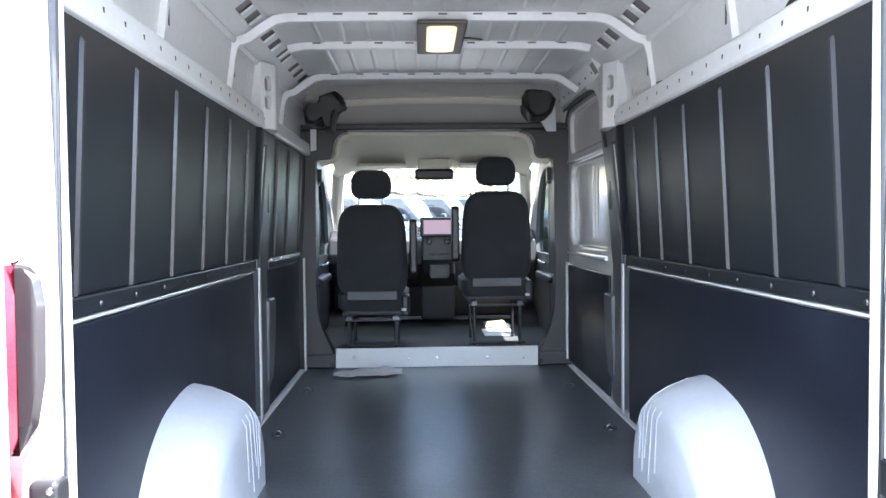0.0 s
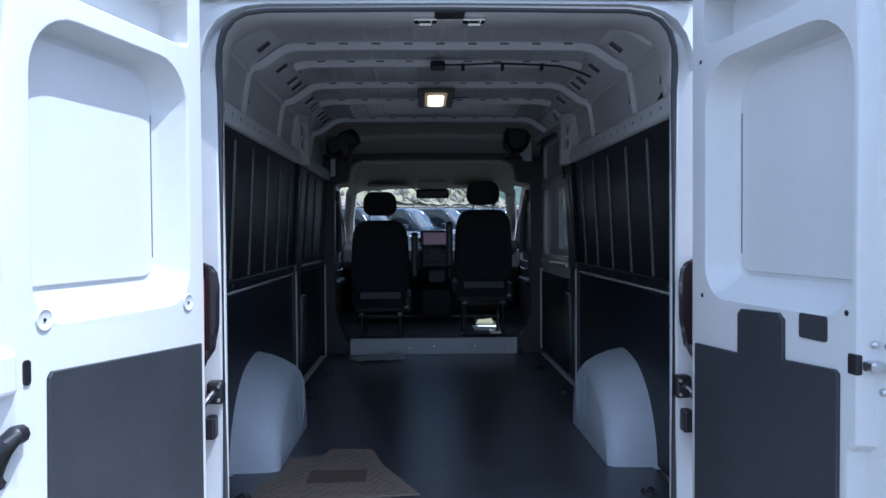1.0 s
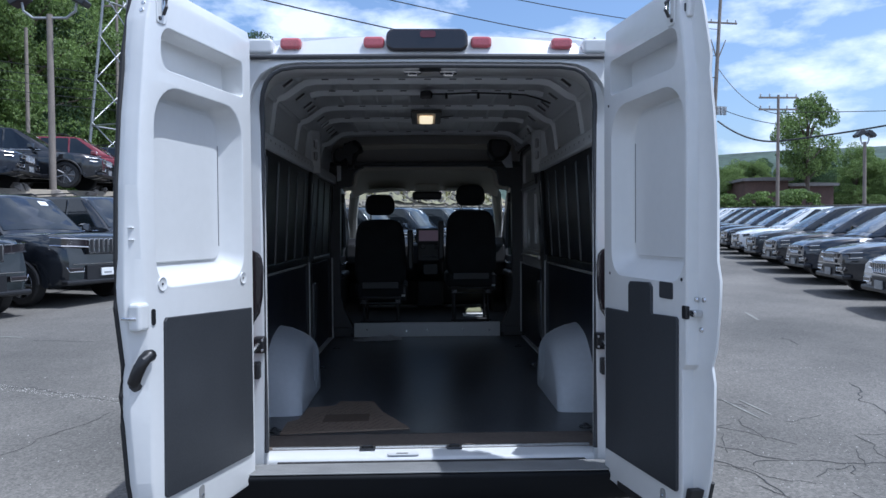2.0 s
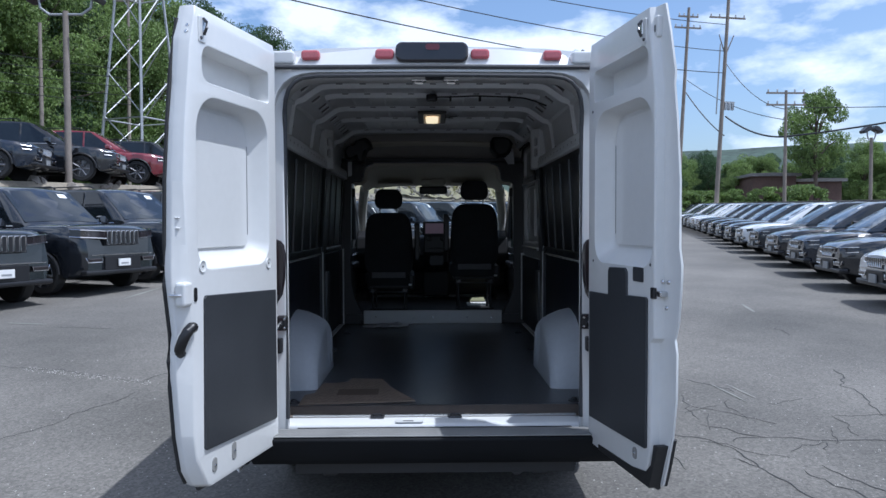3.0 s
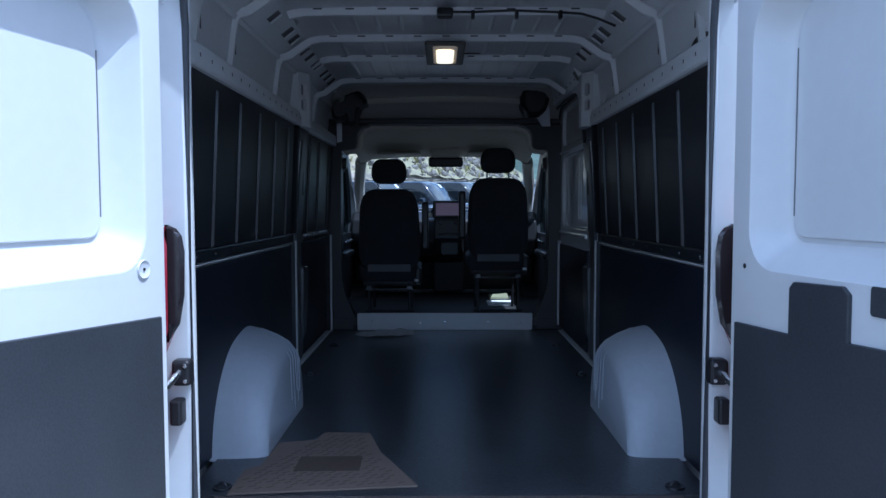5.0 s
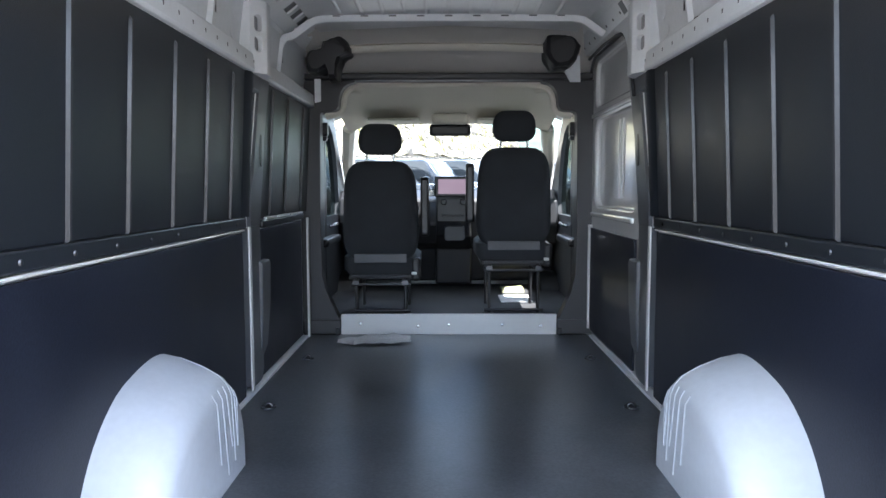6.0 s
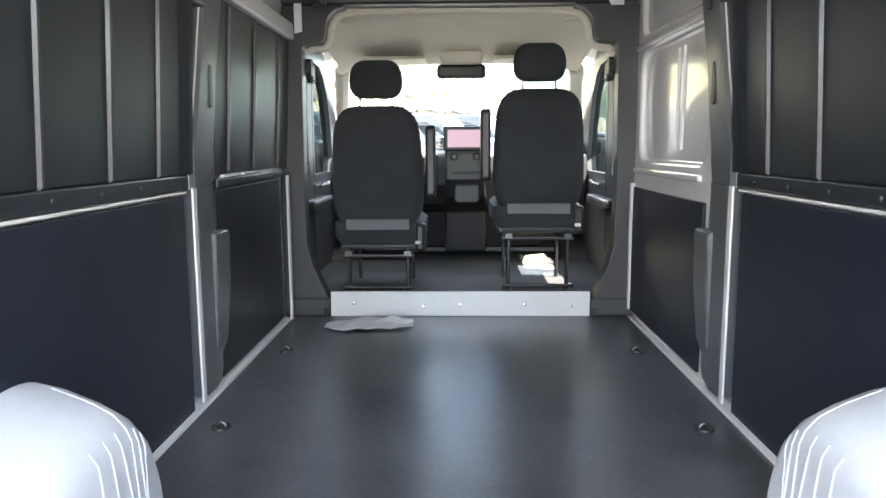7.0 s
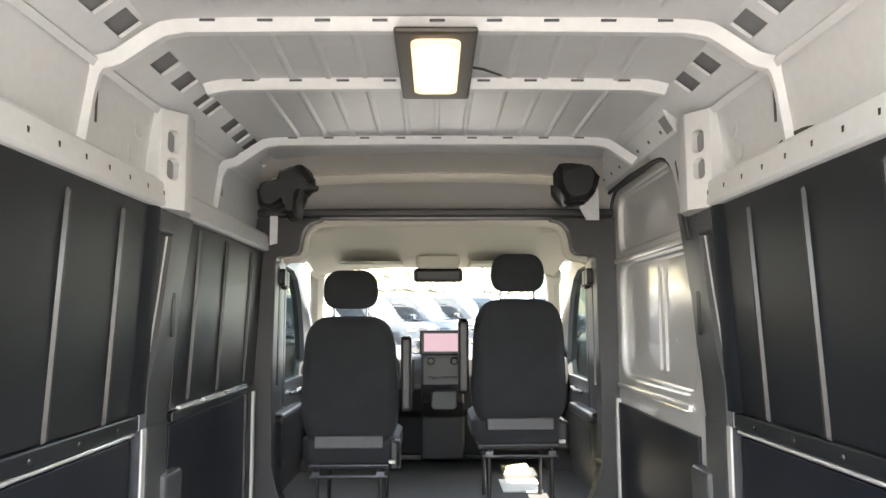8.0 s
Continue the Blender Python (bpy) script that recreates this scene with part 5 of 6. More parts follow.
    for z in (0.95, 1.95):
        part("hinge", rod(bmesh.new(), (-0.035, o * 0.05, z - 0.06), (-0.035, o * 0.05, z + 0.06), 0.022), WHITE, door, "white painted hinge")
    return door


rear_door(-1)
rear_door(1)

# the things lying in the hold
card = bmesh.new()
prism(card, [(-0.757, 1.03), (-0.11, 1.10), (-0.13, 1.15), (-0.27, 1.45), (-0.333, 1.69), (-0.53, 1.706), (-0.55, 1.60), (-0.70, 1.56), (-0.71, 1.30), (-0.76, 1.25)], "z", FLOOR + 0.002, FLOOR + 0.009)
cb = part("cardboard_sheet", card, CARD, None)
tagged(cb, "flattened brown printed cardboard box lying on the hold floor", "cardboard")
cb.location = (0, 0, 0)
outline = [(-0.74, 1.05), (-0.14, 1.11), (-0.29, 1.44), (-0.35, 1.67), (-0.52, 1.685), (-0.54, 1.58), (-0.69, 1.54), (-0.70, 1.30), (-0.74, 1.24)]


def inside(x, y):
    odd = False
    for (x0, y0), (x1, y1) in zip(outline, outline[1:] + outline[:1]):
        if (y0 > y) != (y1 > y) and x < x0 + (x1 - x0) * (y - y0) / (y1 - y0):
            odd = not odd
    return odd


# rows of slanting printed dashes
dash = bmesh.new()
for i in range(-6, 40):
    for k in range(30):
        cx, cy = -0.78 + 0.026 * k + 0.013 * i, 1.04 + 0.030 * i - 0.018 * k
        if inside(cx - 0.012, cy - 0.012) and inside(cx + 0.012, cy + 0.012) and (i + 2 * k) % 5:
            prism(dash, [(cx - 0.013, cy - 0.008), (cx - 0.010, cy - 0.011), (cx + 0.013, cy + 0.006), (cx + 0.010, cy + 0.010)], "z", FLOOR + 0.0092, FLOOR + 0.0096)
tagged(part("printed_pattern", dash, CARD_INK, cb, "rows of slanting printed dashes"), kind="stuff")
part("dark_patch", prism(bmesh.new(), [(-0.575, 1.235), (-0.33, 1.24), (-0.335, 1.395), (-0.575, 1.39)], "z", FLOOR + 0.0098, FLOOR + 0.0105), CARD_INK, cb)
pp = bmesh.new()
paper_rings = []
for k in range(9):
    f = k / 8
    u = -0.69 + 0.45 * f
    half = 0.118 * math.sin(math.pi * (0.08 + 0.84 * f)) ** 0.7
    mid = 4.135 + 0.03 * f
    near, far = mid - half * (1 + 0.35 * noise.noise((3.1 * k, 0.4, 0))), mid + half * (1 + 0.45 * noise.noise((2.7 * k, 5.4, 0)))
    line = [(u + 0.02 * noise.noise((k, 1.7 * j, 2.0)), near + (far - near) * j / 6, FLOOR + 0.006 + 0.03 * abs(noise.noise((1.3 * k, 1.1 * j, 7.5))) + (0.02 if j > 4 else 0.0) * f) for j in range(7)]
    paper_rings.append(line + [(x, y, z - 0.0015) for x, y, z in line[::-1]])
loft(pp, paper_rings)
tagged(part("crumpled_paper", pp, material("grey_paper", (0.55, 0.55, 0.56), 0.8, grain=60, spread=0.15, bump=0.2), None), "crumpled grey paper sheet on the floor by the step", "paper")


# ---- seats ----
def seat(x, y, lift, label):
    st = thing("cab_seat", label, "seat", "cab seats", pose(x, y, 0.662))

    def cushion(name, rows, mat, lab=""):
        bm = bmesh.new()
        loft(bm, [[(p[0], p[1], z) for p in round_rect(-w, w, d0, d1, r, 5)] for z, w, d0, d1, r in rows])
        return part(name, bm, mat, st, lab, smooth=True)

    def pad(name, z0, z1, w0, w1, d0, d1, tilt, lab, soft=5):
        """A plump pad with rounded ends, leaning back by tilt."""
        rows = []
        for k in range(17):
            f = math.sin(-math.pi / 2 + math.pi * k / 16)
            e = (1 - abs(f) ** soft) ** 0.45
            z = z0 + (z1 - z0) * (f + 1) / 2
            w = (w0 + (w1 - w0) * (f + 1) / 2) * (0.42 + 0.58 * e)
            mid, hd = (d0 + d1) / 2 - tilt * (f + 1) / 2, (d1 - d0) / 2 * (0.25 + 0.75 * e)
            rows.append((z, w, mid - hd, mid + hd, min(w, hd) * 0.8))
        return cushion(name, rows, FABRIC, lab)
    b = 0.37 + lift
    pad("backrest", b - 0.005, b + 0.665, 0.262, 0.235, -0.05, 0.12, 0.06, "black woven backrest")
    pad("headrest", b + 0.705, b + 0.91, 0.150, 0.138, -0.06, 0.06, 0.0, "black woven headrest", 2.6)
    for q in (-0.09, 0.09):
        part("headrest_rod", rod(bmesh.new(), (q, -0.01, b + 0.62), (q, -0.005, b + 0.74), 0.008), STEEL, st)
    cushion("seat_cushion", ((b - 0.10, 0.22, 0.0, 0.50, 0.05), (b - 0.06, 0.255, -0.01, 0.53, 0.07), (b + 0.02, 0.255, -0.01, 0.54, 0.07), (b + 0.05, 0.22, 0.02, 0.50, 0.06)), FABRIC)
    part("back_hem", boxes((-0.175, 0.175, -0.062, -0.030, b - 0.012 - lift * 0.1, b + 0.048 - lift * 0.1)), HEM, st, "grey fabric hem", bevel=0.006)
    part("seat_pan", boxes((-0.22, 0.22, 0.0, 0.48, b - 0.13, b - 0.10)), BLACK, st, bevel=0.006)
    for q in (-0.165, 0.165):
        leg = part("stand_leg", rod(bmesh.new(), (q, -0.02, 0.0), (q, -0.02, b - 0.11), 0.012), BLACK, st)
        part("leg_foot", boxes((q - 0.03, q + 0.03, -0.06, 0.06, 0.0, 0.012)), BLACK, leg)
        part("stand_leg", rod(bmesh.new(), (q, 0.42, 0.0), (q, 0.42, b - 0.11), 0.012), BLACK, st)
        part("slide_rail", boxes((q - 0.02, q + 0.02, -0.06, 0.46, b - 0.155, b - 0.13)), DARKSTEEL, st)
    for z in (0.03, b - 0.16, b - 0.105):
        part("cross_bar", rod(bmesh.new(), (-0.20, -0.03, z), (0.20, -0.03, z), 0.010), DARKSTEEL if z > 0.1 else BLACK, st)
    part("recliner", boxes((0.20, 0.265, -0.01, 0.10, b - 0.14, b + 0.02)), BLACK, st, bevel=0.02)
    part("recliner_cap", boxes((0.205, 0.240, -0.040, -0.018, b - 0.095, b - 0.075)), WHITE, st, bevel=0.005)
    inner = 0.295 if x < 0 else -0.295
    part("armrest", prism(bmesh.new(), round_rect(-0.03, 0.07, b + 0.16, b + 0.56, 0.03), "x", inner - 0.028, inner + 0.028), BLACK, st, "black folded-up armrest", bevel=0.014, seg=3)
    return st


seat(-0.455, 4.55, 0.0, "black cloth driver seat on an open metal stand")
seat(0.44, 4.60, 0.09, "black cloth passenger seat on an open metal stand")
vest = bmesh.new()
loft(vest, [[(x, 5.58 + 0.04 * math.sin(9 * x), 0.664), (x, 5.84 + 0.03 * math.sin(14 * x), 0.664), (x, 5.83, 0.684 + 0.006 * math.sin(23 * x)), (x, 5.70, 0.690 + 0.006 * math.sin(31 * x)), (x, 5.59 + 0.04 * math.sin(9 * x), 0.68)] for x in (0.44, 0.47, 0.50, 0.53, 0.56, 0.59, 0.62)])
tagged(part("safety_vest", vest, HIVIS, None, smooth=True), "folded yellow reflective safety vest on the cab floor", "vest")
tagged(part("paper_sheet", boxes((0.395, 0.63, 5.06, 5.39, 0.663, 0.671)), PAPER, None), "white paper sheets lying on the cab floor under the seat", "paper")


# ---- the lot outside ----
SLOPE = 0.0285


def lot(y):
    return SLOPE * (y - 2.0)


g = bmesh.new()
ys = [-900, -60, -20, -8, 0, 8, 20, 45, 70, 120, 300, 900]
xs = [-900, -60, -22, -12, -5, 0, 5, 12, 30, 60, 200, 900]
grid = [[g.verts.new((x, y, lot(max(min(y, 70), -60)))) for x in xs] for y in ys]
for a, b in zip(grid, grid[1:]):
    for i in range(len(xs) - 1):
        g.faces.new((a[i], a[i + 1], b[i + 1], b[i]))
tagged(part("ground", g, ASPHALT), "grey cracked asphalt of a car lot", "ground", kind="structure")

# cracks in the asphalt
rnd = random.Random(4)


def crack(x0, y0, x1, y1, width):
    """A jagged crack from one place to another, now wide, now thin."""
    bm = bmesh.new()
    d = Vector((x1 - x0, y1 - y0))
    n = max(6, int(d.length / 0.045))
    side = Vector((-d.y, d.x)).normalized()
    seed, rings = rnd.uniform(0, 99), []
    for k in range(n + 1):
        f = k / n
        u = f * d.length
        ease = min(1.0, 5 * f, 5 * (1 - f))
        off = ease * (0.10 * noise.noise((u * 2.2, seed, 0)) + 0.05 * noise.noise((u * 8.0, seed, 4)) + rnd.uniform(-0.008, 0.008))
        p = Vector((x0, y0)) + d * f + side * off
        w = width * (0.35 + 1.1 * abs(noise.noise((u * 4.0, seed, 9)))) * (0.4 + 0.6 * ease)
        rings.append([(p.x + q * w * side.x, p.y + q * w * side.y, lot(p.y) + h) for q, h in ((-1, 0.003), (0, 0.005), (1, 0.003))])
    loft(bm, rings, closed=False)
    return bm


cracks = thing("asphalt_cracks", "thin dark cracks running across the asphalt", "crack", kind="structure")
for ends in ((1.5, 2.75, 2.09, 1.96), (2.09, 1.96, 2.1, 1.61), (2.1, 1.61, 2.3, 0.8), (2.0, 1.78, 2.1, 1.61), (2.06, 2.52, 2.42, 2.2), (2.14, 2.09, 2.42, 2.2), (2.42, 2.2, 3.6, 2.05), (2.45, 1.9, 2.79, 2.09), (2.8, 2.09, 2.71, 1.92), (2.52, 1.63, 2.7, 1.15), (2.36, 1.54, 2.41, 1.39), (2.41, 1.39, 2.5, 0.9), (2.21, 3.38, 2.1, 2.67), (4.11, 4.32, 3.6, 2.7), (2.46, 3.94, 2.73, 3.47), (4.76, 6.87, 4.6, 6.23), (3.3, 1.5, 3.0, 0.6)):
    part("crack", crack(*ends, 0.0085), CRACK, cracks)
for ends in ((-6.2, 5.0, -4.26, 4.65), (-4.26, 4.65, -2.81, 3.98), (-2.81, 3.98, -2.69, 4.4), (-3.5, 1.3, -2.95, 2.72), (-2.95, 2.72, -2.72, 3.62), (-5.29, 7.22, -4.41, 7.1)):
    part("crack", crack(*ends, 0.006), CRACK, cracks)
for k in range(34):
    x, y, a, n = rnd.uniform(1.5, 4.6), rnd.uniform(-1.2, 3.2), rnd.choice((-0.9, 0.25, 1.3)) + rnd.uniform(-0.3, 0.3), rnd.uniform(0.2, 0.7)
    part("crack", crack(x, y, x + n * math.cos(a), y + n * math.sin(a), 0.004), CRACK, cracks)
# loose chips of pale stone where the surface has worn away, some along the cracks
chips = bmesh.new()
for k in range(2600):
    side = 1 if rnd.random() < 0.6 else -1
    x, y = side * rnd.uniform(0.9, 4.5), min(5.0, -0.5 + rnd.expovariate(0.55))
    if k % 9 == 0:
        f = rnd.random()
        x, y = -4.3 + 1.6 * f + rnd.uniform(-0.05, 0.05), 4.65 - 0.68 * f + rnd.uniform(-0.08, 0.08)
    r, z, a = rnd.uniform(0.003, 0.009), lot(y), rnd.uniform(0, 6.3)
    ring = [chips.verts.new((x + r * math.cos(a + q * 2.1) * rnd.uniform(0.7, 1.2), y + r * math.sin(a + q * 2.1) * rnd.uniform(0.7, 1.2), z)) for q in range(3)]
    tip = chips.verts.new((x, y, z + r * 0.7))
    for q in range(3):
        chips.faces.new((ring[q], ring[(q + 1) % 3], tip))
tagged(part("loose_chips", chips, CHIPS, cracks, "pale loose stone chips"), kind="stuff")


for x, y, a, w, h in ((2.66, 3.46, 1.68, 0.32, 0.012), (2.80, 3.52, 1.68, 0.26, 0.012), (5.19, 8.76, 1.35, 0.5, 0.03), (-5.88, 7.55, -0.23, 0.36, 0.04), (-5.66, 11.3, 1.56, 1.0, 0.05)):
    bm = bmesh.new()
    d, n_ = Vector((math.cos(a), math.sin(a))), Vector((-math.sin(a), math.cos(a)))
    poly = [Vector((x, y)) + d * (w * u) + n_ * (h * v) for u, v in ((-1, -0.6), (-0.3, -1), (0.5, -0.7), (1, -0.2), (0.8, 0.8), (0, 1), (-0.9, 0.5))]
    v = [bm.verts.new((q.x, q.y, lot(q.y) + 0.005)) for q in poly]
    bm.faces.new(v)
    part("worn_mark", bm, LINEPAINT, cracks, "worn pale paint mark")


# ---- parked vehicles ----
def suv(name, label, paint, length=4.95, width=1.98, height=1.78, boxy=0.0, at=None, group="parked cars", plate=True):
    """A parked sport utility vehicle, nose towards local -y, wheels on local z = 0."""
    car = thing(name, label, "car", group, at)
    hw, r = width / 2, 0.38
    n0, n1 = -length / 2, length / 2
    yf, yr = n0 + 0.93, n1 - 0.98
    tall = 1.0 if height > 2 else 0.0
    low = 0.09 * tall
    belt, hood = height * 0.60, height * (0.585 + 0.03 * boxy + 0.022 * tall)
    cowl_y = n0 + length * (0.285 - 0.02 * boxy)

    def wide(y):
        t, u = y - n0, n1 - y
        return hw - 0.015 - (0.27 - 0.13 * boxy) * max(0, 1 - t / 0.75) ** 2.2 - 0.12 * max(0, 1 - u / 0.5) ** 2

    def top(y):
        t = y - n0
        if y < cowl_y:
            return hood - (0.15 - 0.08 * boxy) * (1 - 0.55 * tall) * max(0, 1 - t / 1.2) ** 2.2
        return belt - 0.05 * max(0, 1 - (n1 - y) / 0.3) ** 2

    ys_ = sorted(set([n0, n0 + 0.03, n0 + 0.10, n0 + 0.22, n0 + 0.42, cowl_y - 0.35, cowl_y, cowl_y + 0.3, n1 - 0.5, n1 - 0.22, n1 - 0.08, n1] + [yc + (r + 0.06) * math.cos(math.pi * k / 8) for yc in (yf, yr) for k in range(9)]))
    rings = []
    for y in ys_:
        t, w, tp = y - n0, wide(y), top(y)
        bot = 0.30 + 0.10 * max(0, 1 - t / 0.3)
        for yc in (yf, yr):
            if abs(y - yc) < r + 0.061:
                bot = max(bot, r + math.sqrt(max(0, (r + 0.06) ** 2 - (y - yc) ** 2)))
        bot = min(bot, tp - 0.12)
        mid = max(bot + 0.02, height * 0.36)
        sq = 0.04 * max(0, 1 - t / 0.12)
        half = [(w * 0.95, bot), (w * 0.985, bot + 0.02), (w * 1.003, mid), (w * 0.998, (mid + tp) / 2 + 0.03), (w * 0.97, tp - 0.075 - sq), (w * 0.915, tp - 0.02 - sq), (w * 0.6, tp + 0.012 - sq), (0, tp + 0.024 - sq)]
        ease = max(0, 1 - t / 0.5)
        half = [(x, y + ease * (0.09 * max(0, (z - 0.62) / 0.45) ** 1.5 + 0.13 * max(0, (0.52 - z) / 0.2) ** 1.5), z) for x, z in half]
        rings.append(half + [(-x, yy, z) for x, yy, z in half[-2::-1]])
    bm = bmesh.new()
    loft(bm, rings)
    part("body", bm, paint, car, smooth=True)
    # cabin: painted shell with panes set on it
    wb = hw * 0.905
    a0, a1 = cowl_y - 0.12, cowl_y + (0.92 - 0.45 * boxy)
    b1, b0 = n1 - (0.50 - 0.28 * boxy), n1 - 0.10
    zt = height - 0.06

    def crest(y):
        if y < a1:
            return belt + (zt - belt) * ((y - a0) / (a1 - a0)) ** 0.92
        if y < b1:
            q = (y - a1) / (b1 - a1)
            return zt + 0.045 * math.sin(math.pi * min(1, q * 1.1)) * (1 - boxy * 0.6) - 0.05 * q * (1 - boxy)
        return belt + (zt - 0.05 * (1 - boxy) - belt) * (1 - (y - b1) / (b0 - b1)) ** 0.8

    def side(y, z):
        f = max(0.0, min(1.0, (z - belt) / (zt - belt)))
        return wb * (1 - (0.15 - 0.07 * boxy) * f) - 0.10 * max(0, 1 - (n1 - y) / 0.9) * f

    st_y = [a0, a0 + 0.25 * (a1 - a0), a0 + 0.6 * (a1 - a0), a1 - 0.06, a1 + 0.10, (a1 + b1) / 2 - 0.4, (a1 + b1) / 2 + 0.4, b1 - 0.12, b1 + 0.04, (b1 + b0) / 2, b0]
    rings = []
    for y in st_y:
        c = crest(y) + 0.004
        half = [(side(y, belt - 0.05), belt - 0.06), (side(y, belt), belt), (side(y, c) + 0.0, max(belt + 0.002, c - 0.075)), (side(y, c) * 0.955, c - 0.025), (side(y, c) * 0.8, c + 0.0), (0, c + 0.025)]
        rings.append([(x, y, z) for x, z in half] + [(-x, y, z) for x, z in half[-2::-1]])
    bm = bmesh.new()
    loft(bm, rings)
    part("cabin", bm, paint, car, smooth=True)
    ws_y = [a0 + 0.10 * (a1 - a0), a0 + 0.4 * (a1 - a0), a0 + 0.7 * (a1 - a0), a1 - 0.09]
    bm = bmesh.new()
    loft(bm, [[(x * (side(y, crest(y)) - 0.07), y - 0.004, crest(y) + 0.022 - 0.028 * x * x) for x in (-1, -0.5, 0, 0.5, 1)] for y in ws_y], closed=False)
    part("windscreen", bm, CARGLASS, car, "dark glossy windscreen", smooth=True)
    bm = bmesh.new()
    loft(bm, [[(x * (side(y, crest(y)) - 0.09), y + 0.008, crest(y) + 0.026 - 0.03 * x * x) for x in (-1, -0.5, 0, 0.5, 1)] for y in (b1 + 0.08, (b1 + b0) / 2, b0 - 0.06)], closed=False)
    part("rear_window", bm, CARGLASS, car, "dark glossy rear window", smooth=True)
    for s in (-1, 1):
        d1, d2 = a0 + 1.30, a0 + 2.22
        for u0, u1, v0, v1 in ((a0 + 0.34, d1 - 0.06, a1 + 0.03, d1 - 0.06), (d1, d2 - 0.06, d1, d2 - 0.12), (d2, b0 - 0.28, d2 - 0.06, b1 - 0.12)):
            zb, zt_ = belt + 0.025, zt - 0.055
            bm = bmesh.new()
            rows = []
            for f in (0, 0.5, 1):
                z = zb + (zt_ - zb) * f
                ya, yb = u0 + (v0 - u0) * f, u1 + (v1 - u1) * f
                rows.append([(s * (side(y, z) + 0.008), y, z) for y in (ya, (ya + yb) / 2, yb)])
            loft(bm, rows, closed=False)
            part("side_window", bm, CARGLASS, car, "dark tinted side window", smooth=True)
        part("window_trim", tube(bmesh.new(), [(s * (side(y, belt) + 0.008), y, belt + 0.012) for y in (a0 + 0.3, d1, d2, b0 - 0.25)], 0.009, 5), CHROME if boxy < 0.9 else BLACK, car)
        part("roof_rail", tube(bmesh.new(), [(s * wb * 0.76, a1 + 0.25, zt + 0.03), (s * wb * 0.76, a1 + 0.38, zt + 0.075), (s * wb * 0.74, b1 - 0.42, zt + 0.06), (s * wb * 0.74, b1 - 0.3, zt + 0.0)], 0.016, 6), BLACK, car)
        mr = bmesh.new()
        loft(mr, [[(s * x, y0_, z0), (s * x, y0_ + 0.12, z0), (s * x, y0_ + 0.13, z1), (s * x, y0_ + 0.02, z1)] for x, y0_, z0, z1 in ((hw - 0.06, a0 + 0.42, belt + 0.0, belt + 0.08), (hw + 0.05, a0 + 0.38, belt + 0.01, belt + 0.16), (hw + 0.15, a0 + 0.39, belt + 0.03, belt + 0.17), (hw + 0.19, a0 + 0.42, belt + 0.06, belt + 0.14))])
        part("wing_mirror", mr, paint, car, smooth=True)
        hz, hh = top(n0 + 0.2) - 0.20 - 0.03 * tall, 0.085 + 0.045 * tall
        st3 = [(n0 - 0.004, hw - 0.66), (n0 + 0.02, hw - 0.46), (n0 + 0.12, wide(n0 + 0.12) + 0.006), (n0 + 0.30, wide(n0 + 0.30) + 0.008)]
        bm = bmesh.new()
        loft(bm, [[(s * x, y, hz + 0.015 * i), (s * (x - 0.01), y, hz + hh + 0.012 * i), (s * (x - 0.12), y + 0.06, hz + hh + 0.012 * i), (s * (x - 0.12), y + 0.06, hz + 0.015 * i)] for i, (y, x) in enumerate(st3)])
        hd = part("headlight", bm, SMOKE, car, "dark headlight with bright edge", smooth=True)
        for dz, q in ((-0.004, 0.011), (hh + 0.005, 0.009)):
            part("light_trim", tube(bmesh.new(), [(s * (x + 0.004), y - 0.004, hz + dz + 0.0135 * i) for i, (y, x) in enumerate(st3)], q, 5), CHROME, hd)
        fg = part("fog_light", boxes((s * (hw - 0.55), s * (hw - 0.24), n0 - 0.002, n0 + 0.16, 0.51 + low, 0.59 + low)), SMOKE, car, bevel=0.02)
        part("light_trim", tube(bmesh.new(), [(s * (hw - 0.56), n0 - 0.006, 0.585 + low), (s * (hw - 0.55), n0 - 0.006, 0.51 + low), (s * (hw - 0.24), n0 + 0.012, 0.51 + low), (s * (hw - 0.19), n0 + 0.03, 0.60 + low)], 0.009, 5), CHROME, fg)
        part("tail_light", boxes((s * (hw - 0.45), s * (hw - 0.13), n1 - 0.10, n1 + 0.012, belt - 0.20, belt - 0.10)), REDLENS, car, bevel=0.02)
        part("sill_cladding", boxes((s * (hw - 0.10), s * (hw - 0.004), yf + r + 0.05, yr - r - 0.05, 0.27, 0.38)), BLACK, car, bevel=0.02)
        for yd in (a0 + 0.36, d1 - 0.02, d2 + 0.02):
            part("door_gap", boxes((s * (hw - 0.03), s * (hw - 0.008), yd - 0.004, yd + 0.004, 0.42, belt - 0.08)), BLACK, car)
        for yd in (d1 - 0.22, d2 - 0.20):
            part("door_handle", boxes((s * (hw - 0.04), s * (hw + 0.012), yd - 0.10, yd + 0.06, belt - 0.15, belt - 0.12)), paint, car, bevel=0.008)
        for yc in (yf, yr):
            m_ = pose(s * (hw - 0.14), yc, r, 0, 90 * s)
            w_ = part("wheel", lathe(bmesh.new(), [(0.24, -0.11), (0.35, -0.12), (0.38, -0.09), (0.38, 0.09), (0.35, 0.12), (0.26, 0.115), (0.24, 0.06)], m_, 24), RUBBER, car, smooth=True)
            rim = bmesh.new()
            lathe(rim, [(0.0, 0.085), (0.07, 0.09), (0.08, 0.06), (0.05, 0.0)], m_, 12)
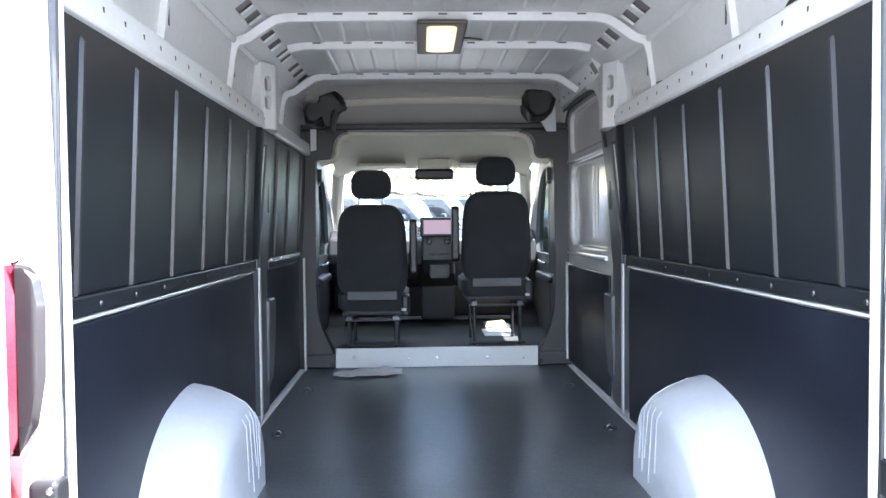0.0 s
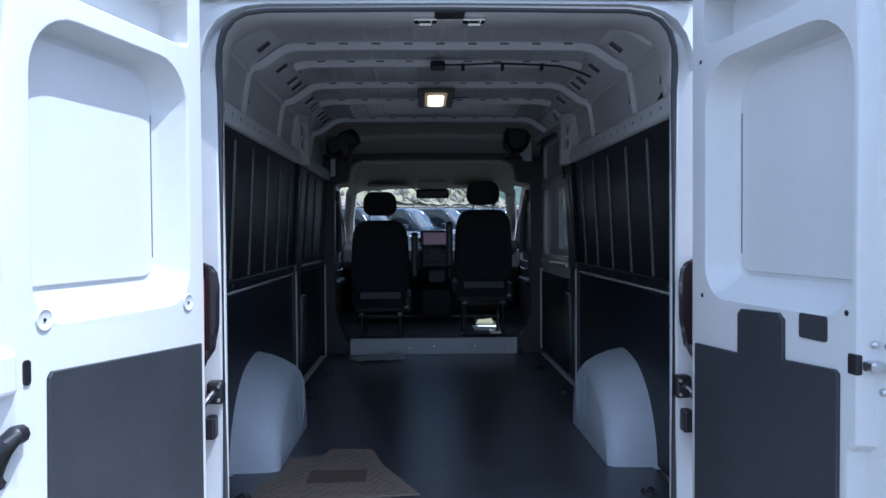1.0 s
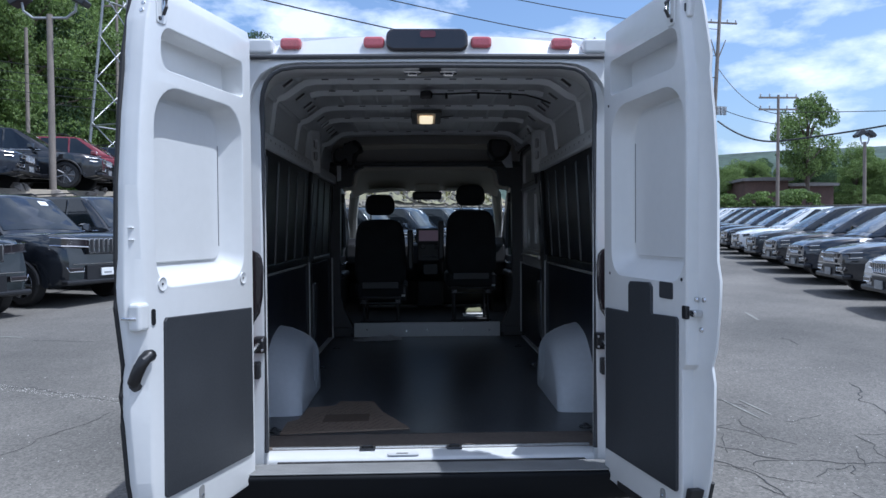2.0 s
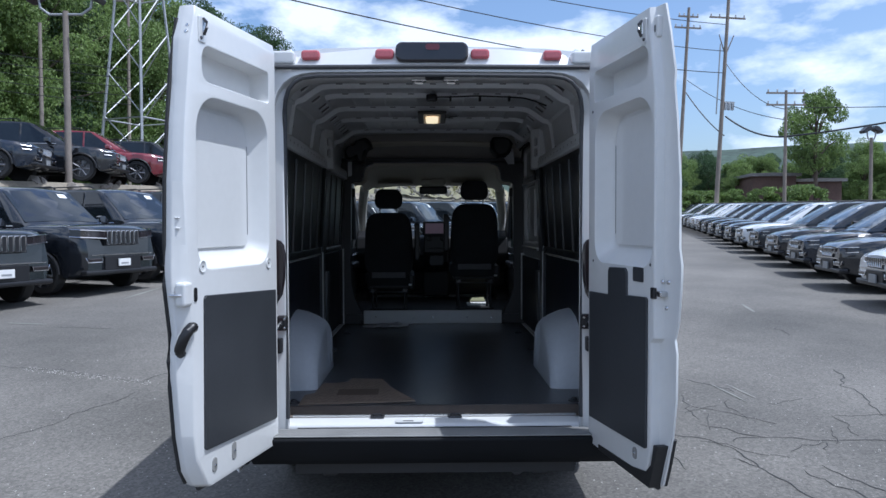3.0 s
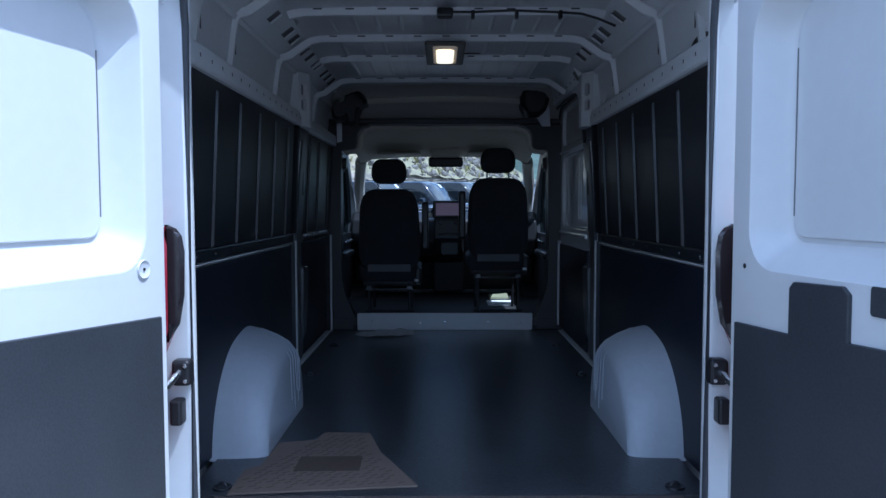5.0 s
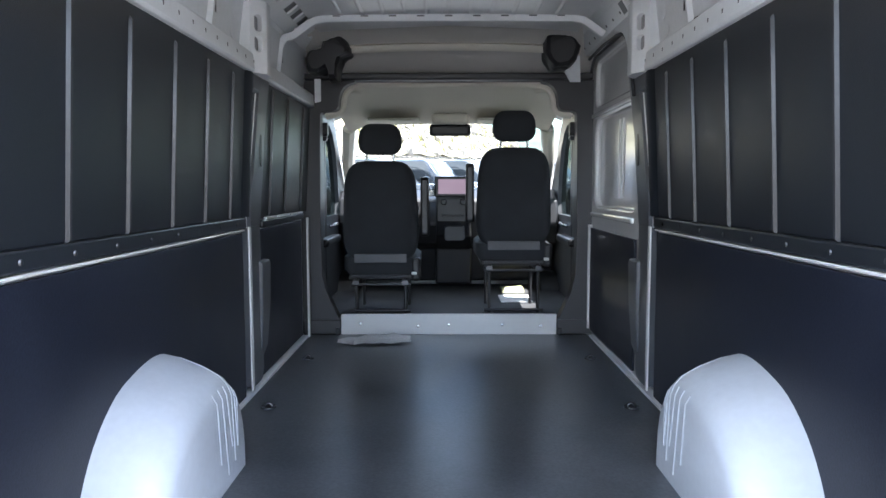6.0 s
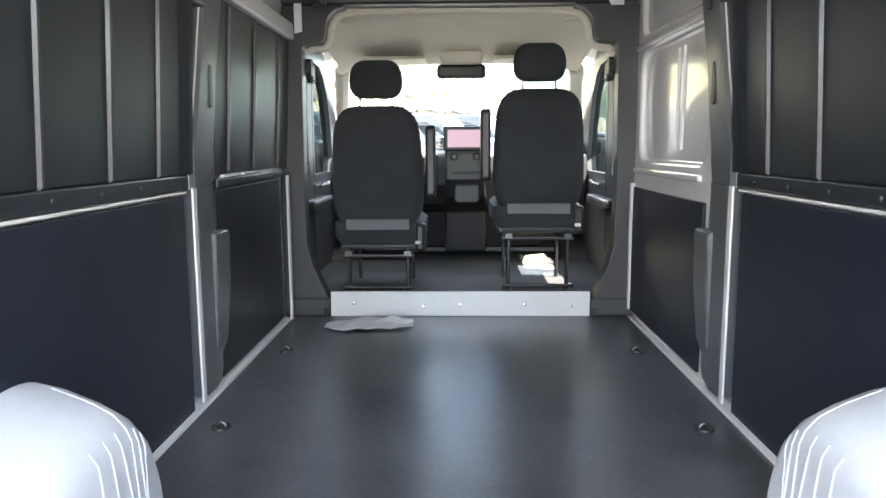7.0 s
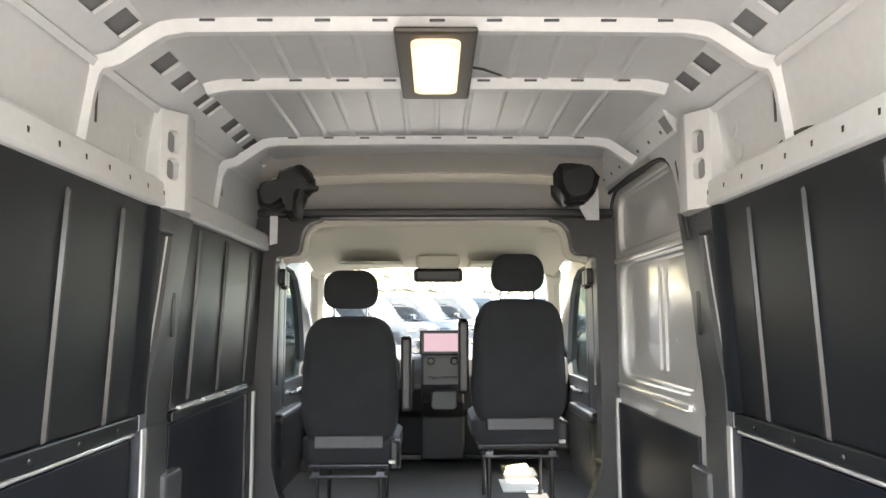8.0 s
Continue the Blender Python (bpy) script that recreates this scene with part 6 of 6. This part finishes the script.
            for k in range(7):
                a = k * math.tau / 7
                rod(rim, m_ @ Vector((0.05 * math.cos(a), 0.05 * math.sin(a), 0.075)), m_ @ Vector((0.25 * math.cos(a + 0.12), 0.25 * math.sin(a + 0.12), 0.09)), 0.022, 0.03, 6)
            lathe(rim, [(0.235, 0.06), (0.25, 0.115), (0.262, 0.10), (0.25, -0.10), (0.24, -0.10)], m_, 24)
            part("rim", rim, RIM, w_)
            arch = [(s * (hw - 0.012), yc + (r + 0.045) * math.cos(math.pi * k / 12), r + (r + 0.045) * math.sin(math.pi * k / 12)) for k in range(13)]
            part("arch_trim", tube(bmesh.new(), arch, 0.028, 6), BLACK, car)
    gz, deep = top(n0 + 0.1) - 0.19, 0.10 * tall
    gr = part("grille", boxes((-(hw - 0.66), hw - 0.66, n0 - 0.006, n0 + 0.2, gz - 0.065 - deep, gz + 0.125)), BLACK, car, "black grille with seven slots", bevel=0.015)
    step = (2 * hw - 1.34) / 7
    for k in range(7):
        x = -(hw - 0.67) + step * (k + 0.5)
        part("slot_ring", tube(bmesh.new(), [(x + p[0], n0 - 0.008, gz + 0.035 + p[1]) for p in round_rect(-step * 0.4, step * 0.4, -0.082 - deep, 0.078, 0.028, 3)] + [(x + step * 0.4, n0 - 0.008, gz + 0.035 + 0.050)], 0.007, 5), CHROME, gr)
    part("bumper_bar", boxes((-(hw - 0.16), hw - 0.16, n0 - 0.02, n0 + 0.14, 0.36, 0.45)), BLACK, car, bevel=0.03)
    part("lower_intake", boxes((-(hw - 0.62), hw - 0.62, n0 - 0.008, n0 + 0.1, 0.44, 0.62 + low)), BLACK, car, bevel=0.01)
    if boxy < 0.9:
        part("chrome_strip", boxes((-(hw - 0.3), hw - 0.3, n0 - 0.012, n0 + 0.1, 0.64 + low, 0.654 + low)), CHROME, car)
    if plate:
        pl = part("number_plate", boxes((-0.15, 0.15, n0 - 0.045, n0 - 0.018, 0.42 + low, 0.56 + low)), PAPER if boxy else GALV, car, "plain pale plate", bevel=0.004)
        part("plate_bar", boxes((-0.09, 0.09, n0 - 0.048, n0 - 0.045, 0.46 + low, 0.49 + low)), GALV, pl)
    ys0 = a0 + 0.72 * (a1 - a0)
    bm = bmesh.new()
    loft(bm, [[(x, y, crest(y) + 0.022 - 0.03 * (x / wb) ** 2 + 0.006) for x in (wb * 0.42, wb * 0.62)] for y in (ys0, ys0 + 0.10)], closed=False)
    part("window_sticker", bm, PAPER, car)
    return car


BLACKPAINT = material("black_car_paint", (0.013, 0.015, 0.019), 0.10, grain=30, spread=0.1, coat=0.8)
NAVY = material("dark_blue_car_paint", (0.009, 0.015, 0.028), 0.13, grain=30, spread=0.1, coat=0.6)
GREYPAINT = material("dark_grey_car_paint", (0.032, 0.036, 0.042), 0.16, metal=0.1, grain=30, spread=0.08)
REDPAINT = material("dark_red_car_paint", (0.16, 0.012, 0.02), 0.2, grain=30, spread=0.1, coat=1.0)
WHITECAR = material("white_car_paint", (0.74, 0.75, 0.76), 0.22, grain=30, spread=0.02, coat=1.0)


def parked(x, y, turn, z=None):
    return pose(x, y, lot(y) if z is None else z, 0, 0, turn)


# the row along the far edge, noses to the lane
def row_place(s_):
    return parked(10.43 + 0.255 * s_, 10.93 + 0.967 * s_, -103)


black = suv("parked_suv", "black sport utility vehicle parked in the long row", BLACKPAINT, at=row_place(0))
white = suv("parked_suv", "white sport utility vehicle parked in the long row", WHITECAR, at=row_place(-2.8))
navy = suv("parked_suv", "dark blue sport utility vehicle parked in the long row", NAVY, at=row_place(2.8))
grey = suv("parked_suv", "dark grey sport utility vehicle parked in the long row", GREYPAINT, at=row_place(8.4))
kinds = {"b": black, "w": white, "n": navy, "g": grey}
for i, k in enumerate("bxwbnbgbwwbgwbnwgbg"):
    if k != "x":
        copy_thing(kinds[k], row_place(5.6 + 2.8 * i))

# the row beside and before the van, noses to the lane
NOSE = 69
big = suv("parked_suv", "large black sport utility vehicle with chrome-edged grille", BLACKPAINT, 5.6, 2.15, 2.13, 0.35, at=parked(-8.68, 12.3, NOSE), group="large parked cars")
for k in (-2, -1, 1, 2):
    copy_thing(big, parked(-8.68 + 0.85 * k, 12.3 + 2.5 * k, NOSE))
j1 = suv("parked_suv", "boxy grey sport utility vehicle parked before the van", GREYPAINT, 4.5, 1.9, 1.85, 1.0, at=parked(-2.2, 20.1, NOSE), group="cars before the van", plate=False)
j2 = suv("parked_suv", "boxy dark blue sport utility vehicle parked before the van", NAVY, 4.5, 1.9, 1.85, 1.0, at=parked(-0.9, 22.3, NOSE), group="cars before the van", plate=False)
for k, c in ((-1, j2), (2, j1), (3, j2), (4, j1), (5, j2)):
    copy_thing(c, parked(-2.2 + 1.3 * k, 20.1 + 2.2 * k, NOSE))

# upper terrace with its stone bank, running along behind that row
TERR = pose(-11.35, 13.2, 0, 0, 0, -19.9)
RISE = SLOPE * 0.94


def terr(w, u, z):
    """A point w metres behind the toe of the bank, u metres along it, z over its foot."""
    return TERR @ Vector((-w, u, z + 0.3 + RISE * u))


def bank(w):
    return 2.45 * min(1, max(0, w / 1.6)) ** 0.8 + 0.01 * max(0, w - 1.6)


tb = bmesh.new()
us = [-45 + 5 * k for k in range(30)]
ws_ = [-0.2, 0, 0.3, 0.7, 1.1, 1.6, 2.2, 6, 14, 40, 90]
gridt = [[tb.verts.new(terr(w, u, bank(w) - (0.6 if w < 0 else 0))) for w in ws_] for u in us]
for p_, q_ in zip(gridt, gridt[1:]):
    for i in range(len(ws_) - 1):
        f = tb.faces.new((p_[i], p_[i + 1], q_[i + 1], q_[i]))
        f.material_index = 0 if ws_[i] < 1.6 else (1 if ws_[i] < 14 else 2)
terrace = tagged(part("terrace_ground", tb, [material("dry_bank", (0.24, 0.21, 0.165), 0.95, grain=14, spread=0.3, bump=0.6, stain=1.2), ASPHALT, GRASS]), "raised asphalt terrace over a dry stony bank", "terrace", kind="structure")
rg = random.Random(3)
stones = []
for k in range(4):
    sm = bmesh.new()
    bmesh.ops.create_icosphere(sm, subdivisions=1, radius=1.0)
    for v in sm.verts:
        v.co *= 1 + 0.45 * noise.noise(v.co * 1.3 + Vector((k * 7, 0, 0)))
    me = bpy.data.meshes.new("stone")
    sm.to_mesh(me)
    sm.free()
    me.materials.append(ROCK)
    stones.append(me)
for k in range(290):
    u, w = rg.uniform(-6, 62), rg.uniform(0.05, 1.75)
    st_ = new("stone", stones[k % 4])
    q = rg.uniform(0.08, 0.22)
    st_.parent = terrace
    st_.matrix_basis = Matrix.Translation(terr(w, u, bank(w) + 0.02)) @ pose(0, 0, 0, rg.uniform(0, 360), rg.uniform(0, 360), rg.uniform(0, 360)) @ Matrix.Diagonal((q, q * 1.3, q * 0.7, 1))

# rocky slope rising behind the bank, ahead of the van
def slope_at(w, u):
    return bank(1.6) - 0.1 + min(1, max(0, (u - 29) / 5)) * 0.62 * max(0, w - 1.5) + 0.35 * noise.noise((w * 0.5, u * 0.5, 0)) + 0.15 * noise.noise((w * 1.7, u * 1.7, 5))


sb = bmesh.new()
rows_ = [[sb.verts.new(terr(w, u, slope_at(w, u))) for w in [1.3 + 0.7 * k for k in range(21)]] for u in [28 + 1.0 * k for k in range(39)]]
for p_, q_ in zip(rows_, rows_[1:]):
    for i in range(20):
        sb.faces.new((p_[i], p_[i + 1], q_[i + 1], q_[i]))
slope = tagged(part("rocky_slope", sb, material("stony_earth", (0.27, 0.235, 0.175), 0.95, grain=5, spread=0.45, bump=0.8, stain=0.8, tint=(0.24, 0.22, 0.13)), smooth=True), "steep rocky slope with scrub behind the parked cars", "slope", kind="structure")
rubble = bmesh.new()
for k in range(700):
    u, w = rg.uniform(30, 64), rg.uniform(1.4, 13.5)
    q = rg.uniform(0.12, 0.5) * rg.uniform(0.5, 1.0)
    v = bmesh.ops.create_icosphere(rubble, subdivisions=1, radius=1.0, matrix=Matrix.Translation(terr(w, u, slope_at(w, u) + q * 0.2)) @ pose(0, 0, 0, rg.uniform(0, 360), rg.uniform(0, 360), rg.uniform(0, 360)) @ Matrix.Diagonal((q, q * 1.4, q * 0.75, 1)))["verts"]
    for x in v:
        x.co += 0.35 * q * noise.noise_vector(x.co * 3.1)
tagged(part("rubble", rubble, ROCK, slope), kind="stuff")
scrub = bmesh.new()
for k in range(420):
    u, w = rg.uniform(30, 64), rg.uniform(1.6, 14.5)
    p = terr(w, u, slope_at(w, u) + 0.05)
    for _ in range(4):
        a, h = rg.uniform(0, math.tau), rg.uniform(0.15, 0.5)
        d = Vector((math.cos(a), math.sin(a), 0)) * h * 0.4
        n_ = Vector((-d.y, d.x, 0)) * 0.35
        scrub.faces.new([scrub.verts.new(c) for c in (p - n_, p + n_, p + d + n_ + Vector((0, 0, h)), p + d * 1.6 + Vector((0, 0, h * 1.1)))])
tagged(part("scrub", scrub, leaf_material("dry_scrub", (0.20, 0.19, 0.075), (0.27, 0.25, 0.11)), slope), kind="stuff")

red = suv("parked_suv", "dark red sport utility vehicle on the upper terrace", REDPAINT, at=pose(-11.95, 22.9, 3.05, 0, 0, 100) @ Matrix.Scale(1.06, 4), group="terrace cars")
copy_thing(black, pose(-12.58, 20.2, 2.98, 0, 0, 100) @ Matrix.Scale(1.06, 4))
copy_thing(navy, pose(-13.6, 17.5, 2.88, 0, 0, 100) @ Matrix.Scale(1.06, 4))
copy_thing(grey, pose(-11.0, 25.7, 3.12, 0, 0, 100))
copy_thing(black, pose(-10.3, 28.5, 3.2, 0, 0, 100))


# ---- trees ----
def foliage(bm, c, rx, rz, n, size, rg):
    """A clump of small leaf sprays round c."""
    for _ in range(n):
        d = Vector((rg.gauss(0, 1), rg.gauss(0, 1), rg.gauss(0, 1))).normalized() * rg.uniform(0.45, 1.0) ** 0.5
        p = Vector((c[0] + d.x * rx, c[1] + d.y * rx, c[2] + d.z * rz))
        q = Euler((rg.uniform(0, 6.3), rg.uniform(0, 6.3), rg.uniform(0, 6.3))).to_matrix()
        w, h = size * rg.uniform(0.5, 1.1), size * rg.uniform(0.5, 1.1)
        v = [bm.verts.new(p + q @ Vector(o)) for o in ((-w, 0, 0), (-w * 0.2, -h * 0.5, w * 0.2), (w, 0, 0), (w * 0.1, h * 0.6, w * 0.15))]
        bm.faces.new(v)


def tree(name, label, h, spread, seed, mat, at, clumps=34, leaves=90, size=0.32, low=0.25, group="trees"):
    rg = random.Random(seed)
    t = thing(name, label, "tree", group, at)
    tr = bmesh.new()
    top = Vector((rg.uniform(-0.4, 0.4), rg.uniform(-0.4, 0.4), h * 0.82))
    tube(tr, [(0, 0, -0.5), (0.05, 0.02, h * 0.2), (top.x * 0.5, top.y * 0.5, h * 0.5), tuple(top)], h * 0.022, 8, 0.25)
    cr_ = bmesh.new()
    for k in range(clumps):
        f = low + (0.97 - low) * (k + rg.random()) / clumps
        reach = spread * (math.sin(math.pi * min(1, (f - low) / (1 - low) * 0.82 + 0.14)) ** 0.7) * rg.uniform(0.35, 1.0)
        a = rg.uniform(0, math.tau)
        c = (reach * math.cos(a), reach * math.sin(a), h * f)
        if k % 3 == 0:
            tube(tr, [(top.x * f * 0.6, top.y * f * 0.6, h * f * 0.72), (c[0] * 0.5, c[1] * 0.5, h * f * 0.9), c], h * 0.007, 5, 0.3)
        foliage(cr_, c, spread * rg.uniform(0.22, 0.36), h * rg.uniform(0.045, 0.085), leaves, size, rg)
    part("trunk", tr, BARK, t, smooth=True)
    tagged(part("crown", cr_, mat, t), kind="stuff")
    return t


t1 = tree("tree", "tall broadleaf tree in full summer leaf", 17, 5.0, 1, LEAF, Matrix.Translation(terr(20, 4, 2.6)), 84, 520, 0.145, 0.08, "woodland trees")
t2 = tree("tree", "tall dark green tree in full leaf", 19, 5.2, 2, LEAF_DARK, Matrix.Translation(terr(24, 12, 2.6)), 84, 520, 0.15, 0.06, "woodland trees")
rg = random.Random(11)
for i in range(24):
    u, w = -16 + 2.3 * i + rg.uniform(-1, 1), 21 + rg.uniform(0, 12)
    if u > 34:
        w += 6
    copy_thing(t1 if (i % 5 < 3 or u < -2) else t2, Matrix.Translation(terr(w, u, 2.5)) @ pose(0, 0, 0, 0, 0, rg.uniform(0, 360)) @ Matrix.Scale(rg.uniform(0.85, 1.15), 4))
for x, y, k in ((-22, 56, 1.0), (-19, 60, 0.9), (-25.5, 53, 1.05), (-16, 64, 0.85), (-28, 50, 1.1)):
    copy_thing(t2 if k < 1 else t1, pose(x, y, 3.4, 0, 0, 40 * k * x) @ Matrix.Scale(k, 4))
lone = tree("tree", "lone tall tree with open crown", 13.6, 3.0, 7, LEAF, pose(40.3, 72, 1.9), 52, 260, 0.16, 0.40, "far trees")
for i in range(44):
    copy_thing(t1 if rg.random() < 0.85 else t2, pose(31 + 1.9 * i + rg.uniform(-1, 1), 92 + rg.uniform(-12, 20), 0.4, 0, 0, rg.uniform(0, 360)) @ Matrix.Scale(rg.uniform(0.44, 0.66), 4))

for i in range(30):
    copy_thing(t1 if rg.random() < 0.7 else t2, pose(27 + 1.25 * i + rg.uniform(-0.6, 0.6), 84 + rg.uniform(-4, 6), 1.2, 0, 0, rg.uniform(0, 360)) @ Matrix.Scale(rg.uniform(0.36, 0.52), 4))
bush = tree("bush", "bright green leafy bush at the edge of the lot", 3.6, 2.2, 5, LEAF, pose(21.5, 64, 1.7), 26, 130, 0.2, 0.06, "bushes")
for k in range(1, 8):
    copy_thing(bush, pose(21.5 + 1.9 * k, 64 + 1.5 * math.sin(5.0 * k), 1.7, 0, 0, 57 * k) @ Matrix.Scale(0.8 + 0.25 * math.sin(3.0 * k) ** 2, 4))

# wooded ridge on the horizon
hb = bmesh.new()
rings = []
for k in range(61):
    a = radians(-75 + 150 * k / 60)
    x, y = 620 * math.sin(a), 620 * math.cos(a)
    top = 4 + 62 * (0.93 + 0.09 * noise.noise((k * 0.13, 0, 0))) + 3.0 * noise.noise((k * 0.6, 3, 0))
    rings.append([(x * 0.7, y * 0.7, -2.0), (x * 0.8, y * 0.8, top * 0.45), (x * 0.95, y * 0.95, top * 0.9), (x, y, top), (x * 1.1, y * 1.1, 0)])
loft(hb, rings, closed=False)
tagged(part("backdrop_hill", hb, HILL, smooth=True), "low wooded ridge on the horizon", "hill", kind="structure")


# ---- poles and cables ----
def power_pole(x, y, h, arms, lean=0.0, r=0.15):
    p = thing("utility_pole", "weathered wooden utility pole with crossarms", "utility pole", "utility poles", pose(x, y, lot(min(y, 70)), 0, lean))
    part("pole", rod(bmesh.new(), (0, 0, -0.3), (0, 0, h), r, r * 0.65, 10), POLEWOOD, p, smooth=True)
    for z, w in arms:
        arm = part("crossarm", boxes((-w, w, -0.07, 0.07, z - 0.06, z + 0.06)), POLEWOOD, p)
        for q in (-0.92, -0.45, 0.45, 0.92):
            part("insulator", lathe(bmesh.new(), [(0.03, 0.0), (0.07, 0.05), (0.04, 0.12), (0.07, 0.18), (0.0, 0.28)], pose(q * w, 0, z + 0.06), 8), GALV, arm)
    return p


power_pole(22.25, 62, 19.4, ((18.6, 0.9), (17.6, 1.2)), 3.0, 0.2)
tall = power_pole(23.8, 57, 19.8, ((17.2, 1.5),), 3.0, 0.2)
for q in (-1, 1):
    part("strut", rod(bmesh.new(), (q * 0.12, 0, 14.4), (q * 0.62, 0, 15.8), 0.05, 0.04, 6), POLEWOOD, tall)
part("riser_pipe", rod(bmesh.new(), (-0.5, -0.1, 9.2), (-0.5, -0.1, 15.0), 0.06, 0.06, 6), GALV, tall)
for q in (0.25, 0.55, 0.85):
    part("fuse_box", boxes((q - 0.1, q + 0.1, -0.15, 0.1, 9.6, 10.2)), GALV, tall, bevel=0.02)
part("bracket_arm", boxes((-0.1, 1.0, -0.06, 0.06, 10.2, 10.3)), GALV, tall)
power_pole(27.15, 52, 10.4, ((10.2, 1.5), (9.3, 1.5)), 0.3)
power_pole(23.9, 70, 8.6, ((8.2, 0.7),), 1.0, 0.12)
power_pole(-21.5, 17.0, 14.5, ((13.8, 1.3),))
power_pole(-20.3, 46, 16.0, ((15.4, 1.0),), 0.5, 0.14)
power_pole(-20.2, 35, 11.2, (), 0.0, 0.13)


def lot_lamp(x, y, h, z0, heads, reach=0.8):
    p = thing("lot_lamp", "tall brown lot lamp post with flood heads", "street lamp", "lot lamps", pose(x, y, z0))
    part("post", rod(bmesh.new(), (0, 0, 0), (0, 0, h), 0.10, 0.085, 10), POLEWOOD, p, smooth=True)
    for s in heads:
        part("bracket", tube(bmesh.new(), [(0, 0, h - 0.1), (s * reach * 0.6, 0, h - 0.1), (s * reach * 0.94, 0, h + 0.1), (s * reach, 0, h + 0.35)], 0.04, 8), GALV, p)
        part("flood_head", prism(bmesh.new(), [(s * (reach - 0.22), h + 0.46), (s * (reach + 0.24), h + 0.22), (s * (reach + 0.34), h + 0.36), (s * (reach + 0.06), h + 0.62), (s * (reach - 0.12), h + 0.66)], "y", -0.22, 0.25), TRIM, p, bevel=0.03)
    return p


lot_lamp(-10.97, 19.1, 5.4, 2.65, (-1, 1))
lot_lamp(24.6, 37.0, 5.4, lot(37), (-1, 1), 0.24)


def wire(a, b, sag, r=0.02, n=14):
    pts = [Vector(a).lerp(Vector(b), k / n) - Vector((0, 0, sag * 4 * (k / n) * (1 - k / n))) for k in range(n + 1)]
    return tube(bmesh.new(), pts, r, 5)


lines = thing("overhead_lines", "black overhead cables strung between the poles", "cable")
for a, b, sag, r in (((-21.5, 17, 14.2), (24.5, 57, 18.2), 1.2, 0.03), ((-21.5, 17, 13.4), (24.5, 57, 16.0), 1.2, 0.03), ((-21.5, 17, 12.4), (24.5, 57, 14.2), 1.3, 0.035),
                     ((24.6, 57, 15.0), (27.15, 52, 10.4), 0.8, 0.03), ((24.6, 57, 10.6), (27.15, 52, 8.3), 0.5, 0.07), ((27.15, 52, 8.3), (46, 40, 12.2), 0.7, 0.07), ((27.15, 52, 10.5), (60, 45, 11.0), 0.4, 0.03), ((23.15, 62, 14.6), (27.15, 52, 9.6), 0.6, 0.03), ((23.05, 62, 13.5), (24.5, 57, 9.0), 0.3, 0.05)):
    part("cable", wire(a, b, sag, r), WIRE, lines)
for k in range(5):
    part("cable", wire((-36, 30, 10.4 + 0.5 * k), (-15.8, 35.5, 8.0 + 0.45 * k), 0.3, 0.016), WIRE, lines)

# lattice tower behind the woods
tower = thing("lattice_tower", "galvanised steel lattice transmission tower", "tower", at=pose(-16.0, 37.4, 2.6, 0, 0, -68.4))
H, PANEL = 19.0, 2.33


def leg_at(i, z):
    """Point on leg i (near, right, back, left) of the tapering tower."""
    w = 2.37 - 0.1 * z
    return (w * math.cos(i * math.pi / 2), w * math.sin(i * math.pi / 2), z)


for i in range(4):
    part("leg", rod(bmesh.new(), leg_at(i, 0), leg_at(i, H), 0.085, 0.07, 6), GALV, tower)
for high, low in ((3, 0), (1, 0), (2, 3), (1, 2)):
    for k in range(8):
        z0 = 0.34 + PANEL * k
        part("brace", rod(bmesh.new(), leg_at(high, z0 + PANEL), leg_at(low, z0), 0.036, 0.036, 5), GALV, tower)
    for z in (4.8, 11.6, 18.9):
        part("brace", rod(bmesh.new(), leg_at(high, z), leg_at(low, z), 0.045, 0.045, 5), GALV, tower)


# low buildings beyond the lot
def low_building(x, y, w, d, h, wall, label):
    b = thing("low_building", label, "building", "far buildings", pose(x, y, lot(70), 0, 0, -6))
    part("wall", boxes((-w / 2, w / 2, 0, d, 0, h)), wall, b)
    rf = bmesh.new()
    prism(rf, [(-w / 2 - 0.4, h), (-w / 2 - 0.4, h + 0.3), (0, h + 0.38), (w / 2 + 0.4, h + 0.3), (w / 2 + 0.4, h)], "y", -0.5, d + 0.5)
    part("roof", rf, ROOFING, b)
    for k in range(int(w / 2.2)):
        x0 = -w / 2 + 0.7 + 2.2 * k
        wn_ = part("window", boxes((x0, x0 + 1.2, -0.06, 0.1, 1.0, 2.1)), PAPER, b)
        part("pane", boxes((x0 + 0.08, x0 + 1.12, -0.08, -0.055, 1.08, 2.02)), CARGLASS, wn_)
    return b


low_building(37.4, 75, 4.6, 6.0, 4.9, BRICKWALL, "low red brick building with grey roof")
low_building(42.4, 75, 4.6, 7.0, 4.3, BRICKWALL, "low brown building with pale roof edge")
